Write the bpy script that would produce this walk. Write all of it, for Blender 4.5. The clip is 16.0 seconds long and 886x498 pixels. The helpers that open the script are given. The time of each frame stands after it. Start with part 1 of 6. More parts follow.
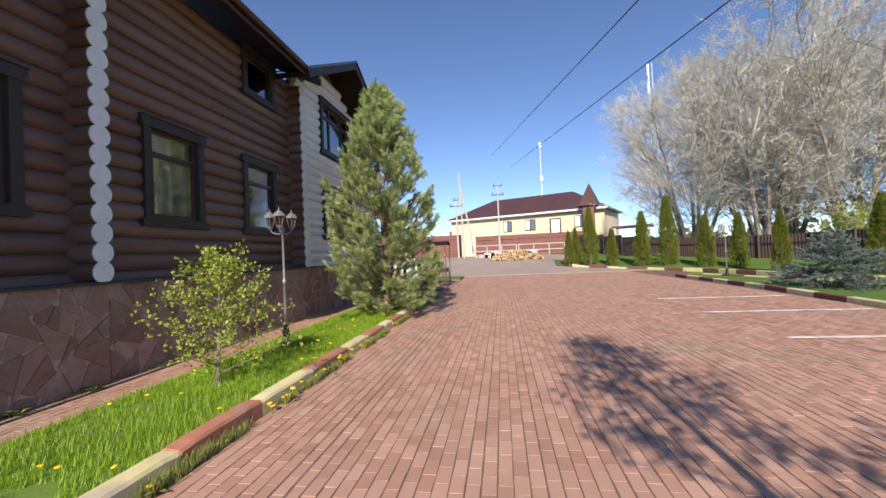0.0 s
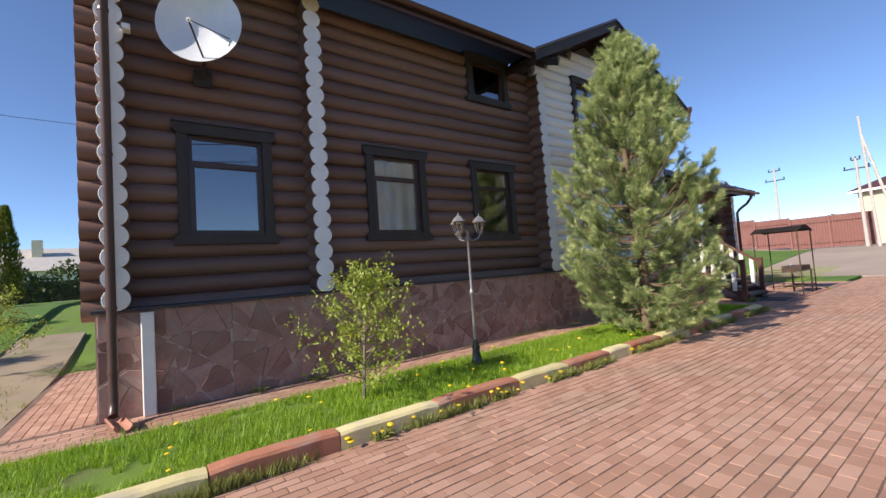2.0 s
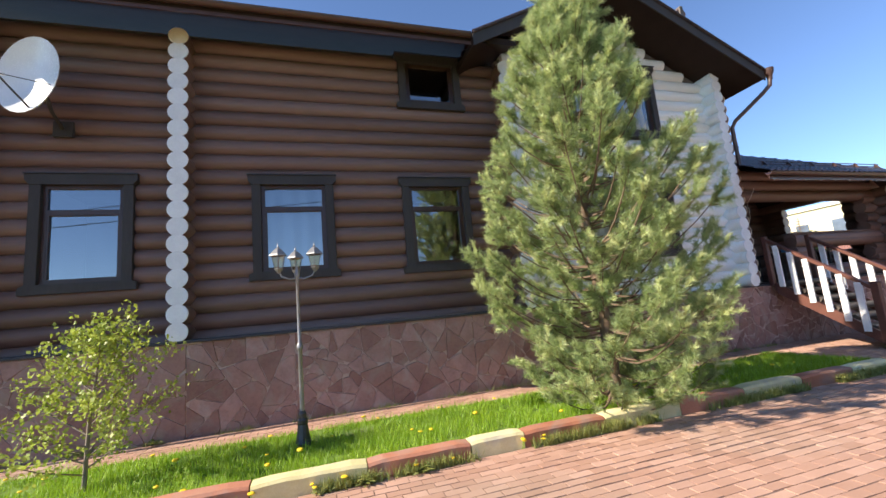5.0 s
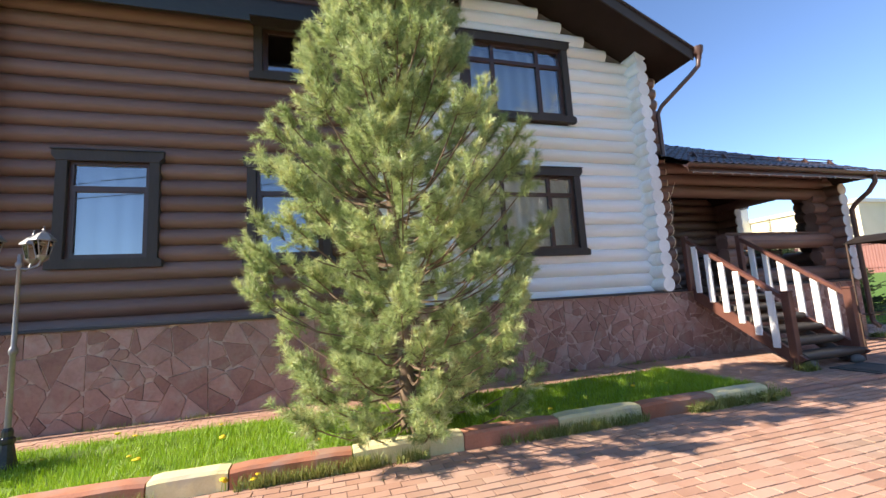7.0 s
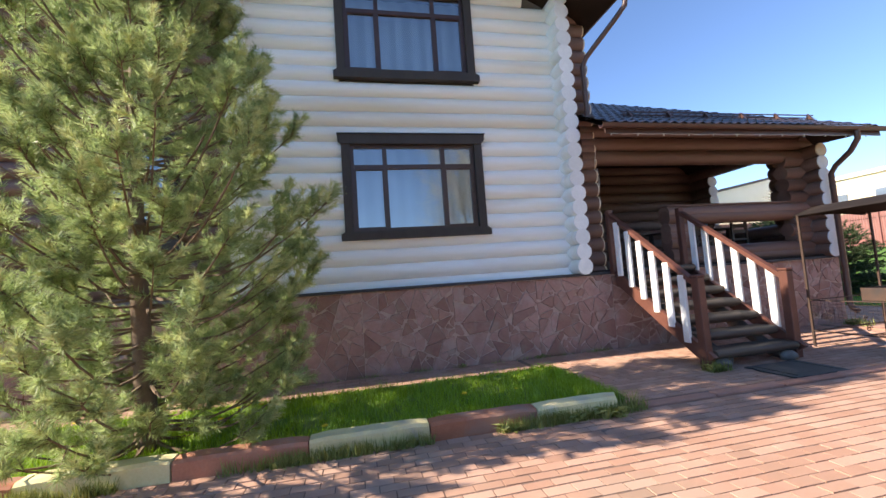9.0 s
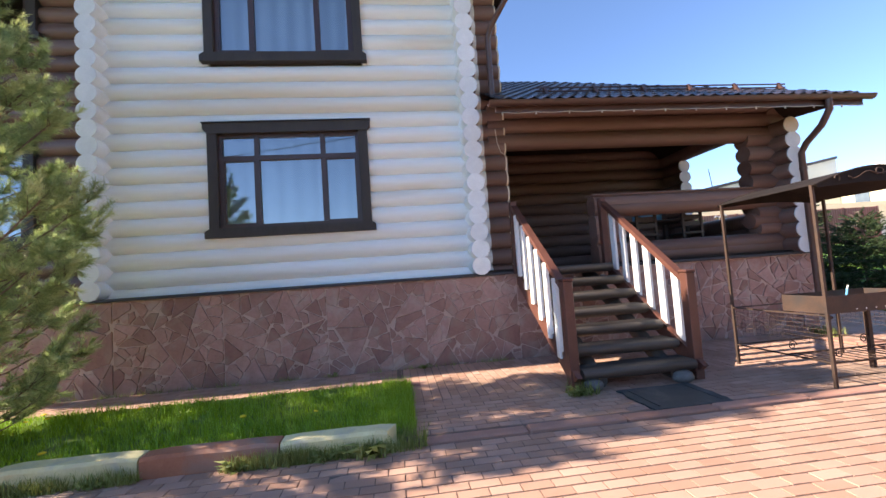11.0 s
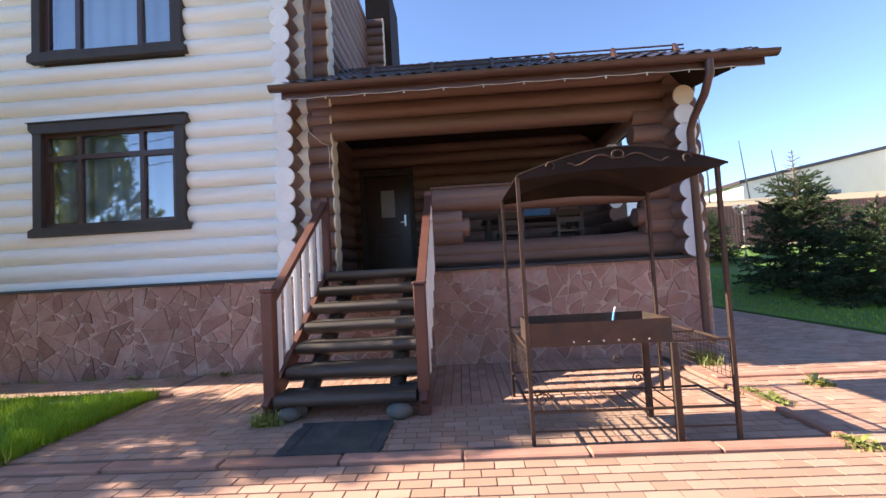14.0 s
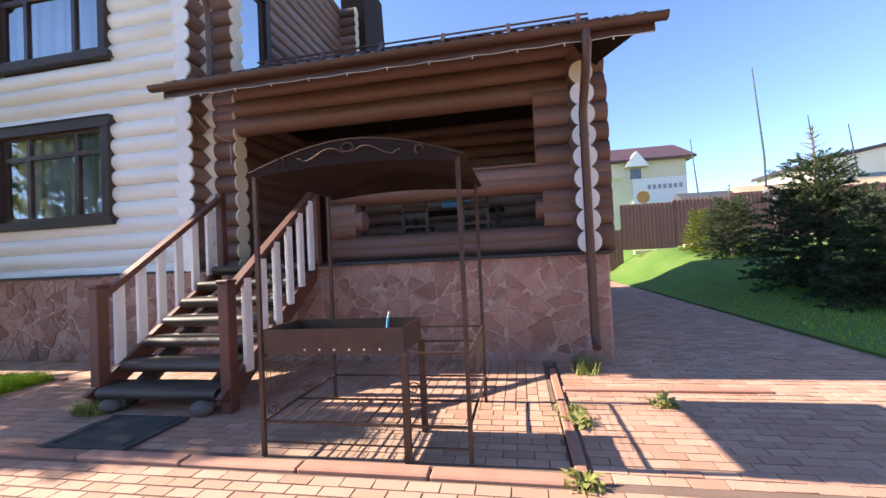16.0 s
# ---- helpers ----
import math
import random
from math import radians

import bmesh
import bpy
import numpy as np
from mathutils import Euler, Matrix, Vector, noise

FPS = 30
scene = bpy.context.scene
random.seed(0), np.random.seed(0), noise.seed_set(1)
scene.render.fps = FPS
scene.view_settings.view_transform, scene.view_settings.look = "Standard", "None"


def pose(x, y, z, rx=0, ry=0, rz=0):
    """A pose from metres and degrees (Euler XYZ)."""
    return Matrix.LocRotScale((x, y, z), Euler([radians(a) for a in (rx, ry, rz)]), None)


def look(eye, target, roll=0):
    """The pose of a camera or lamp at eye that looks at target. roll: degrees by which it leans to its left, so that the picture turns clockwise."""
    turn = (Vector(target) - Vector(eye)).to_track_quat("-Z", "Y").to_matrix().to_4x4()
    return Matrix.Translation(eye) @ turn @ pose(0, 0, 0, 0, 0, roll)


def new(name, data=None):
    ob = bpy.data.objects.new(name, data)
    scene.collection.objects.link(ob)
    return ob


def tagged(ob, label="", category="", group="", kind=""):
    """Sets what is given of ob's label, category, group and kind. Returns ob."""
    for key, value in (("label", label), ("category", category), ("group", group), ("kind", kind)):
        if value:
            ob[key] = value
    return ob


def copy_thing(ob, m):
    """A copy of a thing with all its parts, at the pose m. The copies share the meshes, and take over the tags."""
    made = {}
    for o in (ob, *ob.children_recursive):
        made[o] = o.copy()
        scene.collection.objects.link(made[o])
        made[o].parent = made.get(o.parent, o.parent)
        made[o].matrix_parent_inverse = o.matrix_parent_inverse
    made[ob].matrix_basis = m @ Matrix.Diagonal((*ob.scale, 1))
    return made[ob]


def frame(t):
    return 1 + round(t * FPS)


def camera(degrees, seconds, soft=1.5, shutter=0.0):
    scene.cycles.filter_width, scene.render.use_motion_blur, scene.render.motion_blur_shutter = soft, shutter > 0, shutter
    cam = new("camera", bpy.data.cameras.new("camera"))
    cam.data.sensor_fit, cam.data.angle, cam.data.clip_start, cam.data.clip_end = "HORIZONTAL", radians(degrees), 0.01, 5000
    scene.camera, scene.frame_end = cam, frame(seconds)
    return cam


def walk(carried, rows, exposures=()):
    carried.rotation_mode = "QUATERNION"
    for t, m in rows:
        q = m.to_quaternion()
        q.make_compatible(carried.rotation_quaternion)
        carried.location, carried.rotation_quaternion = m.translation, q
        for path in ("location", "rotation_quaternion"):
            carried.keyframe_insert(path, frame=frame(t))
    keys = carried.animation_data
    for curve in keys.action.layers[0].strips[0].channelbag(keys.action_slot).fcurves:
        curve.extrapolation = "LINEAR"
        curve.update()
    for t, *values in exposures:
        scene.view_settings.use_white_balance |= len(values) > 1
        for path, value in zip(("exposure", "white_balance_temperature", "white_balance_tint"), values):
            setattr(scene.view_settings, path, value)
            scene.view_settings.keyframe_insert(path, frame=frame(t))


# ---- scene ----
import itertools

cam = camera(94.9, 16.0)
METRES, EYE, TILT, LEAN, TURN = 21.1, 1.5, 0.0, 0.0, 8.2
ROWS = [
    (0.0, 0.0, 0.0, 0.0, 0.04, 0.88, 2.41),
    (0.5, 0.0217, 0.0258, -0.001, 9.39, -0.16, 2.26),
    (1.0, 0.0408, 0.0523, -0.0002, 21.97, 0.16, 2.71),
    (1.5, 0.0597, 0.0769, 0.0003, 35.2, 1.55, 3.56),
    (2.0, 0.0735, 0.1033, 0.0014, 46.19, 3.06, 4.09),
    (2.5, 0.0881, 0.1306, 0.0018, 53.78, 4.27, 4.41),
    (3.0, 0.0992, 0.1625, 0.0014, 58.4, 5.09, 4.65),
    (5.5, 0.1215, 0.3306, -0.0039, 65.68, 8.55, 4.76),
    (6.0, 0.1246, 0.3615, -0.0053, 65.82, 8.32, 3.9),
    (6.5, 0.1283, 0.3947, -0.0045, 65.14, 8.0, 3.34),
    (7.0, 0.1312, 0.4264, -0.0048, 65.82, 7.32, 3.44),
    (7.5, 0.1333, 0.4592, -0.0041, 67.26, 6.43, 3.37),
    (8.0, 0.137, 0.4914, -0.0044, 68.71, 5.63, 3.26),
    (8.5, 0.138, 0.5237, -0.0039, 69.8, 4.99, 3.59),
    (9.0, 0.1401, 0.5551, -0.0049, 69.95, 4.42, 4.05),
    (9.5, 0.1385, 0.5877, -0.0047, 69.18, 4.12, 4.41),
    (10.0, 0.1399, 0.6189, -0.0054, 69.35, 3.41, 4.65),
    (12.5, 0.1477, 0.7641, -0.0065, 84.51, 5.43, 2.37),
    (13.0, 0.1466, 0.7956, -0.0067, 82.62, 5.27, 3.07),
    (13.5, 0.1468, 0.8269, -0.0069, 81.06, 3.56, 3.86),
    (14.0, 0.1467, 0.8551, -0.0073, 84.42, 2.67, 3.1),
    (14.5, 0.1482, 0.8818, -0.0074, 89.47, 1.56, 2.99),
    (15.0, 0.1452, 0.9087, -0.0091, 92.08, 0.47, 3.32),
    (15.5, 0.1419, 0.938, -0.0085, 92.14, 0.99, 3.3),
    (16.0, 0.1405, 0.9665, -0.0076, 92.45, 1.3, 2.71),
]
walk(cam, [(t, pose(0, 0, EYE, TILT, LEAN, TURN) @ pose(METRES * x, METRES * y, METRES * z, 90 + pitch, roll, yaw)) for t, x, y, z, yaw, pitch, roll in ROWS],
     [(0.0, 0.52, 6800, 16), (2.0, 0.62, 6700, 15), (3.0, 0.85, 6600, 14), (5.5, 1.28, 6900, 12), (7.5, 1.46, 7000, 12), (10.0, 1.54, 6950, 13), (12.5, 1.85, 7100, 14), (14.0, 1.78, 7100, 15), (16.0, 1.78, 7100, 16)])

# ---- world, sun, exposure ----
SUN_EL, SUN_AZ = 33.0, -1.0  # elevation; the light travels along +y, turned this far towards +x
world = bpy.data.worlds.new("world")
scene.world = world
world.use_nodes = True
wn = world.node_tree.nodes
sky = wn.new("ShaderNodeTexSky")
sky.sky_type = "NISHITA"
sky.sun_disc = False
sky.sun_elevation = radians(SUN_EL)
sky.sun_rotation = radians(180 + SUN_AZ)
sky.altitude = 3000
sky.air_density, sky.dust_density, sky.ozone_density = 1.0, 0.0, 5.0
wn["Background"].inputs["Strength"].default_value = 0.125
world.node_tree.links.new(sky.outputs["Color"], wn["Background"].inputs["Color"])
sun = new("sun", bpy.data.lights.new("sun", "SUN"))
sun.data.energy, sun.data.angle, sun.data.color = 4.5, radians(0.53), (1.0, 0.91, 0.78)
sun_way = Vector((math.sin(radians(SUN_AZ)) * math.cos(radians(SUN_EL)), math.cos(radians(SUN_AZ)) * math.cos(radians(SUN_EL)), -math.sin(radians(SUN_EL))))
sun.matrix_world = look((-2, -30, 30), Vector((-2, -30, 30)) + sun_way)


# ---- materials ----
def material(name, c1, c2, scale=6.0, rough=0.7, bump=0.2, fine=60.0, stretch=(1, 1, 1), metal=0.0, vary=0.0, island=0.0, c3=None, patch=0.9, depth=0.004):
    """Two tones mixed by a coarse and a fine noise, stains c3 in patches, relief from the fine noise; vary and island shift the value piece by piece."""
    m = bpy.data.materials.new(name)
    m.use_nodes = True
    n, link = m.node_tree.nodes, m.node_tree.links.new
    b = n["Principled BSDF"]
    geo = n.new("ShaderNodeNewGeometry")
    mapping = n.new("ShaderNodeMapping")
    mapping.inputs["Scale"].default_value = stretch
    link(geo.outputs["Position"], mapping.inputs["Vector"])

    def noise_node(s, detail, dist=0.0):
        t = n.new("ShaderNodeTexNoise")
        t.inputs["Scale"].default_value, t.inputs["Detail"].default_value, t.inputs["Distortion"].default_value = s, detail, dist
        link(mapping.outputs["Vector"], t.inputs["Vector"])
        return t

    coarse, grain = noise_node(scale, 4, 0.3), noise_node(fine, 6)
    ramp = n.new("ShaderNodeMapRange")
    ramp.inputs["From Min"].default_value, ramp.inputs["From Max"].default_value = 0.3, 0.7
    add = n.new("ShaderNodeMath")
    add.operation = "MULTIPLY_ADD"
    add.inputs[1].default_value = 0.45
    link(grain.outputs["Fac"], add.inputs[0])
    scaled = n.new("ShaderNodeMath")
    scaled.operation = "MULTIPLY"
    scaled.inputs[1].default_value = 0.55
    link(coarse.outputs["Fac"], scaled.inputs[0])
    link(scaled.outputs[0], add.inputs[2])
    link(add.outputs[0], ramp.inputs["Value"])
    mix = n.new("ShaderNodeMix")
    mix.data_type = "RGBA"
    mix.inputs[6].default_value, mix.inputs[7].default_value = (*c1, 1), (*c2, 1)
    link(ramp.outputs["Result"], mix.inputs[0])
    colour = mix.outputs[2]
    if c3:
        blot = noise_node(patch, 5, 0.6)
        edge = n.new("ShaderNodeMapRange")
        edge.inputs["From Min"].default_value, edge.inputs["From Max"].default_value = 0.52, 0.72
        link(blot.outputs["Fac"], edge.inputs["Value"])
        stain = n.new("ShaderNodeMix")
        stain.data_type = "RGBA"
        stain.inputs[7].default_value = (*c3, 1)
        link(edge.outputs["Result"], stain.inputs[0])
        link(colour, stain.inputs[6])
        colour = stain.outputs[2]
    for amount, source in ((vary, "Object"), (island, "Island")):
        if amount:
            if source == "Object":
                rnd = n.new("ShaderNodeObjectInfo").outputs["Random"]
            else:
                rnd = geo.outputs["Random Per Island"]
            value = n.new("ShaderNodeMapRange")
            value.inputs["To Min"].default_value, value.inputs["To Max"].default_value = 1 - amount, 1 + amount
            link(rnd, value.inputs["Value"])
            hsv = n.new("ShaderNodeHueSaturation")
            link(value.outputs["Result"], hsv.inputs["Value"])
            sat = n.new("ShaderNodeMath")
            sat.operation = "MULTIPLY_ADD"
            sat.inputs[1].default_value, sat.inputs[2].default_value = -amount * 0.8, 1 + amount * 0.4
            link(rnd, sat.inputs[0])
            link(sat.outputs[0], hsv.inputs["Saturation"])
            link(colour, hsv.inputs["Color"])
            colour = hsv.outputs["Color"]
    link(colour, b.inputs["Base Color"])
    rr = n.new("ShaderNodeMapRange")
    rr.inputs["To Min"].default_value, rr.inputs["To Max"].default_value = max(rough - 0.1, 0.02), min(rough + 0.1, 1)
    link(grain.outputs["Fac"], rr.inputs["Value"])
    link(rr.outputs["Result"], b.inputs["Roughness"])
    b.inputs["Metallic"].default_value = metal
    if bump:
        bn = n.new("ShaderNodeBump")
        bn.inputs["Strength"].default_value, bn.inputs["Distance"].default_value = bump, depth
        link(add.outputs[0], bn.inputs["Height"])
        link(bn.outputs["Normal"], b.inputs["Normal"])
    return m


def glass_material(name, ior=3.9, tint=(0.9, 0.95, 1.0)):
    m = bpy.data.materials.new(name)
    m.use_nodes = True
    n, link = m.node_tree.nodes, m.node_tree.links.new
    gloss, clear, mix, fres = n.new("ShaderNodeBsdfGlossy"), n.new("ShaderNodeBsdfTransparent"), n.new("ShaderNodeMixShader"), n.new("ShaderNodeFresnel")
    gloss.inputs["Roughness"].default_value = 0.0
    clear.inputs["Color"].default_value = (*tint, 1)
    fres.inputs["IOR"].default_value = ior
    link(fres.outputs[0], mix.inputs[0])
    link(clear.outputs[0], mix.inputs[1])
    link(gloss.outputs[0], mix.inputs[2])
    link(mix.outputs[0], n["Material Output"].inputs["Surface"])
    return m


def leaf_material(name, c1, c2, rough=0.6, trans=0.35, island=0.25):
    m = material(name, c1, c2, scale=3.0, rough=rough, bump=0, fine=20, island=island)
    n, link = m.node_tree.nodes, m.node_tree.links.new
    b = n["Principled BSDF"]
    tr, mix = n.new("ShaderNodeBsdfTranslucent"), n.new("ShaderNodeMixShader")
    link(b.inputs["Base Color"].links[0].from_socket, tr.inputs["Color"])
    mix.inputs[0].default_value = trans
    link(b.outputs[0], mix.inputs[1])
    link(tr.outputs[0], mix.inputs[2])
    link(mix.outputs[0], n["Material Output"].inputs["Surface"])
    return m


LOG_BROWN = material("brown_stained_log", (0.150, 0.084, 0.064), (0.220, 0.132, 0.103), 2.0, 0.5, 0.4, 30, (1, 0.12, 1), vary=0.17, c3=(0.105, 0.058, 0.044), patch=1.2)
LOG_BROWN_X = material("brown_stained_cross_log", (0.150, 0.084, 0.064), (0.220, 0.132, 0.103), 2.0, 0.5, 0.35, 30, (0.12, 1, 1), vary=0.16)
LOG_WHITE = material("white_painted_log", (0.79, 0.81, 0.765), (0.87, 0.89, 0.87), 3.0, 0.55, 0.7, 24, (1, 0.1, 1), vary=0.04, c3=(0.74, 0.71, 0.61), patch=1.8, depth=0.008)
DISC_WHITE = material("white_painted_log_end", (0.72, 0.74, 0.735), (0.83, 0.85, 0.84), 8, 0.6, 0.3, 50, vary=0.05)
DISC_CREAM = material("cream_log_end", (0.66, 0.56, 0.40), (0.76, 0.68, 0.52), 8, 0.6, 0.3, 50, vary=0.06)
TRIM = material("dark_trim_board", (0.042, 0.037, 0.034), (0.066, 0.057, 0.051), 3, 0.55, 0.3, 40, (1, 1, 0.2))
FRAME = material("brown_window_frame", (0.045, 0.022, 0.017), (0.065, 0.034, 0.026), 6, 0.35, 0.1, 80)
FLASH = material("dark_flashing", (0.035, 0.037, 0.045), (0.055, 0.057, 0.066), 4, 0.5, 0.2, 50)
STONE = material("plinth_stone", (0.25, 0.135, 0.112), (0.40, 0.235, 0.195), 5.0, 0.75, 1.0, 22, vary=0.26, c3=(0.36, 0.27, 0.225), patch=4.0, depth=0.014)
MORTAR = material("plinth_mortar", (0.42, 0.30, 0.25), (0.56, 0.42, 0.355), 9, 0.9, 0.5, 70)
PAVER = material("red_paver", (0.375, 0.212, 0.150), (0.48, 0.290, 0.212), 2.2, 0.85, 0.6, 130, island=0.14, c3=(0.36, 0.25, 0.185), patch=0.5)
PAVER_P = material("red_paver_piece", (0.375, 0.212, 0.150), (0.48, 0.290, 0.212), 2.2, 0.85, 0.6, 130, vary=0.14, c3=(0.36, 0.25, 0.185), patch=0.5)
JOINT = material("paver_joint_sand", (0.13, 0.085, 0.065), (0.20, 0.135, 0.105), 3, 0.95, 0.5, 90)
EDGE_RED = material("red_concrete_edging", (0.34, 0.165, 0.118), (0.43, 0.235, 0.172), 4, 0.85, 0.5, 90, vary=0.1)
KERB_RED = material("red_painted_kerb", (0.36, 0.135, 0.075), (0.48, 0.205, 0.12), 5, 0.8, 0.6, 60, vary=0.12, c3=(0.34, 0.22, 0.17), patch=3)
KERB_YELLOW = material("yellow_painted_kerb", (0.62, 0.54, 0.26), (0.74, 0.67, 0.38), 5, 0.8, 0.6, 60, vary=0.08, c3=(0.48, 0.44, 0.33), patch=3)
SOIL = material("lawn_soil", (0.10, 0.18, 0.02), (0.15, 0.25, 0.03), 3, 0.95, 0.7, 60, c3=(0.13, 0.16, 0.05), patch=1.2, depth=0.02)
LAWN = material("mown_lawn", (0.055, 0.13, 0.014), (0.10, 0.20, 0.025), 1.2, 0.9, 0.8, 90, c3=(0.12, 0.18, 0.04), patch=0.3, depth=0.02)
EARTH = material("dry_earth", (0.25, 0.20, 0.14), (0.34, 0.28, 0.20), 1.4, 0.95, 0.6, 40, c3=(0.13, 0.16, 0.05), patch=0.6, depth=0.02)
ASPHALT = material("dusty_asphalt", (0.31, 0.25, 0.205), (0.39, 0.325, 0.27), 0.5, 0.9, 0.5, 60, c3=(0.27, 0.22, 0.185), patch=0.15)
ROOF = material("dark_metal_tile", (0.030, 0.022, 0.024), (0.045, 0.032, 0.034), 4, 0.28, 0.1, 50)
ROOF_FAR = material("brown_metal_roof", (0.075, 0.034, 0.032), (0.10, 0.048, 0.044), 0.8, 0.45, 0.2, 12)
GUTTER = material("brown_gutter_metal", (0.070, 0.036, 0.028), (0.095, 0.05, 0.04), 5, 0.33, 0.1, 60)
# brown taken near black: shade under eaves and in the porch is in the colour
SOFFIT = material("shade_darkened_board", (0.026, 0.018, 0.014), (0.042, 0.029, 0.023), 3, 0.6, 0.2, 40)
GLASS = glass_material("window_glass")
CURTAIN = material("white_curtain", (0.72, 0.72, 0.72), (0.82, 0.82, 0.82), 3, 0.9, 0.1, 60)
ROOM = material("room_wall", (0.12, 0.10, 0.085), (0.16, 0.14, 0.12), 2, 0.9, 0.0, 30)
WHITE_PAINT = material("white_paint", (0.78, 0.77, 0.75), (0.86, 0.85, 0.83), 5, 0.5, 0.25, 60, vary=0.04)
RAIL_WOOD = material("red_brown_rail_wood", (0.095, 0.034, 0.024), (0.155, 0.062, 0.042), 4, 0.5, 0.4, 40, c3=(0.09, 0.035, 0.025), patch=2)


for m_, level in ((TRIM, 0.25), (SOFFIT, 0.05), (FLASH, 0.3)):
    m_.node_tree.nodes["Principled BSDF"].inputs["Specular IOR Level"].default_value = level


# ---- mesh helpers ----
class Mesher:
    """Collects vertices and faces for one mesh."""

    def __init__(self):
        self.v, self.f = [], []

    def add(self, verts, faces):
        k = len(self.v)
        self.v.extend([tuple(p) for p in verts])
        self.f.extend([tuple(i + k for i in q) for q in faces])
        return self

    def box(self, x0, y0, z0, x1, y1, z1, bev=0.0):
        if bev <= 0:
            return self.add([(x0, y0, z0), (x1, y0, z0), (x1, y1, z0), (x0, y1, z0), (x0, y0, z1), (x1, y0, z1), (x1, y1, z1), (x0, y1, z1)],
                            [(0, 3, 2, 1), (4, 5, 6, 7), (0, 1, 5, 4), (1, 2, 6, 5), (2, 3, 7, 6), (3, 0, 4, 7)])
        ring = lambda i, z: [(x0 + i, y0 + bev, z), (x0 + bev, y0 + i, z), (x1 - bev, y0 + i, z), (x1 - i, y0 + bev, z), (x1 - i, y1 - bev, z), (x1 - bev, y1 - i, z), (x0 + bev, y1 - i, z), (x0 + i, y1 - bev, z)]
        rows = [ring(bev, z0), ring(0, z0 + bev), ring(0, z1 - bev), ring(bev, z1)]
        return self.loft(rows, True)

    def loft(self, rows, caps=True, closed=True):
        k, n = len(self.v), len(rows[0])
        for r in rows:
            self.v.extend([tuple(p) for p in r])
        for i in range(len(rows) - 1):
            for j in range(n if closed else n - 1):
                a, b = k + i * n + j, k + i * n + (j + 1) % n
                self.f.append((a, b, b + n, a + n))
        if caps:
            self.f.append(tuple(range(k + n - 1, k - 1, -1)))
            e = k + (len(rows) - 1) * n
            self.f.append(tuple(range(e, e + n)))
        return self

    def tube(self, points, radius, n=8, caps=True):
        """A tube along points; radius a number or one per point."""
        pts = [Vector(p) for p in points]
        rad = radius if isinstance(radius, (list, tuple)) else [radius] * len(pts)
        rows, side = [], None
        for i, p in enumerate(pts):
            d = (pts[min(i + 1, len(pts) - 1)] - pts[max(i - 1, 0)]).normalized()
            if side is None:
                side = d.orthogonal().normalized()
            side = (side - d * side.dot(d))
            side = side.normalized() if side.length > 1e-6 else d.orthogonal().normalized()
            up = d.cross(side)
            rows.append([p + (side * math.cos(2 * math.pi * j / n) + up * math.sin(2 * math.pi * j / n)) * rad[i] for j in range(n)])
        return self.loft(rows, caps)

    def prism(self, poly, way):
        w = Vector(way)
        return self.loft([[Vector(p) for p in poly], [Vector(p) + w for p in poly]], True)

    def lathe(self, cx, cy, profile, n=12):
        """Turned about the upright through cx, cy: profile of (radius, z), upwards."""
        return self.loft([[(cx + r * math.cos(2 * math.pi * j / n), cy + r * math.sin(2 * math.pi * j / n), z) for j in range(n)] for r, z in profile], True)

    def mesh(self, name, mat, smooth=False):
        me = bpy.data.meshes.new(name)
        me.from_pydata(self.v, [], self.f)
        me.materials.append(mat)
        if smooth:
            me.polygons.foreach_set("use_smooth", [True] * len(me.polygons))
            me.set_sharp_from_angle(angle=radians(50))
        me.update()
        return me


def thing(name, label, category, group="", kind="", at=(0, 0, 0)):
    ob = new(name)
    ob.location = at
    ob.empty_display_size = 0.1
    return tagged(ob, label, category, group, kind)


def part(name, mb, mat, parent=None, label="", smooth=False):
    ob = new(name, mb.mesh(name, mat, smooth) if isinstance(mb, Mesher) else mb)
    if parent is not None:
        ob.parent = parent
        if parent.parent is None:
            ob.matrix_parent_inverse = Matrix.Translation(-parent.location)
    if label:
        ob["label"] = label
    return ob


def solid(name, mb, mat, label, category, kind="", group="", smooth=False):
    return tagged(part(name, mb, mat, None, "", smooth), label, category, group, kind)


def smoothstep(a, b, x):
    t = min(max((x - a) / (b - a), 0), 1)
    return t * t * (3 - 2 * t)


def terrain(x, y):
    """The height of the land: level round the house, rising to the west and the north."""
    court = 1 - smoothstep(8, 14, y) + smoothstep(24.5, 27.0, y)  # the paved court behind the house is level
    return min(1.25 * smoothstep(8, 21, -x) * court + 1.15 * smoothstep(26, 46, y), 1.5)


def sheet(x0, y0, x1, y1, nx, ny, lift, rough=0.0):
    mb = Mesher()
    for j in range(ny + 1):
        for i in range(nx + 1):
            x, y = x0 + (x1 - x0) * i / nx, y0 + (y1 - y0) * j / ny
            mb.v.append((x, y, terrain(x, y) + lift + (noise.noise((x * 1.3, y * 1.3, 0)) * rough if rough else 0)))
    for j in range(ny):
        for i in range(nx):
            a = j * (nx + 1) + i
            mb.f.append((a, a + 1, a + nx + 2, a + nx + 1))
    rim = [i for i in range(nx + 1)] + [j * (nx + 1) + nx for j in range(1, ny + 1)] + [ny * (nx + 1) + i for i in range(nx - 1, -1, -1)] + [j * (nx + 1) for j in range(ny - 1, 0, -1)]
    k = len(mb.v)
    mb.v += [(mb.v[i][0], mb.v[i][1], mb.v[i][2] - 0.2) for i in rim]
    for i in range(len(rim)):
        j = (i + 1) % len(rim)
        mb.f.append((rim[i], k + i, k + j, rim[j]))
    return mb


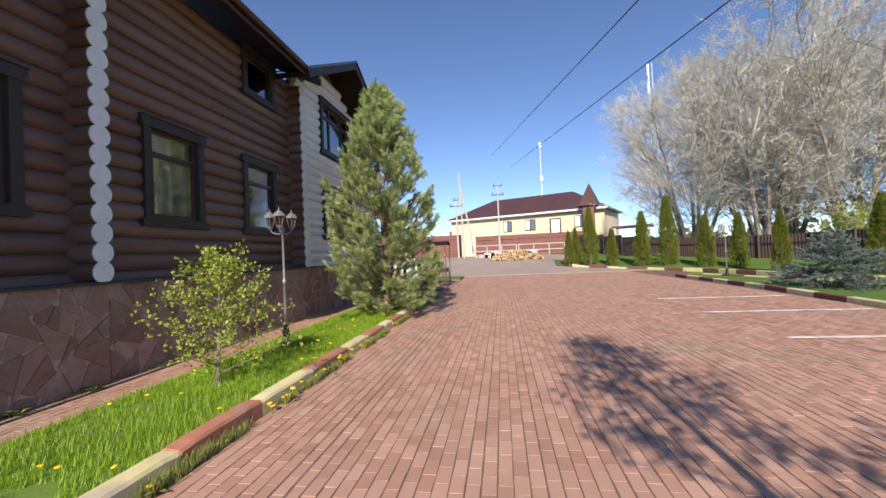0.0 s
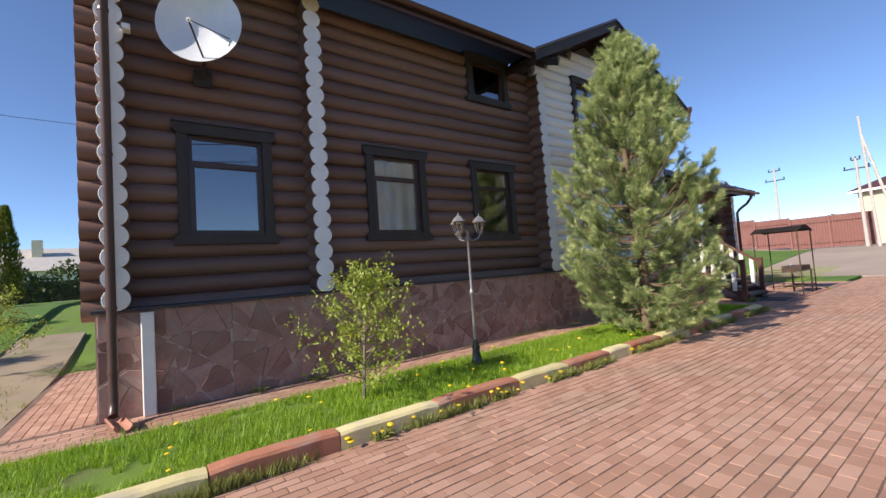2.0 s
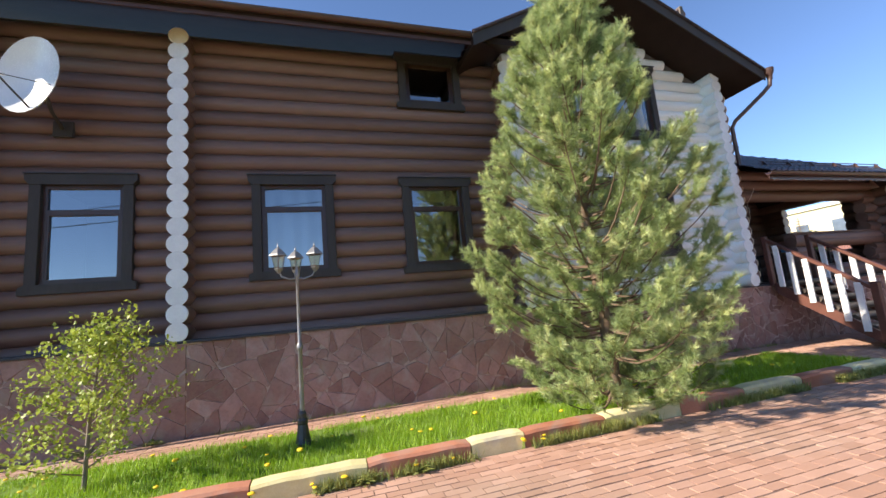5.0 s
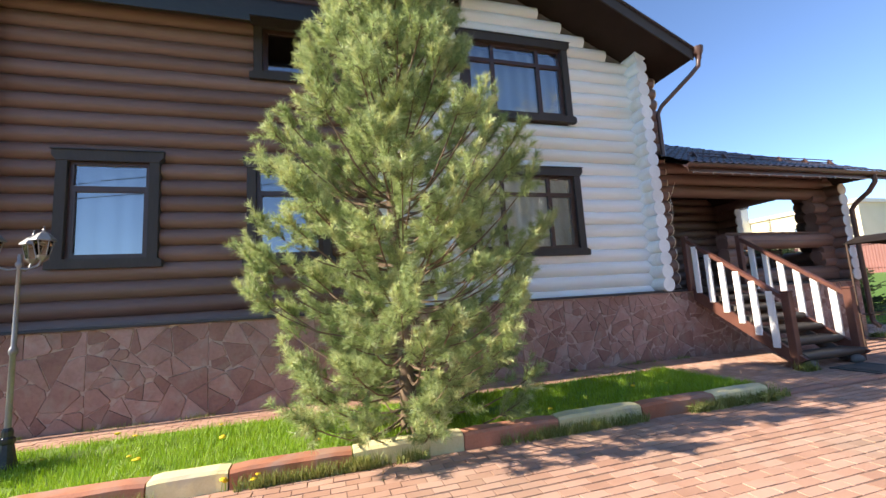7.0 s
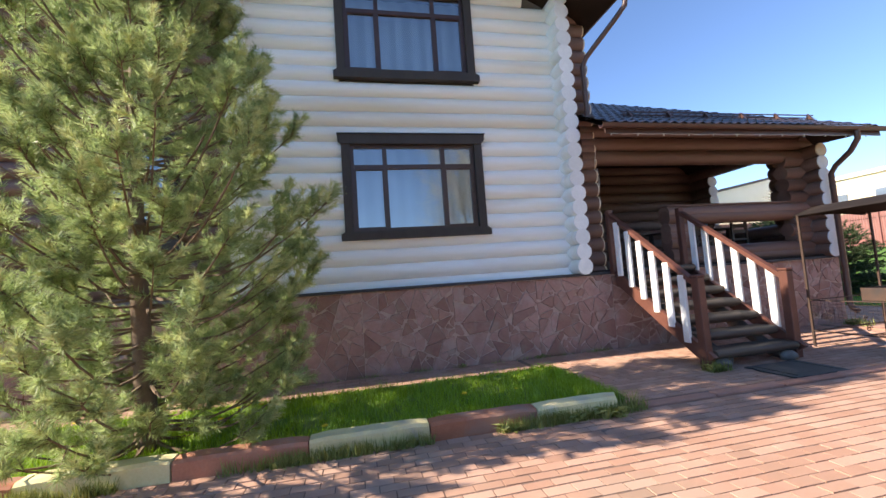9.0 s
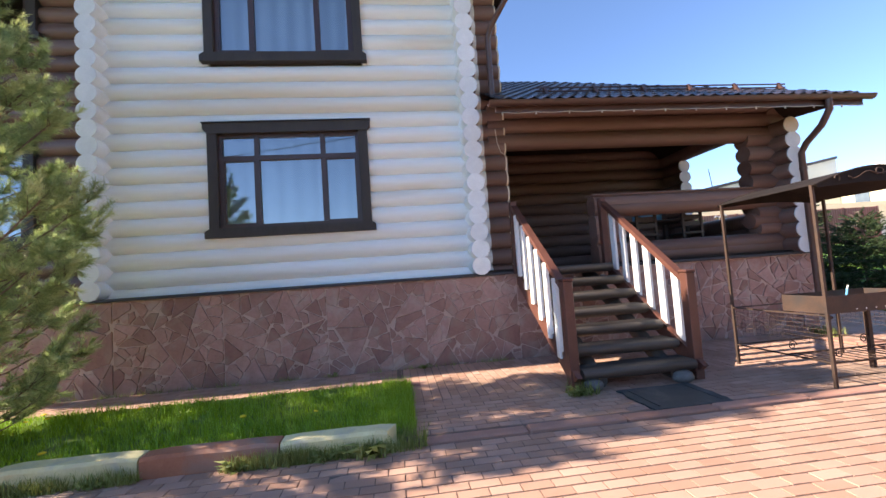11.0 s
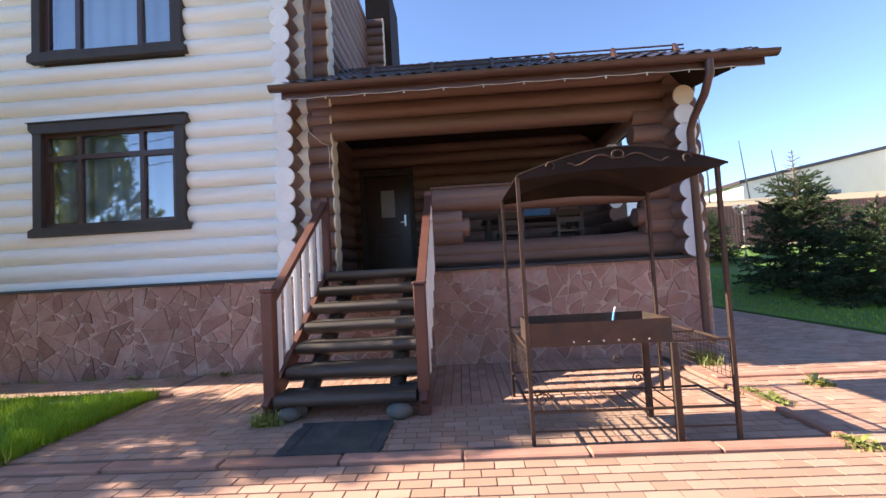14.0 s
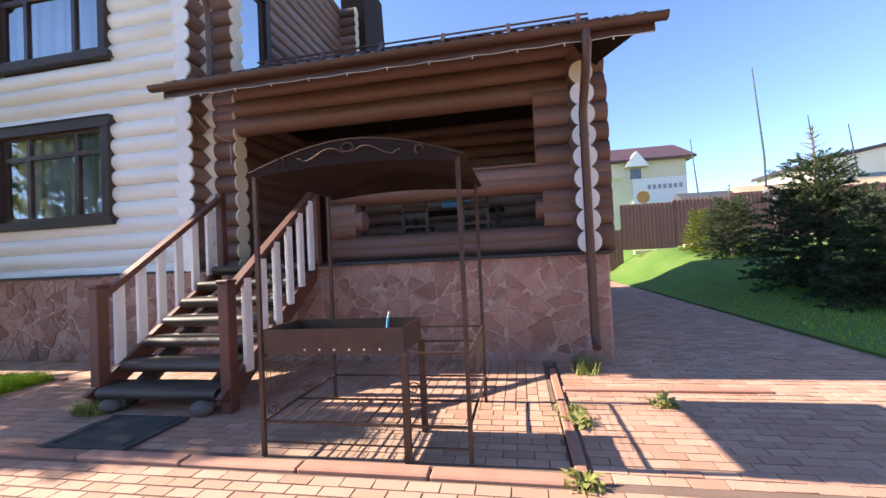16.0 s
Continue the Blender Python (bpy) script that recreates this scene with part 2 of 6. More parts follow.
# ---- ground ----
coords_x = [-900, -400, -180, -90, -60] + [-45 + 1.5 * i for i in range(46)] + [35, 60, 90, 180, 400, 900]
coords_y = [-900, -400, -180, -90, -50, -30] + [-20 + 1.5 * i for i in range(54)] + [75, 100, 180, 400, 900]
mb = Mesher()
for y in coords_y:
    for x in coords_x:
        mb.v.append((x, y, terrain(x, y) - 0.09))
W = len(coords_x)
for j in range(len(coords_y) - 1):
    for i in range(W - 1):
        mb.f.append((j * W + i, j * W + i + 1, (j + 1) * W + i + 1, (j + 1) * W + i))
solid("ground", mb, SOIL, "grassy earth reaching to the horizon", "ground", "structure", smooth=True)
pavement = solid("pavement", Mesher().box(-2.40, -14, -0.085, 10, 27.4, -0.0055), JOINT, "red concrete paver yard with sanded joints", "pavement", "structure")
solid("road", sheet(-30, 27.4, 24, 75, 36, 32, 0.0), ASPHALT, "dusty grey asphalt lot rising gently", "road", "structure", smooth=True)

# ---- house: plan numbers ----
LOG_X, LOG_R, PITCH, Z0 = -5.53, 0.147, 0.258, 1.335
INSET = 0.125  # the brown bays stand back from the white one
WALL_S, WALL_N, PORCH_N = 2.03, 15.87, 21.45
RIDGE_Y, RIDGE_Z, SLOPE = 12.85, 7.93, 0.49
OPEN = {  # windows on the front: outer casing y0, y1, z0, z1
    "w1": (2.685, 4.02, 2.15, 3.90), "w2": (5.59, 6.95, 2.16, 3.91), "w3": (8.10, 9.46, 2.13, 3.88), "w4": (8.20, 9.50, 5.27, 6.38),
    "v1": (11.84, 14.28, 2.13, 3.87), "v2": (11.84, 14.28, 4.84, 6.58)}


def spans(a, b, holes):
    out = [(a, b)]
    for h0, h1 in holes:
        out = [q for p0, p1 in out for q in ((p0, min(p1, h0)), (max(p0, h1), p1)) if q[1] - q[0] > 0.05]
    return out


def log_run(name, wall, axis, fixed, a, b, z, r, mat, n=14, rng=random):
    """One log of a wall; axis y or x."""
    mb = Mesher()
    pts, rad = [], []
    steps = max(2, int((b - a) / 0.8))
    for i in range(steps + 1):
        s = a + (b - a) * i / steps
        off = noise.noise((s * 0.7, z * 3.1, fixed)) * 0.006
        pts.append((fixed, s, z + off) if axis == "y" else (s, fixed, z + off))
        rad.append(r + noise.noise((s * 0.9, z * 5.3, fixed + 7)) * 0.006)
    mb.tube(pts, rad, n)
    return part(name, mb, mat, wall, smooth=True)


wall_front = tagged(part("wall_front", Mesher().box(-5.75, 1.9, 1.30, -5.52, 1.95, 1.36), SOFFIT, None), "brown and white stacked log front wall", "wall", "", "structure")
course = 0
while True:
    z = Z0 + PITCH * course
    course += 1
    half = (RIDGE_Z - 0.25 - z) / SLOPE
    if half < 0.5:
        break
    holes = [(y0 + 0.05, y1 - 0.05) for y0, y1, z0, z1 in OPEN.values() if z0 < z < z1]
    if z < 6.35:
        for a, b in spans(1.66, 10.34, holes):
            log_run("log", wall_front, "y", LOG_X - INSET, a, b, z, LOG_R, LOG_BROWN)
        for a, b in spans(10.34, 16.12, holes):
            log_run("log", wall_front, "y", LOG_X, a, b, z, LOG_R, LOG_WHITE)
        log_run("log", wall_front, "y", LOG_X, 16.10, 16.46, z, LOG_R - 0.003, LOG_BROWN)
        part("log_end", Mesher().tube([(LOG_X, 16.46, z), (LOG_X, 16.485, z)], LOG_R - 0.004, 16), DISC_CREAM, wall_front)
    else:
        for a, b in spans(max(RIDGE_Y - half, 10.0), min(RIDGE_Y + half, 16.3), holes):
            log_run("log", wall_front, "y", LOG_X, a, b, z, LOG_R, LOG_WHITE)


def wall_core(x0, x1, y0, y1, z0, z1, holes, mat, name, parent):
    """Boxes round openings, one slab cut by the windows."""
    mb = Mesher()
    ys = sorted({y0, y1, *[h for q in holes for h in q[:2]]})
    for a, b in zip(ys, ys[1:]):
        mid = (a + b) / 2
        zz = [(z0, z1)]
        for h0, h1, g0, g1 in holes:
            if h0 < mid < h1:
                zz = [q for p0, p1 in zz for q in ((p0, min(p1, g0)), (max(p0, g1), p1)) if q[1] - q[0] > 0.01]
        for p0, p1 in zz:
            mb.box(x0, a, p0, x1, b, p1)
    return part(name, mb, mat, parent)


holes_in = [(y0 + 0.17, y1 - 0.17, z0 + 0.17, z1 - 0.17) for y0, y1, z0, z1 in OPEN.values()]
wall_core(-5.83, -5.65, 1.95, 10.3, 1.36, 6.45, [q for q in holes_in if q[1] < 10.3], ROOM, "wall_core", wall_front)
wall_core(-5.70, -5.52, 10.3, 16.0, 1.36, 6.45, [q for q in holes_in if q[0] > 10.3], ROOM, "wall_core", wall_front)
part("gable_core", Mesher().prism([(-5.70, 10.3, 6.452), (-5.70, 15.9, 6.452), (-5.70, RIDGE_Y, 7.75)], (0.18, 0, 0)), ROOM, wall_front)

# cross-log columns with painted round ends
for y, face, mat, disc, top in ((WALL_S, -5.09, LOG_BROWN_X, DISC_WHITE, 6.3), (4.65, -5.17, LOG_BROWN_X, DISC_WHITE, 6.3), (10.34, -5.17, LOG_WHITE, DISC_WHITE, 6.3), (WALL_N, -5.09, LOG_WHITE, DISC_WHITE, 6.5)):
    k = 0
    while Z0 + PITCH * (k + 0.5) < top:
        z = Z0 + PITCH * (k + 0.5)
        k += 1
        o = noise.noise((y, z * 9, 3)) * 0.012
        log_run("log", wall_front, "x", y + o * 0.5, -5.85, face - 0.02, z, 0.143, mat)
        if mat == LOG_WHITE:
            log_run("log", wall_front, "x", y + o * 0.5 + (0.008 if y == WALL_N else -0.008), -5.75, face - 0.03, z, 0.143, LOG_BROWN_X)
        part("log_end", Mesher().tube([(face - 0.02, y + o * 0.5, z), (face - 0.003, y + o * 0.5, z), (face + o * 0.4, y + o * 0.5, z)], [0.144, 0.143, 0.137], 18), DISC_CREAM if z > 5.9 and y < 10 else disc, wall_front)

# side walls
wall_north = tagged(part("wall_north", Mesher().box(-11.0, 15.80, 1.3, -5.56, 15.90, 8.6), ROOM, None), "brown log side wall above the porch roof", "wall", "", "structure")
wall_south = tagged(part("wall_south", Mesher().box(-11.0, 1.98, 1.3, -5.56, 2.10, 6.4), ROOM, None), "brown log end wall", "wall", "", "structure")
for k in range(28):
    z = Z0 + PITCH * (k + 0.5)
    for a, b in spans(-10.9, -5.6, [(-7.08, -5.96)] if 4.68 < z < 6.55 else []):
        log_run("log", wall_north, "x", WALL_N, a, b, z, 0.145, LOG_BROWN_X)
    if z < 6.3:
        log_run("log", wall_south, "x", WALL_S, -10.9, -5.7, z, 0.145, LOG_BROWN_X)
    log_run("log", wall_north, "y", -10.6, 15.6, 16.46, z - PITCH / 2, 0.143, LOG_BROWN)
    part("log_end", Mesher().tube([(-10.6, 16.46, z - PITCH / 2), (-10.6, 16.48, z - PITCH / 2)], 0.142, 12), DISC_CREAM, wall_north)
solid("wall_west", Mesher().box(-11.2, 2.0, 0, -11.0, 16.0, 6.4), ROOM, "plain back wall of the house", "wall", "structure")

# unseen block, added so that its shadow covers the back lawn
wing = thing("rear_wing", "unseen brown block added behind the porch to shade the back lawn", "house", kind="structure")
part("wing_wall", Mesher().box(-15.5, 16.02, 0, -8.76, 21.4, 5.5), LOG_BROWN, wing)
part("wing_roof", Mesher().box(-15.8, 15.98, 5.502, -8.7, 21.7, 5.75), ROOF, wing)

# ---- roofs ----
def tile_face(mb, o, eu, ev, nrm, ulen, vmax, lip=0.0, wave=0.19, step=0.35):
    """Metal tile: waves along the eave, small steps up the slope. vmax(u): how far up the slope the face goes."""
    o, eu, ev, nrm = Vector(o), Vector(eu).normalized(), Vector(ev).normalized(), Vector(nrm).normalized()
    nu = max(2, int(ulen / (wave / 4)))
    top = max(vmax(ulen * i / nu) for i in range(nu + 1))
    rows = []
    nv = max(1, int(top / step))
    for j in range(nv):
        rows += [(j / nv, 0.022), ((j + 0.97) / nv, 0.0)]
    rows.append((1.0, 0.0))
    k = len(mb.v)
    for f, h in rows:
        for i in range(nu + 1):
            u = ulen * i / nu
            mb.v.append(tuple(o + eu * u + ev * (min(f * top, vmax(u))) + nrm * (h + 0.018 * math.cos(2 * math.pi * u / wave))))
    for j in range(len(rows) - 1):
        for i in range(nu):
            a = k + j * (nu + 1) + i
            mb.f.append((a, a + 1, a + nu + 2, a + nu + 1))


EAVE_X, EAVE_Z = -4.62, 6.28
sl = 1 / math.hypot(1, SLOPE)
roof = thing("roof", "dark brown metal tile roofs with gutters", "roof", kind="structure")
mb = Mesher()
tile_face(mb, (EAVE_X, 1.2, EAVE_Z + 0.06), (0, 1, 0), (-1, 0, SLOPE), (SLOPE, 0, 1), 9.2, lambda u: 5.2 / sl)
part("tile_sheet", mb, ROOF, roof)
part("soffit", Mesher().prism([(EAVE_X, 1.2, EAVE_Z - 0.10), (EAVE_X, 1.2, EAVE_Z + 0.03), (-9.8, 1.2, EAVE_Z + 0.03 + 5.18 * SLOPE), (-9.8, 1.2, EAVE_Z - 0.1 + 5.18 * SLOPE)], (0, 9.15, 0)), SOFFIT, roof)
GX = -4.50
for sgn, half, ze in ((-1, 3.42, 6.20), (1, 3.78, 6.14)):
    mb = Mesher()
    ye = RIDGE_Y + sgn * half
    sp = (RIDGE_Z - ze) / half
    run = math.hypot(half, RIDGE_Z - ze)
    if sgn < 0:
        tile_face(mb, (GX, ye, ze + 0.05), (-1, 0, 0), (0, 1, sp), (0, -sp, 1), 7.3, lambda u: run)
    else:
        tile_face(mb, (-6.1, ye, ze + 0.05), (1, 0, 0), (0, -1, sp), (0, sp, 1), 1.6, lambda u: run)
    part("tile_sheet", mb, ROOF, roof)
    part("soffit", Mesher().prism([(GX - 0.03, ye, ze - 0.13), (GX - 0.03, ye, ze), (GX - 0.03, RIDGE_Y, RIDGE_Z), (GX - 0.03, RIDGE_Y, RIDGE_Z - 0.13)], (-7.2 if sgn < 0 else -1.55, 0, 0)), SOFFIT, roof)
    part("rake_board", Mesher().prism([(GX, ye, ze - 0.17), (GX, ye, ze + 0.06), (GX, RIDGE_Y, RIDGE_Z + 0.06), (GX, RIDGE_Y, RIDGE_Z - 0.17)], (-0.028, 0, 0)), TRIM, roof)
    part("rake_cap", Mesher().tube([(GX + 0.01, ye, ze + 0.085), (GX + 0.01, RIDGE_Y, RIDGE_Z + 0.085)], 0.035, 8), ROOF, roof)


def gutter(name, p, way, length, parent, r=0.07):
    """Half-round gutter along way."""
    w = Vector(way)
    side = Vector((w.y, -w.x, 0))
    rows = []
    for s in (0, length):
        c = Vector(p) + w * s
        outer = [c + side * (r * math.cos(a)) + Vector((0, 0, r * math.sin(a))) for a in [math.pi + math.pi * i / 8 for i in range(9)]]
        inner = [c + side * ((r - 0.008) * math.cos(a)) + Vector((0, 0, (r - 0.008) * math.sin(a))) for a in [2 * math.pi - math.pi * i / 8 for i in range(9)]]
        rows.append(outer + inner)
    return part(name, Mesher().loft(rows, True), GUTTER, parent, smooth=True)


gutter("gutter", (EAVE_X + 0.06, 1.2, EAVE_Z), (0, 1, 0), 8.2, roof)
part("fascia", Mesher().box(EAVE_X - 0.03, 1.2, EAVE_Z - 0.16, EAVE_X - 0.003, 9.5, EAVE_Z + 0.05), GUTTER, roof)
gutter("gutter", (GX - 1.5, 16.69, 6.13), (1, 0, 0), 1.55, roof)
part("back_eave", Mesher().prism([(-10.78, 15.95, 4.2), (-13.0, 15.95, 4.2), (-12.4, 15.95, 9.6), (-10.78, 15.95, 9.6)], (0, 0.7, 0)), SOFFIT, roof)

# porch roof, hipped
PE_X, PE_Z, PS = -4.52, 3.74, 0.55
psl = 1 / math.hypot(1, PS)
mb = Mesher()
tile_face(mb, (PE_X, 16.12, PE_Z + 0.05), (0, 1, 0), (-1, 0, PS), (PS, 0, 1), 6.0, lambda u: min(4.0, max(6.0 - u, 0.01)) / psl)
porch_roof = thing("porch_roof", "hipped dark metal tile porch roof with snow guard rails", "roof", kind="structure")
part("tile_sheet", mb, ROOF, porch_roof)
under = Mesher()
under.add([(PE_X, 16.14, PE_Z - 0.02), (PE_X, 22.10, PE_Z - 0.02), (-8.5, 18.3, PE_Z + 3.98 * PS), (-8.5, 16.14, PE_Z + 3.98 * PS), (-8.5, 21.62, 3.70), (-5.3, 21.70, 3.70)], [(0, 3, 2, 1), (1, 2, 4, 5)])
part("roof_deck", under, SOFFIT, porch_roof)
solid("ceiling", Mesher().box(-8.6, 15.99, 4.10, -5.50, 21.62, 4.14), SOFFIT, "boarded porch ceiling, coloured darker for its shade", "ceiling", "structure")
part("fascia", Mesher().box(PE_X - 0.03, 16.12, PE_Z - 0.13, PE_X - 0.003, 22.12, PE_Z + 0.03), GUTTER, porch_roof)
gutter("gutter", (PE_X + 0.065, 16.0, PE_Z), (0, 1, 0), 6.22, porch_roof)
for dz in (0.10, 0.16):
    x = PE_X - 0.75
    part("guard_rail", Mesher().tube([(x, 17.0, PE_Z + 0.75 * PS + dz), (x, 21.6, PE_Z + 0.75 * PS + dz)], 0.013, 6), GUTTER, porch_roof)
for i in range(6):
    y = 17.15 + i * 0.86
    part("guard_bracket", Mesher().prism([(x + 0.14, y, PE_Z + 0.61 * PS + 0.04), (x - 0.05, y, PE_Z + 0.8 * PS + 0.04), (x, y, PE_Z + 0.75 * PS + 0.19)], (0, 0.05, 0)), GUTTER, porch_roof)

# ---- porch walls ----
porch = tagged(part("wall_porch", Mesher().box(-5.56, 18.0, 1.30, -5.44, 21.5, 1.36), SOFFIT, None), "brown log porch parapet with a long slot", "wall", "", "structure")
SLOT = (18.45, 20.85)
for z in (1.46, 1.565, 2.29, 2.385):
    log_run("log", porch, "y", LOG_X, 17.92, 21.80, z, LOG_R, LOG_BROWN)
for z, back in ((1.80, 0.10), (1.93, 0.0), (2.06, 0.10)):
    log_run("log", porch, "y", LOG_X, 17.92, SLOT[0] - back, z, 0.14, LOG_BROWN)
    log_run("log", porch, "y", LOG_X, SLOT[1] + back, 21.80, z, 0.14, LOG_BROWN)
for k in range(4):
    log_run("log", porch, "y", LOG_X, 20.88, 21.80, 2.62 + PITCH * k, LOG_R, LOG_BROWN)
part("parapet_cap", Mesher().box(-5.67, 17.9, 2.50, -5.40, 20.9, 2.535, 0.01), LOG_BROWN, porch)
for z, r in ((3.50, 0.15), (3.757, 0.147), (4.01, 0.145)):
    log_run("beam", porch, "y", LOG_X, 16.2, 21.78, z, r, LOG_BROWN)
for k in range(11):
    z = 1.46 + PITCH * (k + 0.5) - 0.129
    if k < 9:
        part("log_end", Mesher().tube([(-5.12, PORCH_N, z), (-5.10, PORCH_N, z)], [0.143, 0.139], 18), DISC_CREAM if k == 8 else DISC_WHITE, porch)
    log_run("log", porch, "x", PORCH_N, -5.75, -5.12 if k < 9 else -5.40, z, 0.142, LOG_BROWN_X)
    for a, b in ([(-8.4, -5.75)] if z < 2.05 else [(-6.15, -5.75), (-8.4, -7.75)] if z < 3.75 else [(-8.4, -5.75)]):
        log_run("log", porch, "x", PORCH_N, a, b, z, 0.142, LOG_BROWN_X)
    if 2.35 < z < 3.75:
        part("log_end", Mesher().tube([(-7.75, PORCH_N, z), (-7.73, PORCH_N, z)], 0.141, 14), DISC_WHITE, porch)
# inner back wall of the porch
inner = tagged(part("wall_porch_back", Mesher().box(-8.75, 16.0, 1.3, -8.58, 22.0, 4.1), ROOM, None), "dark brown log wall at the back of the porch", "wall", "", "structure")
for k in range(11):
    z = Z0 + PITCH * (k + 0.5)
    for a, b in spans(16.0, 21.5, [(16.15, 17.35)] if z < 3.55 else []):
        log_run("log", inner, "y", -8.5, a, b, z, 0.145, LOG_BROWN)
# floor takes the same darkened colour, to deepen the porch shade
solid("floor", Mesher().box(-8.6, 16.0, 1.22, -5.25, 21.5, 1.38, 0.01), SOFFIT, "boarded porch floor, coloured darker for the porch shade", "floor", "structure")

# ---- plinth ----
plinth = tagged(part("plinth", Mesher().box(-5.6, 1.82, -0.08, -5.235, 21.68, 1.30), MORTAR, None), "flagstone-clad house plinth", "wall", "", "structure")
part("end_wall", Mesher().box(-11.0, 1.82, -0.08, -5.601, 2.2, 1.30), MORTAR, plinth)
part("end_wall", Mesher().box(-11.0, 21.2, -0.08, -5.601, 21.68, 1.30), MORTAR, plinth)
part("flashing", Mesher().box(-5.60, 1.78, 1.302, -5.17, 16.6, 1.345, 0.006), FLASH, plinth)
part("flashing", Mesher().box(-5.60, 17.92, 1.302, -5.17, 21.72, 1.345, 0.006), FLASH, plinth)

# ---- windows ----
def window(name, y0, y1, z0, z1, cols, transom, curtain=True, back=0.0):
    """A casement window in the front wall with casing boards; cols: mullions as shares of the width."""
    w = thing(name, "brown framed window with dark casing boards" + (" and white curtains" if curtain else ""), "window", kind="structure", at=(-5.4, (y0 + y1) / 2, z0))
    c = 0.17
    xf, xb = -5.335, -5.40
    part("casing", Mesher().box(xb - 0.1, y0 + 0.03, z0 + 0.1, xf, y0 + c, z1 - 0.14, 0.006), TRIM, w)
    part("casing", Mesher().box(xb - 0.1, y1 - c, z0 + 0.1, xf, y1 - 0.03, z1 - 0.14, 0.006), TRIM, w)
    head = [(xf + 0.015, y0 - 0.02, z1 - 0.09), (xf + 0.015, y0 - 0.02, z1), (xf + 0.015, y1 + 0.02, z1), (xf + 0.015, y1 + 0.02, z1 - 0.09), (xf + 0.015, y1 - 0.04, z1 - 0.16), (xf + 0.015, y0 + 0.04, z1 - 0.16)]
    part("head_board", Mesher().prism(head, (-0.12, 0, 0)), TRIM, w)
    part("drip_cap", Mesher().box(xb - 0.1, y0 - 0.03, z1 + 0.002, xf + 0.04, y1 + 0.03, z1 + 0.016), FLASH, w)
    foot = [(xf + 0.015, y0 - 0.03, z0), (xf + 0.015, y0 - 0.03, z0 + 0.1), (xf + 0.015, y0 + 0.04, z0 + 0.14), (xf + 0.015, y1 - 0.04, z0 + 0.14), (xf + 0.015, y1 + 0.03, z0 + 0.1), (xf + 0.015, y1 + 0.03, z0)]
    part("sill_board", Mesher().prism(foot, (-0.12, 0, 0)), TRIM, w)
    a0, a1, b0, b1 = y0 + c, y1 - c, z0 + 0.13, z1 - 0.15
    fr = part("window_frame", Mesher().box(-5.46, a0, b0, -5.40, a0 + 0.055, b1).box(-5.46, a1 - 0.055, b0, -5.40, a1, b1).box(-5.46, a0 + 0.055, b0, -5.40, a1 - 0.055, b0 + 0.06).box(-5.46, a0 + 0.055, b1 - 0.055, -5.40, a1 - 0.055, b1), FRAME, w)
    ys = [a0 + 0.03] + [a0 + (a1 - a0) * s for s in cols] + [a1 - 0.03]
    for s in ys[1:-1]:
        part("mullion", Mesher().box(-5.458, s - 0.035, b0 + 0.061, -5.398, s + 0.035, b1 - 0.056), FRAME, w)
    zs = [b0 + 0.03, b1 - 0.03]
    if transom:
        zt = b0 + (b1 - b0) * transom
        zs = [zs[0], zt, zs[1]]
        part("transom", Mesher().box(-5.456, a0 + 0.056, zt - 0.035, -5.396, a1 - 0.056, zt + 0.035), FRAME, w)
    for i in range(len(ys) - 1):
        for j in range(len(zs) - 1):
            p0, p1, q0, q1 = ys[i] + 0.02, ys[i + 1] - 0.02, zs[j] + 0.02, zs[j + 1] - 0.02
            t = noise.noise((p0 * 3, q0 * 5, 1)) * 0.006
            g = part("pane", Mesher().add([(-5.436 + t, p0, q0), (-5.436, p1, q0), (-5.436 - t * 0.5, p1, q1), (-5.436 + t * 0.3, p0, q1)], [(0, 1, 2, 3)]), GLASS, w)
            g.visible_shadow = False
            if j == 0 and (i != 1 or len(ys) == 2):
                part("sash", Mesher().box(-5.45, p0 - 0.0, q0, -5.405, p0 + 0.03, q1).box(-5.45, p1 - 0.03, q0, -5.405, p1, q1).box(-5.45, p0 + 0.03, q0, -5.405, p1 - 0.03, q0 + 0.03).box(-5.45, p0 + 0.03, q1 - 0.03, -5.405, p1 - 0.03, q1), FRAME, w)
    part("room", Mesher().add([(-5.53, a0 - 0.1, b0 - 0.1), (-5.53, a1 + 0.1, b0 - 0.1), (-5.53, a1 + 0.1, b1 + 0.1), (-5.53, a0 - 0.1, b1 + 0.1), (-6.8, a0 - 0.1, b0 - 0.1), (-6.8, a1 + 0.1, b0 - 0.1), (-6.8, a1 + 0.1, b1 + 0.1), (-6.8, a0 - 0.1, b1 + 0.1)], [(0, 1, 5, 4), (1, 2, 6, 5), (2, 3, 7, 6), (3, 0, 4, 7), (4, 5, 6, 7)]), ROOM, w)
    if curtain:
        mb = Mesher()
        n = int((a1 - a0) / 0.02)
        for i in range(n + 1):
            y = a0 + (a1 - a0) * i / n
            x = -5.62 + 0.016 * math.sin(y * 23) + 0.014 * math.sin(y * 9.5 + 1)
            mb.v += [(x, y, b0 - 0.05), (x, y, b1 + 0.05)]
            if i:
                mb.f.append((2 * i - 2, 2 * i, 2 * i + 1, 2 * i - 1))
        part("curtain", mb, CURTAIN, w, smooth=True)
    if back:
        for o in w.children:
            o.data.transform(Matrix.Translation((-back, 0, 0)))
    return w


window("window_1", *OPEN["w1"], (), 0.72, False, INSET)
window("window_2", *OPEN["w2"], (), 0.72, True, INSET)
window("window_3", *OPEN["w3"], (), 0.72, False, INSET)
window("window_4", *OPEN["w4"], (), 0, False, INSET)
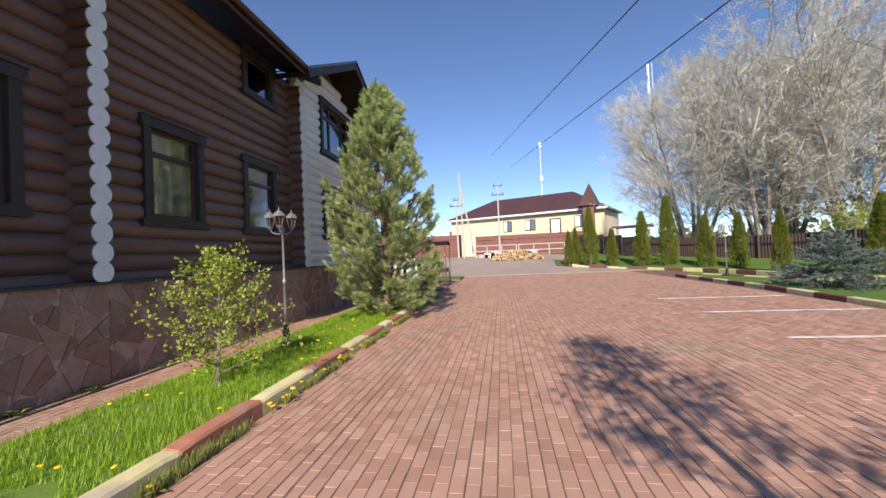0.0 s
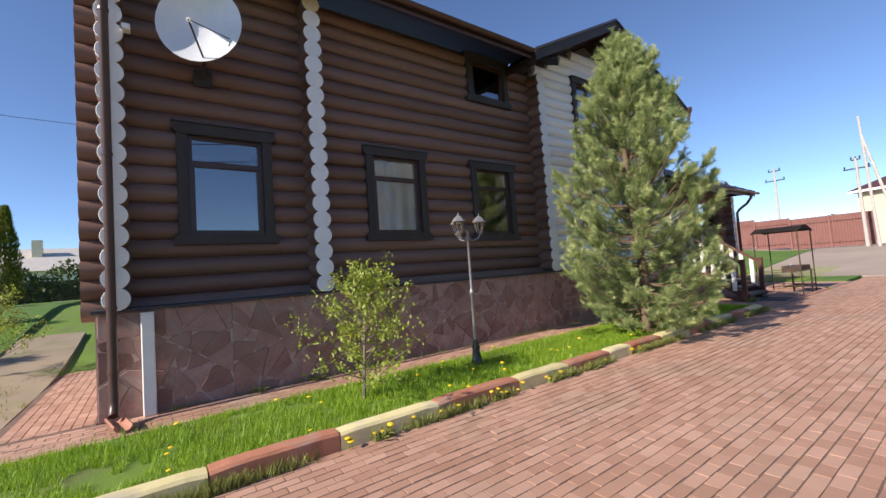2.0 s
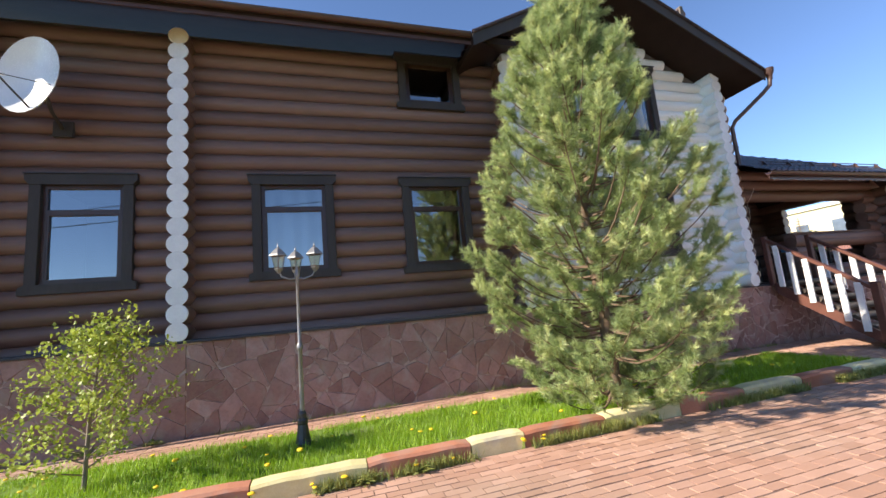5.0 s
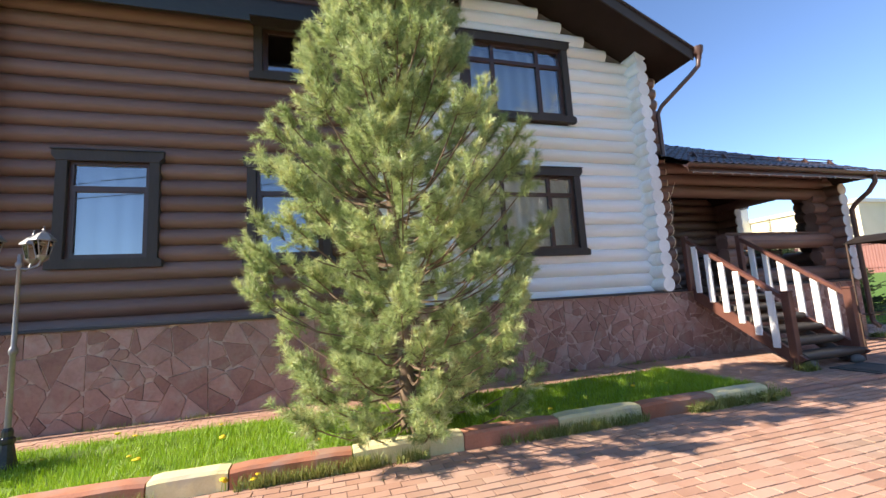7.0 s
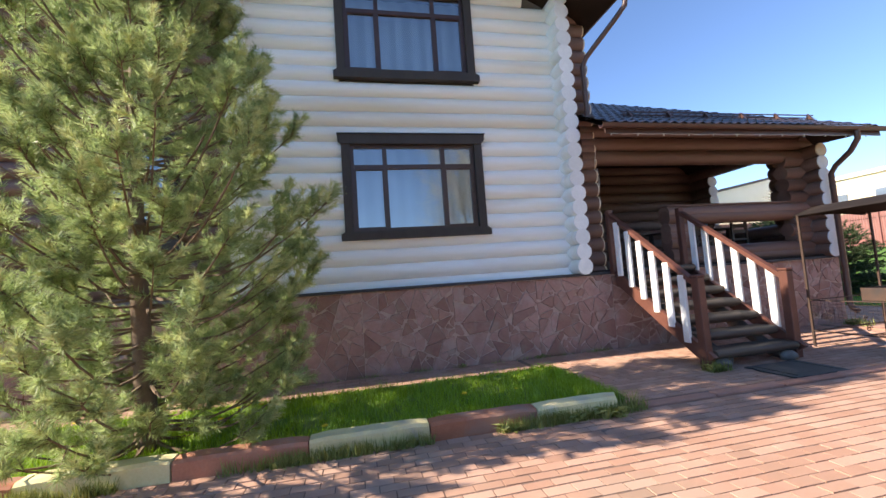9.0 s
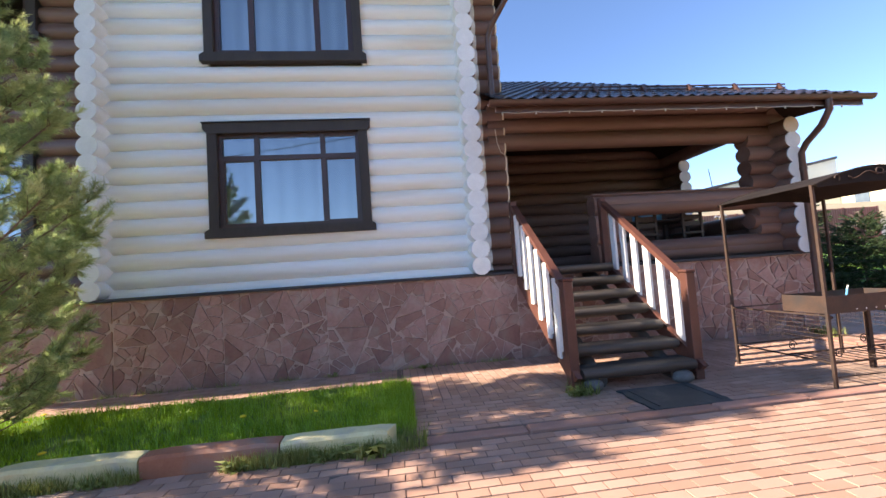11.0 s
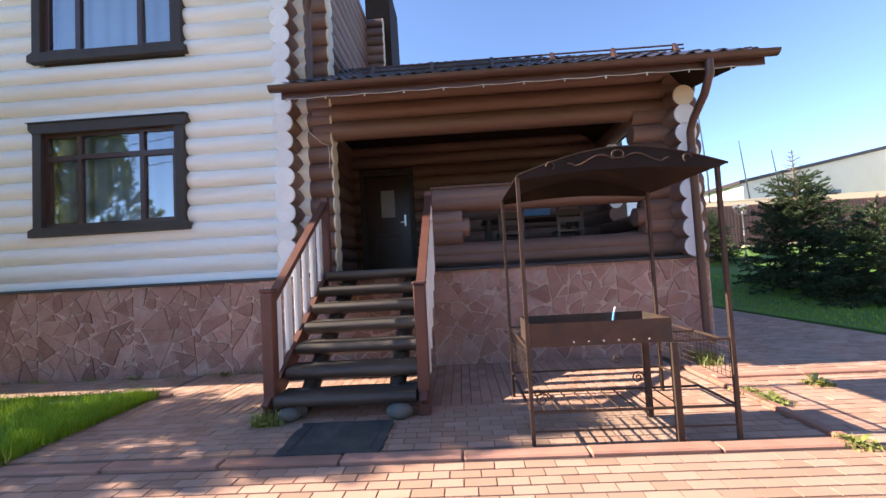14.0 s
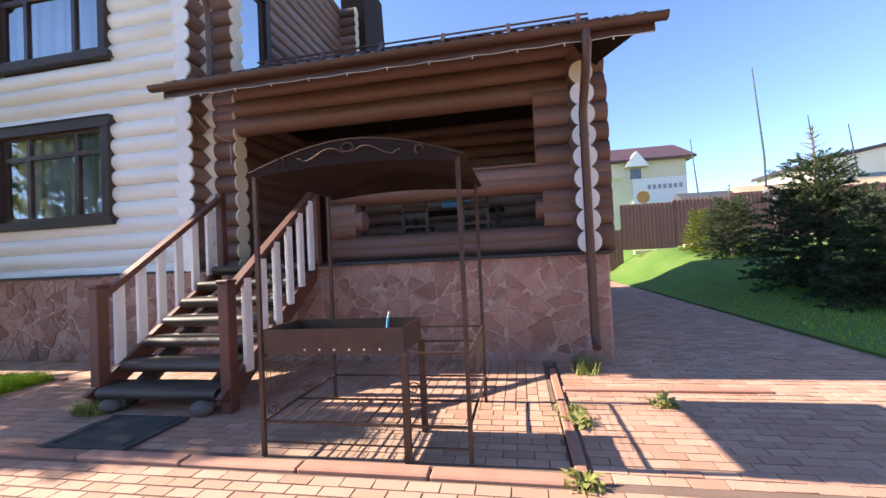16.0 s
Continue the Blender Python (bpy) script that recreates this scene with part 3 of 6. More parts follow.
window("window_5", *OPEN["v1"], (0.265, 0.735), 0.74)
window("window_6", *OPEN["v2"], (0.265, 0.735), 0.74)

# ---- kerb of the lawn strip ----
joints = [-8.6, -7.57, -6.54, -5.51, -4.48, -3.45, -2.42, -1.39, -0.36, 0.66, 1.67, 2.69, 3.71, 4.80, 5.98, 6.95, 7.94, 8.52, 9.50, 10.53, 11.55, 12.57, 13.59, 14.50]
red = False
kerb = thing("kerb", "concrete kerb painted in red and yellow blocks", "kerb", kind="structure")
for i, (a, b) in enumerate(zip(joints, joints[1:])):
    o = noise.noise((a, 2.2, 5)) * 0.012
    last = i == len(joints) - 2
    mb = Mesher()
    rows = []
    for k in range(8):
        y = a + 0.006 + (b - a - 0.012) * k / 7
        cut = 0.07 if last and k == 7 else 0
        e = [noise.noise((y * 6, q * 3.3, 2)) * 0.007 for q in range(5)]
        drop = 0.012 if k in (0, 7) else 0
        rows.append([(-2.56, y, -0.1), (-2.39, y - cut, -0.1), (-2.39 + e[0], y - cut, 0.135 + o + e[1] - drop), (-2.41 + e[2], y - cut, 0.16 + o + e[1] - drop), (-2.54, y, 0.165 + o + e[3] - drop), (-2.56, y, 0.145 + o + e[4])])
    mb.loft(rows, True)
    part("kerb_stone", mb, KERB_RED if red else KERB_YELLOW, kerb)
    red = not red

# ---- lawn strip and wall path ----
solid("lawn_strip", sheet(-4.20, -9, -2.56, 14.55, 14, 90, 0.072, 0.010), SOIL, "bright green spring lawn strip beside the kerb", "grass", "structure", smooth=True)


# ---- flagstones of the plinth ----
def clip(poly, px, py, nx, ny):
    out = []
    for i in range(len(poly)):
        a, b = poly[i], poly[(i + 1) % len(poly)]
        da, db = (a[0] - px) * nx + (a[1] - py) * ny, (b[0] - px) * nx + (b[1] - py) * ny
        if da <= 0:
            out.append(a)
        if da * db < 0:
            t = da / (da - db)
            out.append((a[0] + (b[0] - a[0]) * t, a[1] + (b[1] - a[1]) * t))
    return out


def shards(poly, target, rng, out):
    """Breaks a convex outline by random cuts across its longer way, as laid crazy paving."""
    area = abs(sum(a[0] * b[1] - b[0] * a[1] for a, b in zip(poly, poly[1:] + poly[:1]))) / 2
    if area < target * rng.choice((0.45, 0.9, 1.3, 2.1)):
        out.append(poly)
        return
    cy, cz = sum(p[0] for p in poly) / len(poly), sum(p[1] for p in poly) / len(poly)
    p, q = max(itertools.combinations(poly, 2), key=lambda e: math.hypot(e[0][0] - e[1][0], e[0][1] - e[1][1]))
    a = math.atan2(q[1] - p[1], q[0] - p[0]) + rng.uniform(-0.38, 0.38)
    s = math.sqrt(area) * 0.13
    py, pz, ny, nz = cy + rng.uniform(-s, s), cz + rng.uniform(-s, s), math.cos(a), math.sin(a)
    for sg in (1, -1):
        half = clip(poly, py, pz, ny * sg, nz * sg)
        if len(half) > 2:
            shards(half, target, rng, out)


def flagstones(y0, y1, z0, z1, size, parent, rng, gap=0.007, x=-5.235, thick=0.010):
    cells = []
    n = max(1, round((y1 - y0) / 1.5))
    for i in range(n):
        a, b = y0 + (y1 - y0) * i / n, y0 + (y1 - y0) * (i + 1) / n
        shards([(a, z0), (b, z0), (b, z1), (a, z1)], size * size, rng, cells)
    for poly in cells:
        cy, cz = sum(p[0] for p in poly) / len(poly), sum(p[1] for p in poly) / len(poly)
        inset = poly
        for a, b in zip(poly, poly[1:] + poly[:1]):
            ln = math.hypot(b[0] - a[0], b[1] - a[1])
            if ln > 1e-5:
                ny, nz = (b[1] - a[1]) / ln, -(b[0] - a[0]) / ln
                if (cy - a[0]) * ny + (cz - a[1]) * nz > 0:
                    ny, nz = -ny, -nz
                g = gap * rng.uniform(0.3, 1.3)
                inset = clip(inset, a[0] - ny * g, a[1] - nz * g, ny, nz)
        # broken corners
        for p in poly:
            d = math.hypot(p[0] - cy, p[1] - cz)
            if rng.random() < 0.6 and len(inset) > 2:
                ny, nz = (p[0] - cy) / d, (p[1] - cz) / d
                q = d - rng.uniform(0.012, 0.05)
                inset = clip(inset, cy + ny * q, cz + nz * q, ny, nz)
        if len(inset) < 3:
            continue
        ring = []
        for a, b in zip(inset, inset[1:] + inset[:1]):
            ring.append(a)
            if math.hypot(b[0] - a[0], b[1] - a[1]) > 0.10:
                t, k = rng.uniform(0.3, 0.7), rng.uniform(0.0, 0.03)
                my, mz = a[0] + (b[0] - a[0]) * t, a[1] + (b[1] - a[1]) * t
                ring.append((my + k * (cy - my), mz + k * (cz - mz)))
        h = thick + rng.uniform(-0.004, 0.009)
        tilt, lean = rng.uniform(-0.025, 0.025), rng.uniform(-0.02, 0.02)
        rise = lambda p: tilt * (p[0] - cy) + lean * (p[1] - cz)
        rows = [[(x - 0.004, p[0], p[1]) for p in ring],
                [(x + h - 0.004 + rise(p), p[0], p[1]) for p in ring],
                [(x + h + rise(p), cy + (p[0] - cy) * 0.965, cz + (p[1] - cz) * 0.965) for p in ring]]
        part("stone", Mesher().loft(rows, True), STONE, parent)


rng = random.Random(5)
flagstones(1.83, 10.6, -0.02, 1.295, 0.31, plinth, rng, 0.004)
flagstones(10.61, 17.88, -0.02, 1.295, 0.21, plinth, rng, 0.007)
flagstones(17.89, 21.67, -0.02, 1.295, 0.22, plinth, rng, 0.010)

# ---- north upper window and porch door ----
nw = thing("window_7", "tall dark framed upper window in the brown side wall", "window", kind="structure", at=(-6.5, 16.1, 4.7))
for a, b, c, d in ((-7.10, 4.62, -6.96, 6.55), (-6.08, 4.62, -5.94, 6.55)):
    part("casing", Mesher().box(a, 15.9, b, c, 16.07, d, 0.006), TRIM, nw)
part("casing", Mesher().box(-6.96, 15.9, 4.62, -6.08, 16.07, 4.78, 0.006), TRIM, nw)
part("casing", Mesher().box(-6.96, 15.9, 6.41, -6.08, 16.07, 6.55, 0.006), TRIM, nw)
part("window_frame", Mesher().box(-6.95, 15.93, 4.79, -6.89, 16.0, 6.40).box(-6.15, 15.93, 4.79, -6.09, 16.0, 6.40).box(-6.89, 15.93, 4.79, -6.15, 16.0, 4.85).box(-6.89, 15.93, 6.34, -6.15, 16.0, 6.40), FRAME, nw)
part("pane", Mesher().add([(-6.89, 15.975, 4.85), (-6.15, 15.975, 4.85), (-6.15, 15.975, 6.34), (-6.89, 15.975, 6.34)], [(0, 1, 2, 3)]), GLASS, nw)

door = thing("door_1", "dark brown porch door with a glazed panel and steel handle", "door", kind="structure", at=(-8.4, 16.75, 1.4))
part("door_frame", Mesher().box(-8.55, 16.16, 1.38, -8.30, 16.26, 3.54).box(-8.55, 17.24, 1.38, -8.30, 17.34, 3.54).box(-8.55, 16.26, 3.44, -8.30, 17.24, 3.54), TRIM, door)
part("leaf", Mesher().box(-8.45, 16.27, 1.40, -8.40, 17.23, 1.55).box(-8.45, 16.27, 1.55, -8.40, 16.45, 3.43).box(-8.45, 17.05, 1.55, -8.40, 17.23, 3.43).box(-8.45, 16.45, 3.25, -8.40, 17.05, 3.43).box(-8.45, 16.45, 2.15, -8.40, 17.05, 2.35).box(-8.44, 16.45, 1.55, -8.415, 17.05, 2.15).box(-8.44, 16.45, 2.35, -8.40, 17.05, 3.25), FRAME, door)
part("leaf_panel", Mesher().box(-8.43, 16.55, 1.65, -8.405, 16.95, 2.05, 0.01), FRAME, door)
part("pane", Mesher().box(-8.398, 16.60, 2.52, -8.39, 16.90, 3.12), material("frosted_door_glass", (0.30, 0.31, 0.31), (0.42, 0.43, 0.43), 3, 0.15, 0.1, 30), door)
STEEL = material("brushed_steel", (0.55, 0.55, 0.55), (0.68, 0.68, 0.68), 20, 0.3, 0.05, 90, metal=1.0)
part("door_handle", Mesher().tube([(-8.40, 17.12, 2.40), (-8.36, 17.12, 2.40), (-8.36, 17.02, 2.40)], 0.011, 8).box(-8.40, 17.10, 2.32, -8.392, 17.14, 2.56), STEEL, door)

# ---- downpipes ----
def downpipe(label, pts, r=0.048, brackets=()):
    d = thing("downpipe", label, "downpipe", at=pts[-1])
    part("pipe", Mesher().tube(pts, r, 14), GUTTER, d, smooth=True)
    for z in brackets:
        x, y = min(pts, key=lambda p: abs(p[2] - z))[:2]
        part("bracket", Mesher().tube([(x, y, z), (x, y, z + 0.035)], r + 0.008, 14), GUTTER, d)
    return d


downpipe("brown metal downpipe at the corner of the log wall", [(-4.72, 1.99, 6.2), (-4.82, 1.99, 5.95), (-4.99, 1.99, 5.75), (-4.99, 1.99, 0.30), (-4.97, 1.99, 0.22), (-4.88, 1.99, 0.14)], 0.05, (0.6, 1.35, 3.2, 5.0))
downpipe("brown metal downpipe beside the porch logs", [(-4.46, 21.42, 3.70), (-4.46, 21.42, 3.52), (-4.60, 21.42, 3.32), (-4.88, 21.43, 3.12), (-4.98, 21.43, 2.98), (-4.98, 21.43, 0.40), (-4.96, 21.43, 0.32), (-4.85, 21.42, 0.24)], 0.05, (1.2, 2.7))
dp = downpipe("brown metal downpipe running back from the gable gutter", [(-4.48, 16.74, 6.02), (-4.50, 16.72, 5.85), (-4.62, 16.62, 5.70), (-5.12, 16.30, 5.25), (-5.20, 16.26, 5.10), (-5.20, 16.26, 4.2), (-5.21, 16.26, 4.12)], 0.045, (4.6,))
part("funnel", Mesher().lathe(-4.48, 16.74, [(0.05, 5.98), (0.06, 6.06), (0.10, 6.14), (0.11, 6.24), (0.10, 6.24)], 14), GUTTER, dp, smooth=True)
wp = solid("white_pipe_cover", Mesher().box(-5.21, 2.26, 0.0, -5.10, 2.40, 1.26, 0.012), WHITE_PAINT, "white square service duct standing against the plinth", "duct")
part("rim", Mesher().box(-5.215, 2.255, 1.261, -5.095, 2.405, 1.275), WHITE_PAINT, wp)

CLAY = material("terracotta_drain", (0.36, 0.16, 0.10), (0.46, 0.22, 0.15), 6, 0.8, 0.5, 50)
mb = Mesher()
mb.loft([[(-4.98 + u, 1.99 + 0.09 * math.cos(a) + u * 0.25, 0.035 + 0.075 - 0.075 * math.sin(a) - u * 0.05) for a in [math.pi * k / 8 for k in range(9)]] + [(-4.98 + u, 1.99 + 0.075 * math.cos(a) + u * 0.25, 0.035 + 0.080 - 0.062 * math.sin(a) - u * 0.05) for a in [math.pi - math.pi * k / 8 for k in range(9)]] for u in (0.0, 0.2, 0.42)], True)
solid("drain_tile", mb, CLAY, "broken terracotta drain tile under the downpipe outlet", "drain")

# ---- satellite dish ----
DISH = material("dish_enamel", (0.62, 0.66, 0.70), (0.72, 0.75, 0.78), 4, 0.25, 0.05, 60)
dish = thing("satellite_dish", "large pale grey satellite dish bolted to the log wall", "antenna", at=(-5.3, 2.95, 4.6))
mb = Mesher()
R = 0.535
rows = []
for k in range(9):
    r = R * k / 8 + 0.001
    rows.append([(0.16 * (r / R) ** 2, r * math.cos(2 * math.pi * j / 28), r * math.sin(2 * math.pi * j / 28)) for j in range(28)])
for k in (8, 4, 0):
    r = R * k / 8 + 0.001
    rows.append([(0.16 * (r / R) ** 2 - 0.012, r * math.cos(2 * math.pi * j / 28), r * math.sin(2 * math.pi * j / 28)) for j in range(28)])
mb.loft(rows, True)
turn = pose(-4.93, 3.06, 5.06, 0, 1, -27)
mb.v = [tuple(turn @ Vector(p)) for p in mb.v]
part("reflector", mb, DISH, dish, smooth=True)
lnb = turn @ Vector((0.48, 0, -0.16))
part("arm", Mesher().tube([tuple(turn @ Vector((0.10, 0.02, -0.48))), tuple(lnb)], 0.012, 8), TRIM, dish)
part("stay", Mesher().tube([tuple(turn @ Vector((0.12, 0.36, -0.2))), tuple(lnb)], 0.006, 6), TRIM, dish)
part("receiver", Mesher().tube([tuple(lnb), tuple(lnb + (turn.to_3x3() @ Vector((-0.09, 0, 0.03))))], [0.03, 0.022], 10), WHITE_PAINT, dish)
part("bracket", Mesher().tube([(-4.97, 3.07, 5.02), (-5.20, 3.08, 4.72), (-5.46, 3.08, 4.60)], 0.025, 8).box(-5.53, 2.96, 4.48, -5.46, 3.20, 4.72), TRIM, dish)
cam_box = thing("security_camera", "small white security camera under the eave", "camera", at=(-5.1, 2.18, 4.7))
part("housing", Mesher().box(-5.12, 2.16, 4.84, -4.98, 2.25, 4.92, 0.012), WHITE_PAINT, cam_box)
part("mount", Mesher().tube([(-5.22, 2.14, 4.98), (-5.10, 2.19, 4.93)], 0.014, 8), WHITE_PAINT, cam_box)

# ---- porch steps and railings ----
OLDWOOD = material("worn_dark_log_tread", (0.032, 0.026, 0.022), (0.064, 0.052, 0.044), 4, 0.55, 0.7, 40, (1, 0.15, 1), c3=(0.11, 0.088, 0.07), patch=3, vary=0.15, depth=0.008)
steps = thing("porch_steps", "worn dark half-log steps on log bearers", "stairs", at=(-4.3, 17.15, 0))
for i in range(7):
    x, z = -3.40 - i * 0.262, 0.235 + i * 0.19
    prof = [(-0.17, -0.012), (-0.165, 0.0), (0.12, 0.0), (0.155, -0.02), (0.165, -0.055), (0.14, -0.095), (0.06, -0.13), (-0.08, -0.13), (-0.165, -0.07)]
    rows = []
    for j in range(8):
        y = 16.50 + (17.82 - 16.50) * j / 7
        w = 1 + noise.noise((y * 2, i * 3.7, 0)) * 0.06
        rows.append([(x + p[0] * w, y, z + p[1] * w + noise.noise((y, i * 2.0, 4)) * 0.006) for p in prof])
    part("tread", Mesher().loft(rows, True), OLDWOOD, steps, smooth=True)
for y in (16.72, 17.60):
    part("bearer", Mesher().tube([(-3.30, y, 0.09), (-3.42, y, 0.10), (-5.2, y, 1.24)], [0.07, 0.085, 0.10], 10), OLDWOOD, steps, smooth=True)
    for i in range(6):
        x, z = -3.58 - i * 0.262, 0.30 + i * 0.19
        part("block", Mesher().tube([(x + 0.10, y, z - 0.16), (x + 0.16, y, z - 0.10)], [0.075, 0.07], 9), OLDWOOD, steps)
STONE_GREY = material("grey_boulder", (0.10, 0.095, 0.09), (0.18, 0.172, 0.16), 6, 0.85, 0.7, 40)
for x, y, r in ((-3.30, 16.62, 0.10), (-3.29, 17.66, 0.11)):
    mb = Mesher()
    rows = []
    for k in range(7):
        a = math.pi * k / 6
        rr = r * max(math.sin(a), 0.02)
        rows.append([(x + rr * math.cos(t) * (1 + noise.noise((x + k, t, y)) * 0.25), y + rr * math.sin(t) * 1.15, 0.06 - r * 0.7 * math.cos(a)) for t in [2 * math.pi * j / 9 for j in range(9)]])
    mb.loft(rows, True)
    solid("boulder", mb, STONE_GREY, "rounded grey stone wedged under the lowest step", "stone", smooth=True)


def railing(y, inner):
    r = thing("stair_railing", "red-brown stair rail with slanting white balusters", "railing", "railings of the porch steps", at=(-3.36, y, 0))
    part("post", Mesher().box(-3.42, y - 0.055, 0.0, -3.30, y + 0.055, 1.20, 0.008), RAIL_WOOD, r)
    part("post_cap", Mesher().box(-3.43, y - 0.065, 1.201, -3.29, y + 0.065, 1.235, 0.01), RAIL_WOOD, r)
    part("post", Mesher().box(-5.17, y - 0.05, 1.3, -5.07, y + 0.05, 2.42, 0.008), RAIL_WOOD, r)
    rise = 1.16 / 1.62
    rail = [(-3.42, y - 0.045, 1.10), (-5.08, y - 0.045, 1.10 + 1.66 * rise), (-5.08, y - 0.045, 1.10 + 1.66 * rise + 0.075), (-3.42, y - 0.045, 1.175)]
    part("handrail", Mesher().prism(rail, (0, 0.09, 0)), RAIL_WOOD, r)
    st = [(-3.36, y - 0.03, 0.06), (-3.20, y - 0.03, 0.17), (-5.05, y - 0.03, 1.36), (-5.05, y - 0.03, 1.12)]
    part("stringer", Mesher().prism(st, (0, 0.06, 0)), RAIL_WOOD, r)
    for i in range(6):
        x = -3.60 - i * 0.262
        top = 1.10 + (-3.42 - x) * rise + 0.01
        bot = 0.235 + max(0, (-3.42 - x)) * 0.72 - 0.05
        part("baluster", Mesher().box(x - 0.055, y - 0.022 - 0.03 * inner, bot, x + 0.055, y + 0.022 - 0.03 * inner, top, 0.006), WHITE_PAINT, r)
    return r


railing(16.43, 1)
railing(17.89, -1)
RUBBER = material("black_rubber_mat", (0.030, 0.036, 0.036), (0.055, 0.062, 0.062), 8, 0.7, 0.5, 120, c3=(0.09, 0.085, 0.08), patch=3)
mat_thing = thing("doormat", "dusty black rubber doormat lying on the pavers", "mat", at=(-2.87, 17.2, 0))
mb = Mesher()
ring = []
for i in range(60):
    a = i / 60 * 4
    s, f = int(a), a - int(a)
    x, y = [(-3.18 + 0.64 * f, 16.82), (-2.54, 16.82 + 0.80 * f), (-2.54 - 0.64 * f, 17.62), (-3.18, 17.62 - 0.80 * f)][s]
    ring.append((x + noise.noise((x * 9, y * 9, 0)) * 0.02, y + noise.noise((x * 9, y * 9, 5)) * 0.03))
mb.loft([[(x, y, 0.003) for x, y in ring], [(x, y, 0.020 + noise.noise((x * 4, y * 4, 0)) * 0.006) for x, y in ring]], True)
part("sheet", mb, RUBBER, mat_thing)
for y in (16.9, 17.53):
    part("rib", Mesher().box(-3.12, y, 0.0221, -2.60, y + 0.015, 0.0275), RUBBER, mat_thing)

# ---- barbecue stand ----
RUST = material("rusty_dark_steel", (0.045, 0.029, 0.023), (0.105, 0.062, 0.044), 7, 0.65, 0.5, 60, c3=(0.05, 0.042, 0.04), patch=4, metal=0.35)
CANOPY = material("dark_painted_sheet_metal", (0.014, 0.010, 0.009), (0.024, 0.018, 0.016), 4, 0.85, 0.2, 50, c3=(0.034, 0.023, 0.018), patch=2, metal=0.0)
CANOPY.node_tree.nodes["Principled BSDF"].inputs["Specular IOR Level"].default_value = 0.2
bbq = thing("barbecue_stand", "rusty steel barbecue stand with an arched canopy roof", "barbecue", at=(-3.1, 19.5, 0))
Y0, Y1, XF, XB, YM = 18.76, 20.24, -2.60, -3.74, 19.82
bar = lambda m, a, b, r=0.011: m.tube([a, b], r, 4)
for x, y, top in ((XF, Y0, 2.01), (XB, Y0, 2.01), (XF, Y1, 2.01), (XB, Y1, 2.01)):
    part("leg", Mesher().box(x - 0.014, y - 0.014, 0, x + 0.014, y + 0.014, top), RUST, bbq)
for x in (XF, -3.08):
    part("leg", Mesher().box(x - 0.022, YM - 0.022, 0, x + 0.022, YM + 0.022, 0.712), RUST, bbq)
mb = Mesher()
rows_top, rows_bot = [], []
for i in range(17):
    t = i / 16
    y = Y0 - 0.01 + (Y1 - Y0 + 0.06) * t
    z = 2.01 + 0.17 * math.sin(math.pi * t)
    rows_top.append([(-2.55, y, z), (-3.80, y, z), (-3.80, y, z - 0.006), (-2.55, y, z - 0.006)])
mb.loft(rows_top, True)
part("canopy", mb, CANOPY, bbq, smooth=True)
for x in (-2.555, -3.795):
    mb = Mesher()
    top = [(x, Y0 - 0.01 + (Y1 - Y0 + 0.06) * i / 16, 2.005 + 0.17 * math.sin(math.pi * i / 16)) for i in range(17)]
    low = [(x, Y0 + 0.02 + (Y1 - Y0 - 0.04) * i / 16, 1.975 + 0.04 * math.sin(math.pi * i / 16)) for i in range(17)]
    mb.loft([[top[i], low[i], (x - 0.004, *low[i][1:]), (x - 0.004, *top[i][1:])] for i in range(17)], True)
    part("canopy_apron", mb, CANOPY, bbq)
    part("canopy_rim", Mesher().tube(top, 0.010, 6), CANOPY, bbq)
sc = Mesher()
for s in (-1, 1):
    pts = []
    for i in range(14):
        a = i / 13
        pts.append((-2.545, 19.5 + s * (0.03 + 0.34 * a), 2.085 + 0.035 * math.sin(a * 5.5) * (1 if i < 12 else 0.5)))
    sc.tube(pts, 0.006, 5)
    sc.tube([(-2.545, 19.5 + s * (0.045 * math.cos(k * 0.6) - 0.0), 2.120 + 0.03 * math.sin(k * 0.6)) for k in range(9)], 0.006, 5)
    sc.tube([(-2.545, 19.5 + s * (0.50 + 0.03 * math.cos(k * 0.6)), 2.06 + 0.03 * math.sin(k * 0.6)) for k in range(8)], 0.006, 5)
part("scroll_ornament", sc, RUST, bbq)
fr = Mesher()
for z in (0.24, 0.70):
    for a, b in (((XF, Y0), (XF, Y1)), ((XB, Y0), (XB, Y1)), ((XF, Y0), (XB, Y0)), ((XF, Y1), (XB, Y1))):
        if z < 0.5 or a[1] == b[1] or a[0] == XB:
            bar(fr, (*a, z), (*b, z))
bar(fr, (XF, YM, 0.72), (XF, Y1, 0.72))
bar(fr, (-3.08, Y0, 0.70), (-3.08, Y1, 0.70))
bar(fr, (-3.08, Y0, 0.24), (-3.08, Y1, 0.24))
for i in range(10):
    y = Y0 + 0.1 + i * 0.11
    bar(fr, (XF, y, 0.24), (-3.08, y, 0.24), 0.006)
bar(fr, (XF, Y0, 0.10), (XF, Y1, 0.10), 0.007)
part("shelf_frame", fr, RUST, bbq)
for y in (Y0, Y1):
    mesh_bm = Mesher()
    for i in range(1, 22):
        x = XF + (XB - XF) * i / 22
        mesh_bm.tube([(x, y, 0.42), (x, y, 0.70)], 0.0022, 3, False)
    for i in range(7):
        mesh_bm.tube([(XF, y, 0.42 + i * 0.046), (XB, y, 0.42 + i * 0.046)], 0.0022, 3, False)
    part("wire_mesh", mesh_bm, RUST, bbq)
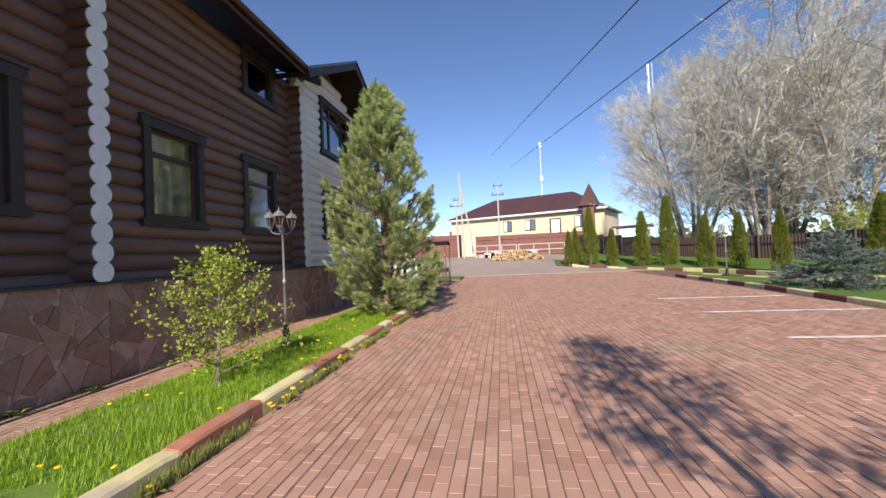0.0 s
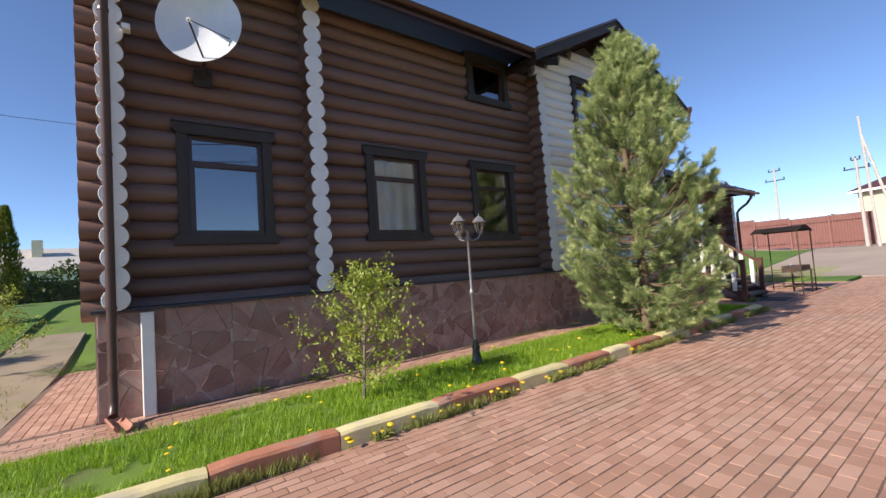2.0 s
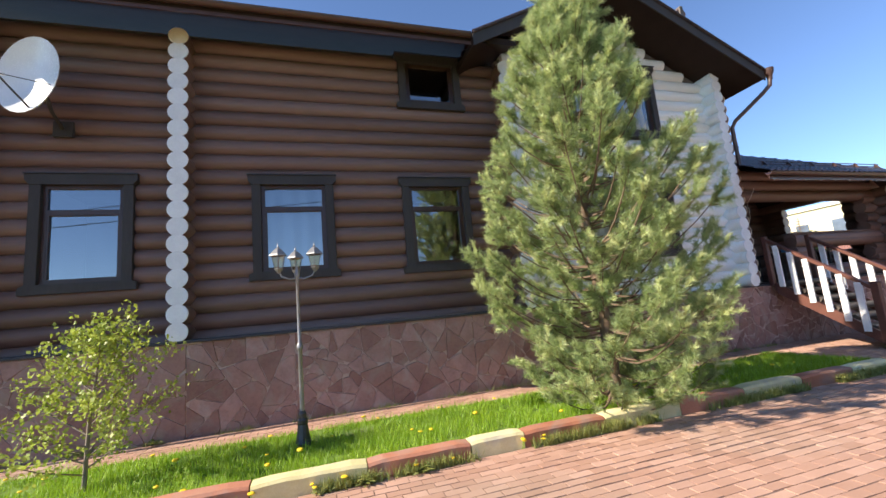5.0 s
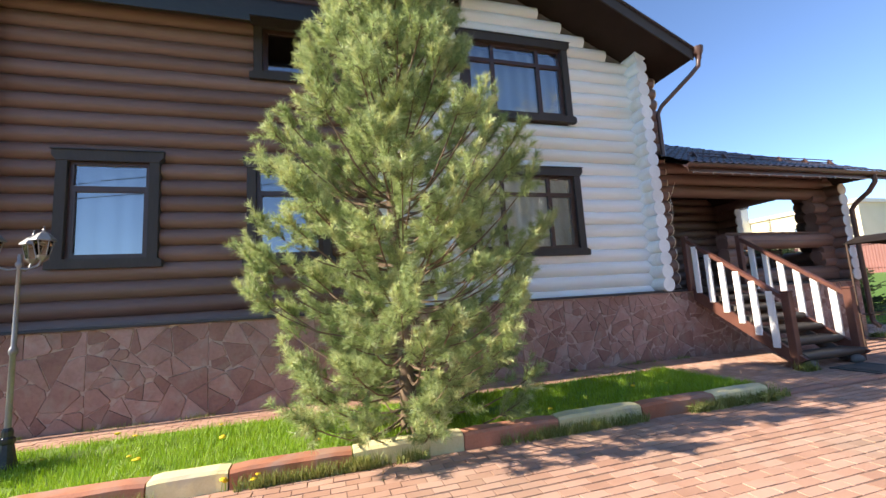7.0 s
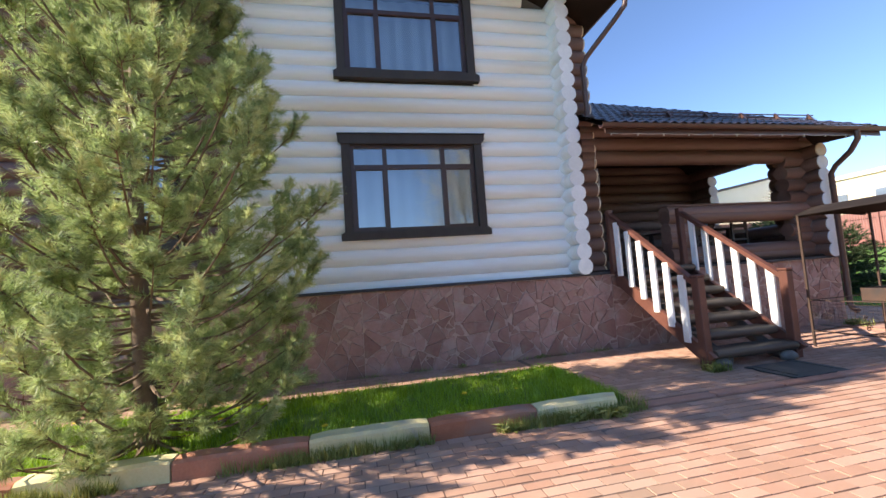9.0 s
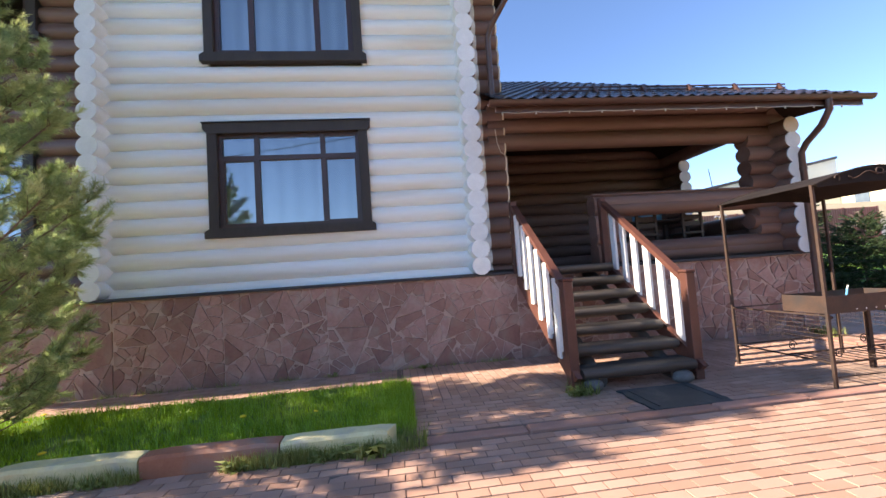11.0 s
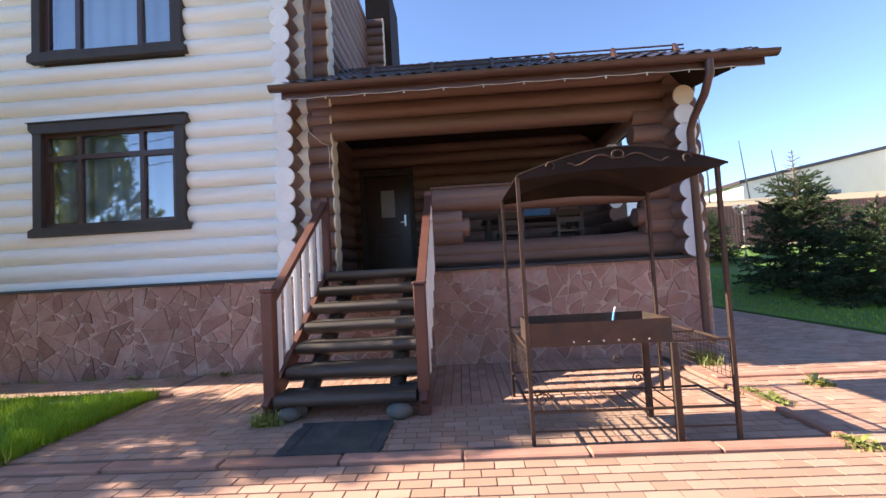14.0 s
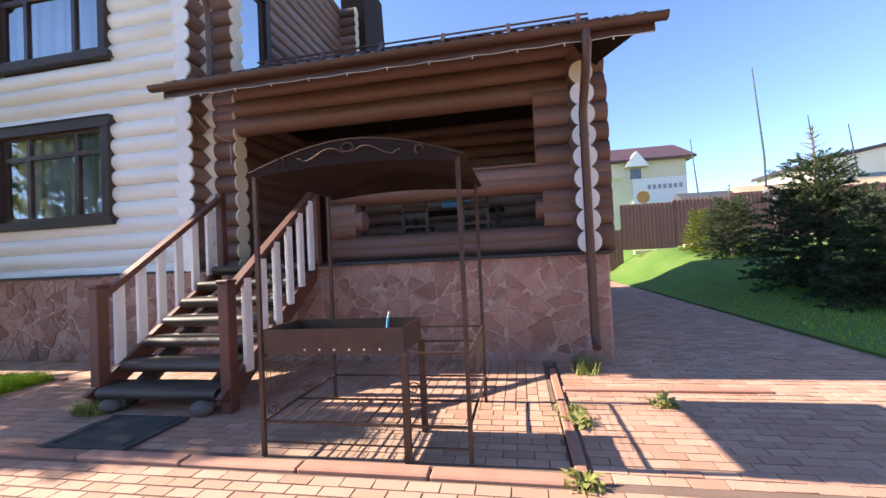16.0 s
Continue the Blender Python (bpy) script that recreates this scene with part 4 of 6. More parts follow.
for x, y in ((XF, Y0 + 0.08), (-3.08, YM - 0.08), (-3.08, Y0 + 0.08), (XB, YM)):
    pts = [(x, y + 0.055 * (1 - k / 16) * math.cos(k * 0.75), 0.33 + 0.055 * (1 - k / 16) * math.sin(k * 0.75)) for k in range(14)]
    part("scroll", Mesher().tube(pts, 0.006, 5), RUST, bbq)
tray = part("fire_tray", Mesher().box(-3.08, Y0 + 0.02, 0.715, -2.60, YM, 0.722).box(-2.606, Y0 + 0.02, 0.722, -2.60, YM, 0.89).box(-3.08, Y0 + 0.02, 0.722, -3.074, YM, 0.89).box(-3.074, Y0 + 0.02, 0.722, -2.606, Y0 + 0.026, 0.89).box(-3.074, YM - 0.006, 0.722, -2.606, YM, 0.89), RUST, bbq)
# pale discs on the tray: daylight through the air holes, given as colour
HOLE = material("painted_hole_daylight", (0.7, 0.66, 0.6), (0.8, 0.78, 0.72), 5, 0.6, 0.0, 40)
for i in range(6):
    y = 19.10 + i * 0.11
    part("air_hole", Mesher().tube([(-2.6005, y, 0.745), (-2.5985, y, 0.745)], 0.008, 8), HOLE, tray)
BLUE = material("blue_plastic", (0.10, 0.35, 0.60), (0.18, 0.48, 0.72), 6, 0.35, 0.0, 50)
light = thing("gas_lighter", "small blue and white lighter stuck in the fire tray", "lighter", at=(-3.03, 19.55, 0.77))
part("body", Mesher().tube([(-3.06, 19.54, 0.725), (-3.045, 19.57, 0.90)], 0.010, 6), BLUE, light)
part("tip", Mesher().tube([(-3.045, 19.57, 0.90), (-3.04, 19.58, 0.94)], 0.007, 6), WHITE_PAINT, light)

# ---- lamp posts ----
IRON = material("black_cast_iron", (0.040, 0.042, 0.044), (0.075, 0.076, 0.078), 6, 0.36, 0.3, 60, metal=0.6)
LAMP_METAL = material("grey_painted_lamp_metal", (0.20, 0.20, 0.205), (0.32, 0.32, 0.325), 6, 0.38, 0.2, 60, metal=0.4)
LAMPGLASS = glass_material("lantern_glass", 1.5, (0.95, 0.88, 0.70))
lamp = thing("street_lamp", "black cast-iron lamp post with three glass lanterns", "street lamp", "garden lamps", at=(-3.62, 6.36, 0.06))
LX, LY = -3.62, 6.36
part("base", Mesher().lathe(LX, LY, [(0.095, 0.04), (0.095, 0.10), (0.085, 0.12), (0.07, 0.20), (0.055, 0.30), (0.062, 0.32), (0.062, 0.35), (0.045, 0.37), (0.045, 0.42), (0.03, 0.45)], 10), IRON, lamp)
part("pole", Mesher().lathe(LX, LY, [(0.026, 0.45), (0.024, 1.13), (0.036, 1.14), (0.038, 1.18), (0.028, 1.20), (0.021, 1.22), (0.018, 1.98), (0.032, 2.0), (0.034, 2.03), (0.02, 2.05), (0.018, 2.12)], 10), LAMP_METAL, lamp, smooth=True)
heads = ((0.05, 0.21, 2.10), (-0.21, -0.02, 2.10), (0.06, -0.20, 2.10))
for dx, dy, z in heads:
    part("arm", Mesher().tube([(LX, LY, 1.98), (LX + dx * 0.4, LY + dy * 0.4, 1.965), (LX + dx * 0.85, LY + dy * 0.85, 2.0), (LX + dx, LY + dy, 2.07)], 0.011, 6), LAMP_METAL, lamp)
    cx, cy = LX + dx, LY + dy
    lan = part("lantern", Mesher().lathe(cx, cy, [(0.012, 2.04), (0.03, 2.06), (0.05, 2.085), (0.055, 2.10)], 6), LAMP_METAL, lamp)
    part("lantern_glass", Mesher().lathe(cx, cy, [(0.048, 2.101), (0.078, 2.245)], 6), LAMPGLASS, lan)
    ribs = Mesher()
    for k in range(6):
        a = k * math.pi / 3
        ribs.tube([(cx + 0.05 * math.cos(a), cy + 0.05 * math.sin(a), 2.10), (cx + 0.082 * math.cos(a), cy + 0.082 * math.sin(a), 2.25)], 0.005, 4)
    part("lantern_ribs", ribs, LAMP_METAL, lan)
    part("lantern_roof", Mesher().lathe(cx, cy, [(0.108, 2.247), (0.104, 2.262), (0.05, 2.32), (0.028, 2.335), (0.012, 2.345), (0.014, 2.36), (0.006, 2.375), (0.003, 2.40)], 6), LAMP_METAL, lan)
# the lamp on the island and one in the garden
copy_thing(lamp, pose(9.64, 19.27, 0.03, 0, 0, 40))
copy_thing(lamp, pose(-15.6, 29.2, terrain(-15.6, 29.2) + 0.02, 0, 0, 70))
copy_thing(lamp, pose(-24.5, -4.0, terrain(-24.5, -4.0) + 0.02, 0, 0, 10))

# ---- porch furniture seen through the slot ----
tbl = thing("porch_table", "dark wooden table on the porch", "table", at=(-6.7, 19.6, 1.38))
part("tabletop", Mesher().box(-7.1, 18.7, 2.09, -6.3, 20.4, 2.13, 0.008), OLDWOOD, tbl)
for x in (-7.02, -6.38):
    for y in (18.8, 20.3):
        part("leg", Mesher().box(x - 0.035, y - 0.035, 1.38, x + 0.035, y + 0.035, 2.09), OLDWOOD, tbl)
chair = thing("porch_chair", "dark wooden chair with a slatted back", "chair", "chairs round the porch table", at=(-6.05, 19.1, 1.38))
part("seat", Mesher().box(-6.25, 18.9, 1.80, -5.82, 19.32, 1.84, 0.008), OLDWOOD, chair)
for x in (-6.22, -5.86):
    for y in (18.93, 19.29):
        part("leg", Mesher().box(x - 0.02, y - 0.02, 1.38, x + 0.02, y + 0.02, 1.80 if x < -6 else 2.3), OLDWOOD, chair)
for k in range(3):
    part("back_slat", Mesher().box(-5.87, 18.95, 1.95 + k * 0.12, -5.85, 19.27, 2.03 + k * 0.12), OLDWOOD, chair)
copy_thing(chair, pose(-6.05, 20.0, 1.38))
crate = thing("blue_box", "blue plastic box on the porch table", "box", at=(-6.6, 19.6, 2.13))
part("body", Mesher().box(-6.75, 19.4, 2.13, -6.45, 19.85, 2.24, 0.012), BLUE, crate)
part("lid", Mesher().box(-6.76, 19.39, 2.241, -6.44, 19.86, 2.262, 0.008), BLUE, crate)

# light string along the porch eave, and a loose cable
CABLE = material("black_cable", (0.018, 0.018, 0.018), (0.03, 0.03, 0.03), 5, 0.6, 0.0, 40)
BULB = material("pale_bulb", (0.55, 0.52, 0.46), (0.66, 0.63, 0.56), 5, 0.3, 0.0, 40)
string = thing("light_string", "string of small bulbs clipped under the porch gutter", "lights", at=(-4.49, 19, 3.5))
pts = []
for i in range(60):
    y = 16.2 + i * 0.1
    pts.append((-4.50, y, 3.60 - 0.013 * abs(math.sin(i * math.pi / 5))))
part("wire", Mesher().tube(pts, 0.0045, 5), BULB, string)
for i in range(0, 60, 5):
    part("bulb", Mesher().tube([(-4.50, pts[i][1], pts[i][2]), (-4.50, pts[i][1], pts[i][2] - 0.035)], [0.007, 0.012], 6), BULB, string)
solid("loose_cable", Mesher().tube([(-4.95, 16.2, 3.52), (-5.1, 16.26, 3.36), (-5.28, 16.36, 3.26), (-5.34, 16.44, 3.24), (-5.33, 16.46, 3.1), (-5.34, 16.45, 2.9)], 0.005, 5), BULB, "loose pale cable hanging from the eave onto the log ends", "cable")

# ---- plants ----
def tri_mesh(name, tris, mat):
    """A mesh of loose triangles, an array n x 3 x 3."""
    tris = np.asarray(tris, dtype=np.float32)
    n = len(tris)
    me = bpy.data.meshes.new(name)
    me.vertices.add(3 * n)
    me.vertices.foreach_set("co", tris.reshape(-1))
    me.loops.add(3 * n)
    me.loops.foreach_set("vertex_index", np.arange(3 * n, dtype=np.int32))
    me.polygons.add(n)
    me.polygons.foreach_set("loop_start", np.arange(n, dtype=np.int32) * 3)
    me.polygons.foreach_set("use_smooth", np.zeros(n, dtype=bool))
    me.materials.append(mat)
    me.update(calc_edges=True)
    return me


def unit(a):
    return a / np.maximum(np.linalg.norm(a, axis=-1, keepdims=True), 1e-9)


def needles(p0, way, length, per, nlen, width, spread, rng):
    """Needles round many shoots: start points, directions and lengths as arrays."""
    p0, way, length = np.asarray(p0), unit(np.asarray(way)), np.asarray(length)
    k = len(p0)
    s = rng.uniform(0.0, 1.0, (k, per)) ** 0.8
    base = p0[:, None] + way[:, None] * (length[:, None] * s)[..., None]
    rnd = rng.normal(size=(k, per, 3))
    rnd -= way[:, None] * np.sum(rnd * way[:, None], -1, keepdims=True)
    rnd = unit(rnd)
    ang = rng.uniform(*spread, (k, per))[..., None]
    d = way[:, None] * np.cos(ang) + rnd * np.sin(ang)
    ln = rng.uniform(0.7, 1.15, (k, per, 1)) * nlen
    side = unit(np.cross(d, rng.normal(size=(k, per, 3)))) * width / 2
    return np.stack([base - side, base + side, base + d * ln], 2).reshape(-1, 3, 3)


def leaves(centres, size, rng, up=0.3):
    """Small flat leaves, two triangles each, as kites."""
    c = np.asarray(centres)
    n = len(c)
    d = unit(rng.normal(size=(n, 3)) + np.array([0, 0, up]))
    side = unit(np.cross(d, rng.normal(size=(n, 3))))
    ln = size * rng.uniform(0.7, 1.3, (n, 1))
    a, b = c, c + d * ln
    m = c + d * ln * 0.5
    l, r = m - side * ln * 0.32, m + side * ln * 0.32
    return np.concatenate([np.stack([a, r, l], 1), np.stack([b, l, r], 1)])


BARK = material("grey_brown_bark", (0.14, 0.11, 0.085), (0.25, 0.20, 0.16), 8, 0.9, 0.8, 40, (1, 1, 0.3), depth=0.01)
PINE_BARK = material("brown_pine_bark", (0.12, 0.080, 0.052), (0.21, 0.145, 0.095), 9, 0.9, 0.6, 50)
WILLOW_BARK = material("grey_willow_bark", (0.22, 0.19, 0.155), (0.36, 0.325, 0.275), 5, 0.9, 0.6, 30, (1, 1, 0.3), depth=0.01)
PALE_BARK = material("pale_twig_bark", (0.54, 0.525, 0.485), (0.70, 0.685, 0.64), 2, 0.9, 0.2, 30)
PINE_LEAF = leaf_material("pine_needles", (0.26, 0.345, 0.13), (0.43, 0.52, 0.23), 0.45, 0.5, 0.28)
PINE_TIP = leaf_material("young_pine_needles", (0.47, 0.54, 0.21), (0.60, 0.65, 0.33), 0.55, 0.25, 0.2)
SPRUCE_LEAF = leaf_material("spruce_needles", (0.030, 0.058, 0.020), (0.060, 0.095, 0.034), 0.6, 0.2, 0.25)
BLUE_LEAF = leaf_material("blue_spruce_needles", (0.12, 0.17, 0.15), (0.22, 0.28, 0.25), 0.6, 0.2, 0.2)
THUJA_LEAF = leaf_material("thuja_scales", (0.12, 0.16, 0.016), (0.22, 0.26, 0.035), 0.6, 0.25, 0.25)
FRESH_LEAF = leaf_material("fresh_spring_leaves", (0.26, 0.34, 0.045), (0.42, 0.48, 0.09), 0.5, 0.4, 0.25)
BUD_LEAF = leaf_material("pale_spring_buds", (0.44, 0.45, 0.31), (0.56, 0.56, 0.42), 0.7, 0.3, 0.2)
GRASS = leaf_material("fresh_grass", (0.19, 0.36, 0.012), (0.36, 0.52, 0.03), 0.5, 0.4, 0.3)
GRASS_DRY = leaf_material("dry_grass", (0.20, 0.24, 0.05), (0.36, 0.37, 0.12), 0.7, 0.3, 0.3)
DANDELION = material("dandelion_yellow", (0.75, 0.50, 0.01), (0.85, 0.62, 0.03), 8, 0.7, 0.0, 60)


def pine(x, y, z, h, seed):
    """A bushy pine: limbs sweeping up to a lobed outline, each ending in a fan of bottle-brush shoots."""
    rng = np.random.default_rng(seed)
    t = thing("pine_tree", "bushy young pine with long light green needles", "tree", at=(x, y, z))
    trunk = []
    for i in range(13):
        f = i / 12
        trunk.append((x + 0.05 * math.sin(f * 7), y + 0.05 * math.cos(f * 5) - 0.05, z - 0.05 + h * 0.95 * f))
    part("trunk", Mesher().tube(trunk, [0.085 * (1 - 0.9 * i / 12) + 0.008 for i in range(13)], 9), PINE_BARK, t, smooth=True)
    knots = ((0.0, 1.02), (0.07, 1.24), (0.20, 1.42), (0.38, 1.45), (0.55, 1.28), (0.66, 1.05), (0.79, 0.78), (0.90, 0.50), (1.0, 0.12))

    def reach(f, az):
        for (f0, r0), (f1, r1) in zip(knots, knots[1:]):
            if f <= f1:
                r = r0 + (r1 - r0) * (f - f0) / (f1 - f0)
                break
        else:
            r = knots[-1][1]
        lobe = noise.noise((math.cos(az) * 1.7, math.sin(az) * 1.7, f * 5.5 + seed))
        off = (az - math.pi / 2 + math.pi) % (2 * math.pi) - math.pi
        return r * (1 + 0.26 * lobe) + 0.42 * math.exp(-(off / 0.38) ** 2) * math.exp(-((f - 0.42) / 0.15) ** 2)

    limbs, starts, ways, lens, young = Mesher(), [], [], [], []

    def shoot(p, way, ln, tip):
        starts.append(p)
        ways.append(way)
        lens.append(ln)
        young.append(tip)

    ends = 270
    up = np.array([0, 0, 1.0])
    for b in range(ends):
        f = 0.02 + 0.98 * ((b + rng.uniform(0, 1)) / ends) ** 0.95
        az = b * 2.39996 + rng.uniform(-0.25, 0.25)
        shell = rng.uniform(0.86, 1.0) if b % 4 else rng.uniform(0.5, 0.75)
        r = max(reach(f, az) * shell, 0.06)
        out = np.array([math.cos(az), math.sin(az), 0.0])
        end = np.array([x, y, z + 0.10 + (h - 0.25) * f]) + out * r
        foot = np.array([x, y, max(z + 0.12 + 0.5 * rng.random() * f, end[2] - r * (0.2 + 0.85 * f) * rng.uniform(0.6, 1.1))])
        pts = [foot + (end - foot) * s - up * 0.16 * r * math.sin(math.pi * s) for s in (0, 0.2, 0.4, 0.6, 0.8, 1.0)]
        limbs.tube([tuple(p) for p in pts], [0.013 * (1 - 0.8 * i / 5) + 0.003 for i in range(6)], 4, False)
        d = unit(pts[-1] - pts[-2])
        side = np.array([-math.sin(az), math.cos(az), 0.0])
        # the fan at the end of the limb
        shoot(end, unit(d * 0.8 + up * 0.5 + rng.normal(size=3) * 0.3), rng.uniform(0.12, 0.20), rng.random() < 0.6)
        for k in range(8):
            base = end - d * rng.uniform(0.0, 0.26)
            w = unit(d * rng.uniform(0.3, 0.9) + side * rng.uniform(-1.0, 1.0) + up * rng.uniform(-0.5, 0.8))
            ln = rng.uniform(0.08, 0.17)
            shoot(base, w, ln, False)
            shoot(base + w * ln, unit(w * 0.7 + up * rng.uniform(0.0, 0.8) + out * 0.3 + rng.normal(size=3) * 0.25), rng.uniform(0.07, 0.15), rng.random() < 0.45)
            limbs.tube([tuple(base), tuple(base + w * ln)], [0.006, 0.003], 3, False)
        # sparser shoots further in
        for k in range(8):
            s = rng.uniform(0.28, 0.88)
            p = foot + (end - foot) * s
            w = unit(d * 0.6 + side * rng.uniform(-1.0, 1.0) + up * rng.uniform(-0.2, 0.9))
            shoot(p, w, rng.uniform(0.10, 0.2), False)
    for k in range(7):
        a = k * 0.9
        p = np.array([x + 0.22 * math.cos(a) * (k > 0), y + 0.22 * math.sin(a) * (k > 0), z + h * (0.93 - 0.03 * k)])
        shoot(p, unit(up + rng.normal(size=3) * 0.12), 0.36, False)
        shoot(p + up * 0.30, up, 0.16, True)
    part("limb_work", limbs, PINE_BARK, t)
    starts, ways, lens, young = np.array(starts), np.array(ways), np.array(lens), np.array(young)
    part("crown", tri_mesh("crown", needles(starts[~young], ways[~young], lens[~young], 66, 0.092, 0.0062, (0.5, 1.35), rng), PINE_LEAF), None, t)
    part("young_growth", tri_mesh("young_growth", needles(starts[young], ways[young], lens[young], 74, 0.080, 0.0064, (0.35, 1.1), rng), PINE_TIP), None, t, "paler young shoots")
    return t


def spruce(name, label, x, y, z, h, r, seed, leaf, bare_top=0.0, group=""):
    """Spruce with tiers of drooping branches."""
    rng = np.random.default_rng(seed)
    t = thing(name, label, "tree", group, at=(x, y, z))
    part("trunk", Mesher().tube([(x, y, z - 0.1), (x + 0.02, y, z + h * 0.5), (x, y + 0.02, z + h)], [0.03 * h * 0.5, 0.02 * h * 0.5, 0.012], 7), BARK, t)
    starts, ways, lens = [], [], []
    limbs = Mesher()
    tiers = int(h * 8)
    for w in range(tiers):
        f = (w + 0.5) / tiers
        zz = z + 0.08 + h * 0.97 * f
        reach = r * (1 - f) ** 0.85 + 0.06
        nb = 9 if f < 0.6 else 6
        for b in range(nb):
            az = 2 * math.pi * (b + rng.uniform(-0.35, 0.35)) / nb + w * 0.9
            ln = reach * rng.uniform(0.7, 1.12)
            dz = -0.18 + 0.75 * f + rng.uniform(-0.2, 0.25)
            d = unit(np.array([math.cos(az), math.sin(az), dz]))
            p = np.array([x, y, zz])
            limbs.tube([tuple(p), tuple(p + d * ln)], [0.012, 0.003], 3, False)
            if f > 1 - bare_top:
                continue
            n = max(4, int(ln / 0.075))
            for k in range(n):
                s = 0.15 + 0.85 * (k + rng.random()) / n
                sidev = np.array([-math.sin(az), math.cos(az), 0]) * (1 if k % 2 else -1)
                way = unit(d * rng.uniform(0.4, 1.0) + sidev * rng.uniform(0.3, 0.9) + np.array([0, 0, rng.uniform(-0.4, 0.5)]))
                starts.append(p + d * ln * s); ways.append(way); lens.append(rng.uniform(0.14, 0.32))
    part("limb_work", limbs, BARK, t)
    part("crown", tri_mesh("crown", needles(starts, ways, lens, 46, 0.068, 0.019, (0.3, 1.1), rng), leaf), None, t)
    return t


def thuja(h, r, seed):
    rng = np.random.default_rng(seed)
    t = thing("thuja", "slim conical thuja with yellow-green foliage", "tree", "thujas along the fence")
    part("trunk", Mesher().tube([(0, 0, -0.1), (0, 0, h * 0.8)], [0.05, 0.015], 6), BARK, t)
    n = 2600
    f = rng.uniform(0, 1, n) ** 0.8
    az = rng.uniform(0, 2 * math.pi, n)
    rad = r * (np.minimum(1, f / 0.1 + 0.55)) * (1 - f) ** 0.62 * (0.78 + 0.16 * np.sin(az * 3 + f * 9) + 0.1 * np.sin(az * 7 + 2)) * rng.uniform(0.6, 1.08, n)
    p = np.stack([rad * np.cos(az), rad * np.sin(az), 0.03 + h * 0.97 * f], 1)
    way = np.stack([np.cos(az) * 0.5, np.sin(az) * 0.5, np.full(n, 1.0)], 1) + rng.normal(0, 0.2, (n, 3))
    part("crown", tri_mesh("crown", needles(p, way, np.full(n, 0.10), 9, 0.09, 0.022, (0.1, 0.7), rng), THUJA_LEAF), None, t)
    return t


def bare_tree(name, label, x, y, z, h, seed, stems=4, lean=0.35, budmat=None, twigmat=None, fine=1.0, levels=5, bud=0.05, category="tree", group=""):
    """Many-stemmed tree in early spring: recursive limbs, fine twigs, tiny buds."""
    rng = np.random.default_rng(seed)
    t = thing(name, label, category, group, at=(x, y, z))
    trunk, twigs, buds = Mesher(), [], []

    def grow(p, d, ln, r, level):
        segs = 3 if level < 3 else 2
        pts, rads = [p], [r]
        q, dd = p, d
        for i in range(segs):
            dd = unit(dd + rng.normal(size=3) * 0.11 + np.array([0, 0, 0.06]))
            q = q + dd * ln / segs
            pts.append(q)
            rads.append(r * (1 - 0.42 * (i + 1) / segs))
        if level <= 2:
            trunk.tube([tuple(a) for a in pts], rads, 6 if level < 2 else 4, False)
        else:
            for i in range(segs):
                a, b = pts[i], pts[i + 1]
                sd = unit(np.cross(b - a, rng.normal(size=3)))
                twigs.append([a - sd * rads[i], a + sd * rads[i], b])
                sd = unit(np.cross(b - a, sd))
                twigs.append([a - sd * rads[i], a + sd * rads[i], b])
        if level >= levels:
            if budmat is not None:
                for a in pts[1:]:
                    buds.append(a)
            return
        kids = 4 if level < 2 else (4 if rng.random() < 0.5 * fine else 3)
        for c in range(kids):
            s = rng.uniform(0.35, 1.0) if c else 1.0
            j = min(int(s * segs), segs - 1)
            pp = pts[j] + (pts[j + 1] - pts[j]) * (s * segs - j)
            sp = 0.25 if c == 0 else rng.uniform(0.45, 0.85)
            nd = unit(dd + unit(np.cross(dd, rng.normal(size=3))) * sp + np.array([0, 0, 0.10]))
            grow(pp, nd, ln * rng.uniform(0.58, 0.78), max(rads[j] * rng.uniform(0.42, 0.62), 0.0009 * h * 0.5 + 0.002), level + 1)

    for s in range(stems):
        az = 2 * math.pi * s / stems + rng.uniform(-0.4, 0.4)
        d = unit(np.array([math.cos(az) * lean, math.sin(az) * lean, 1.0])) if stems > 1 else np.array([0, 0, 1.0])
        grow(np.array([x + 0.15 * math.cos(az), y + 0.15 * math.sin(az), z - 0.1]), d, h * 0.36, h * 0.011 + 0.01, 0)
    part("trunk", trunk, BARK, t)
    part("twig_work", tri_mesh("twigs", twigs, twigmat or PALE_BARK), None, t)
    if buds:
        b = np.array(buds) + rng.normal(0, bud * 0.8, (len(buds), 3))
        part("foliage", tri_mesh("foliage", leaves(b, bud, rng), budmat), None, t)
    return t


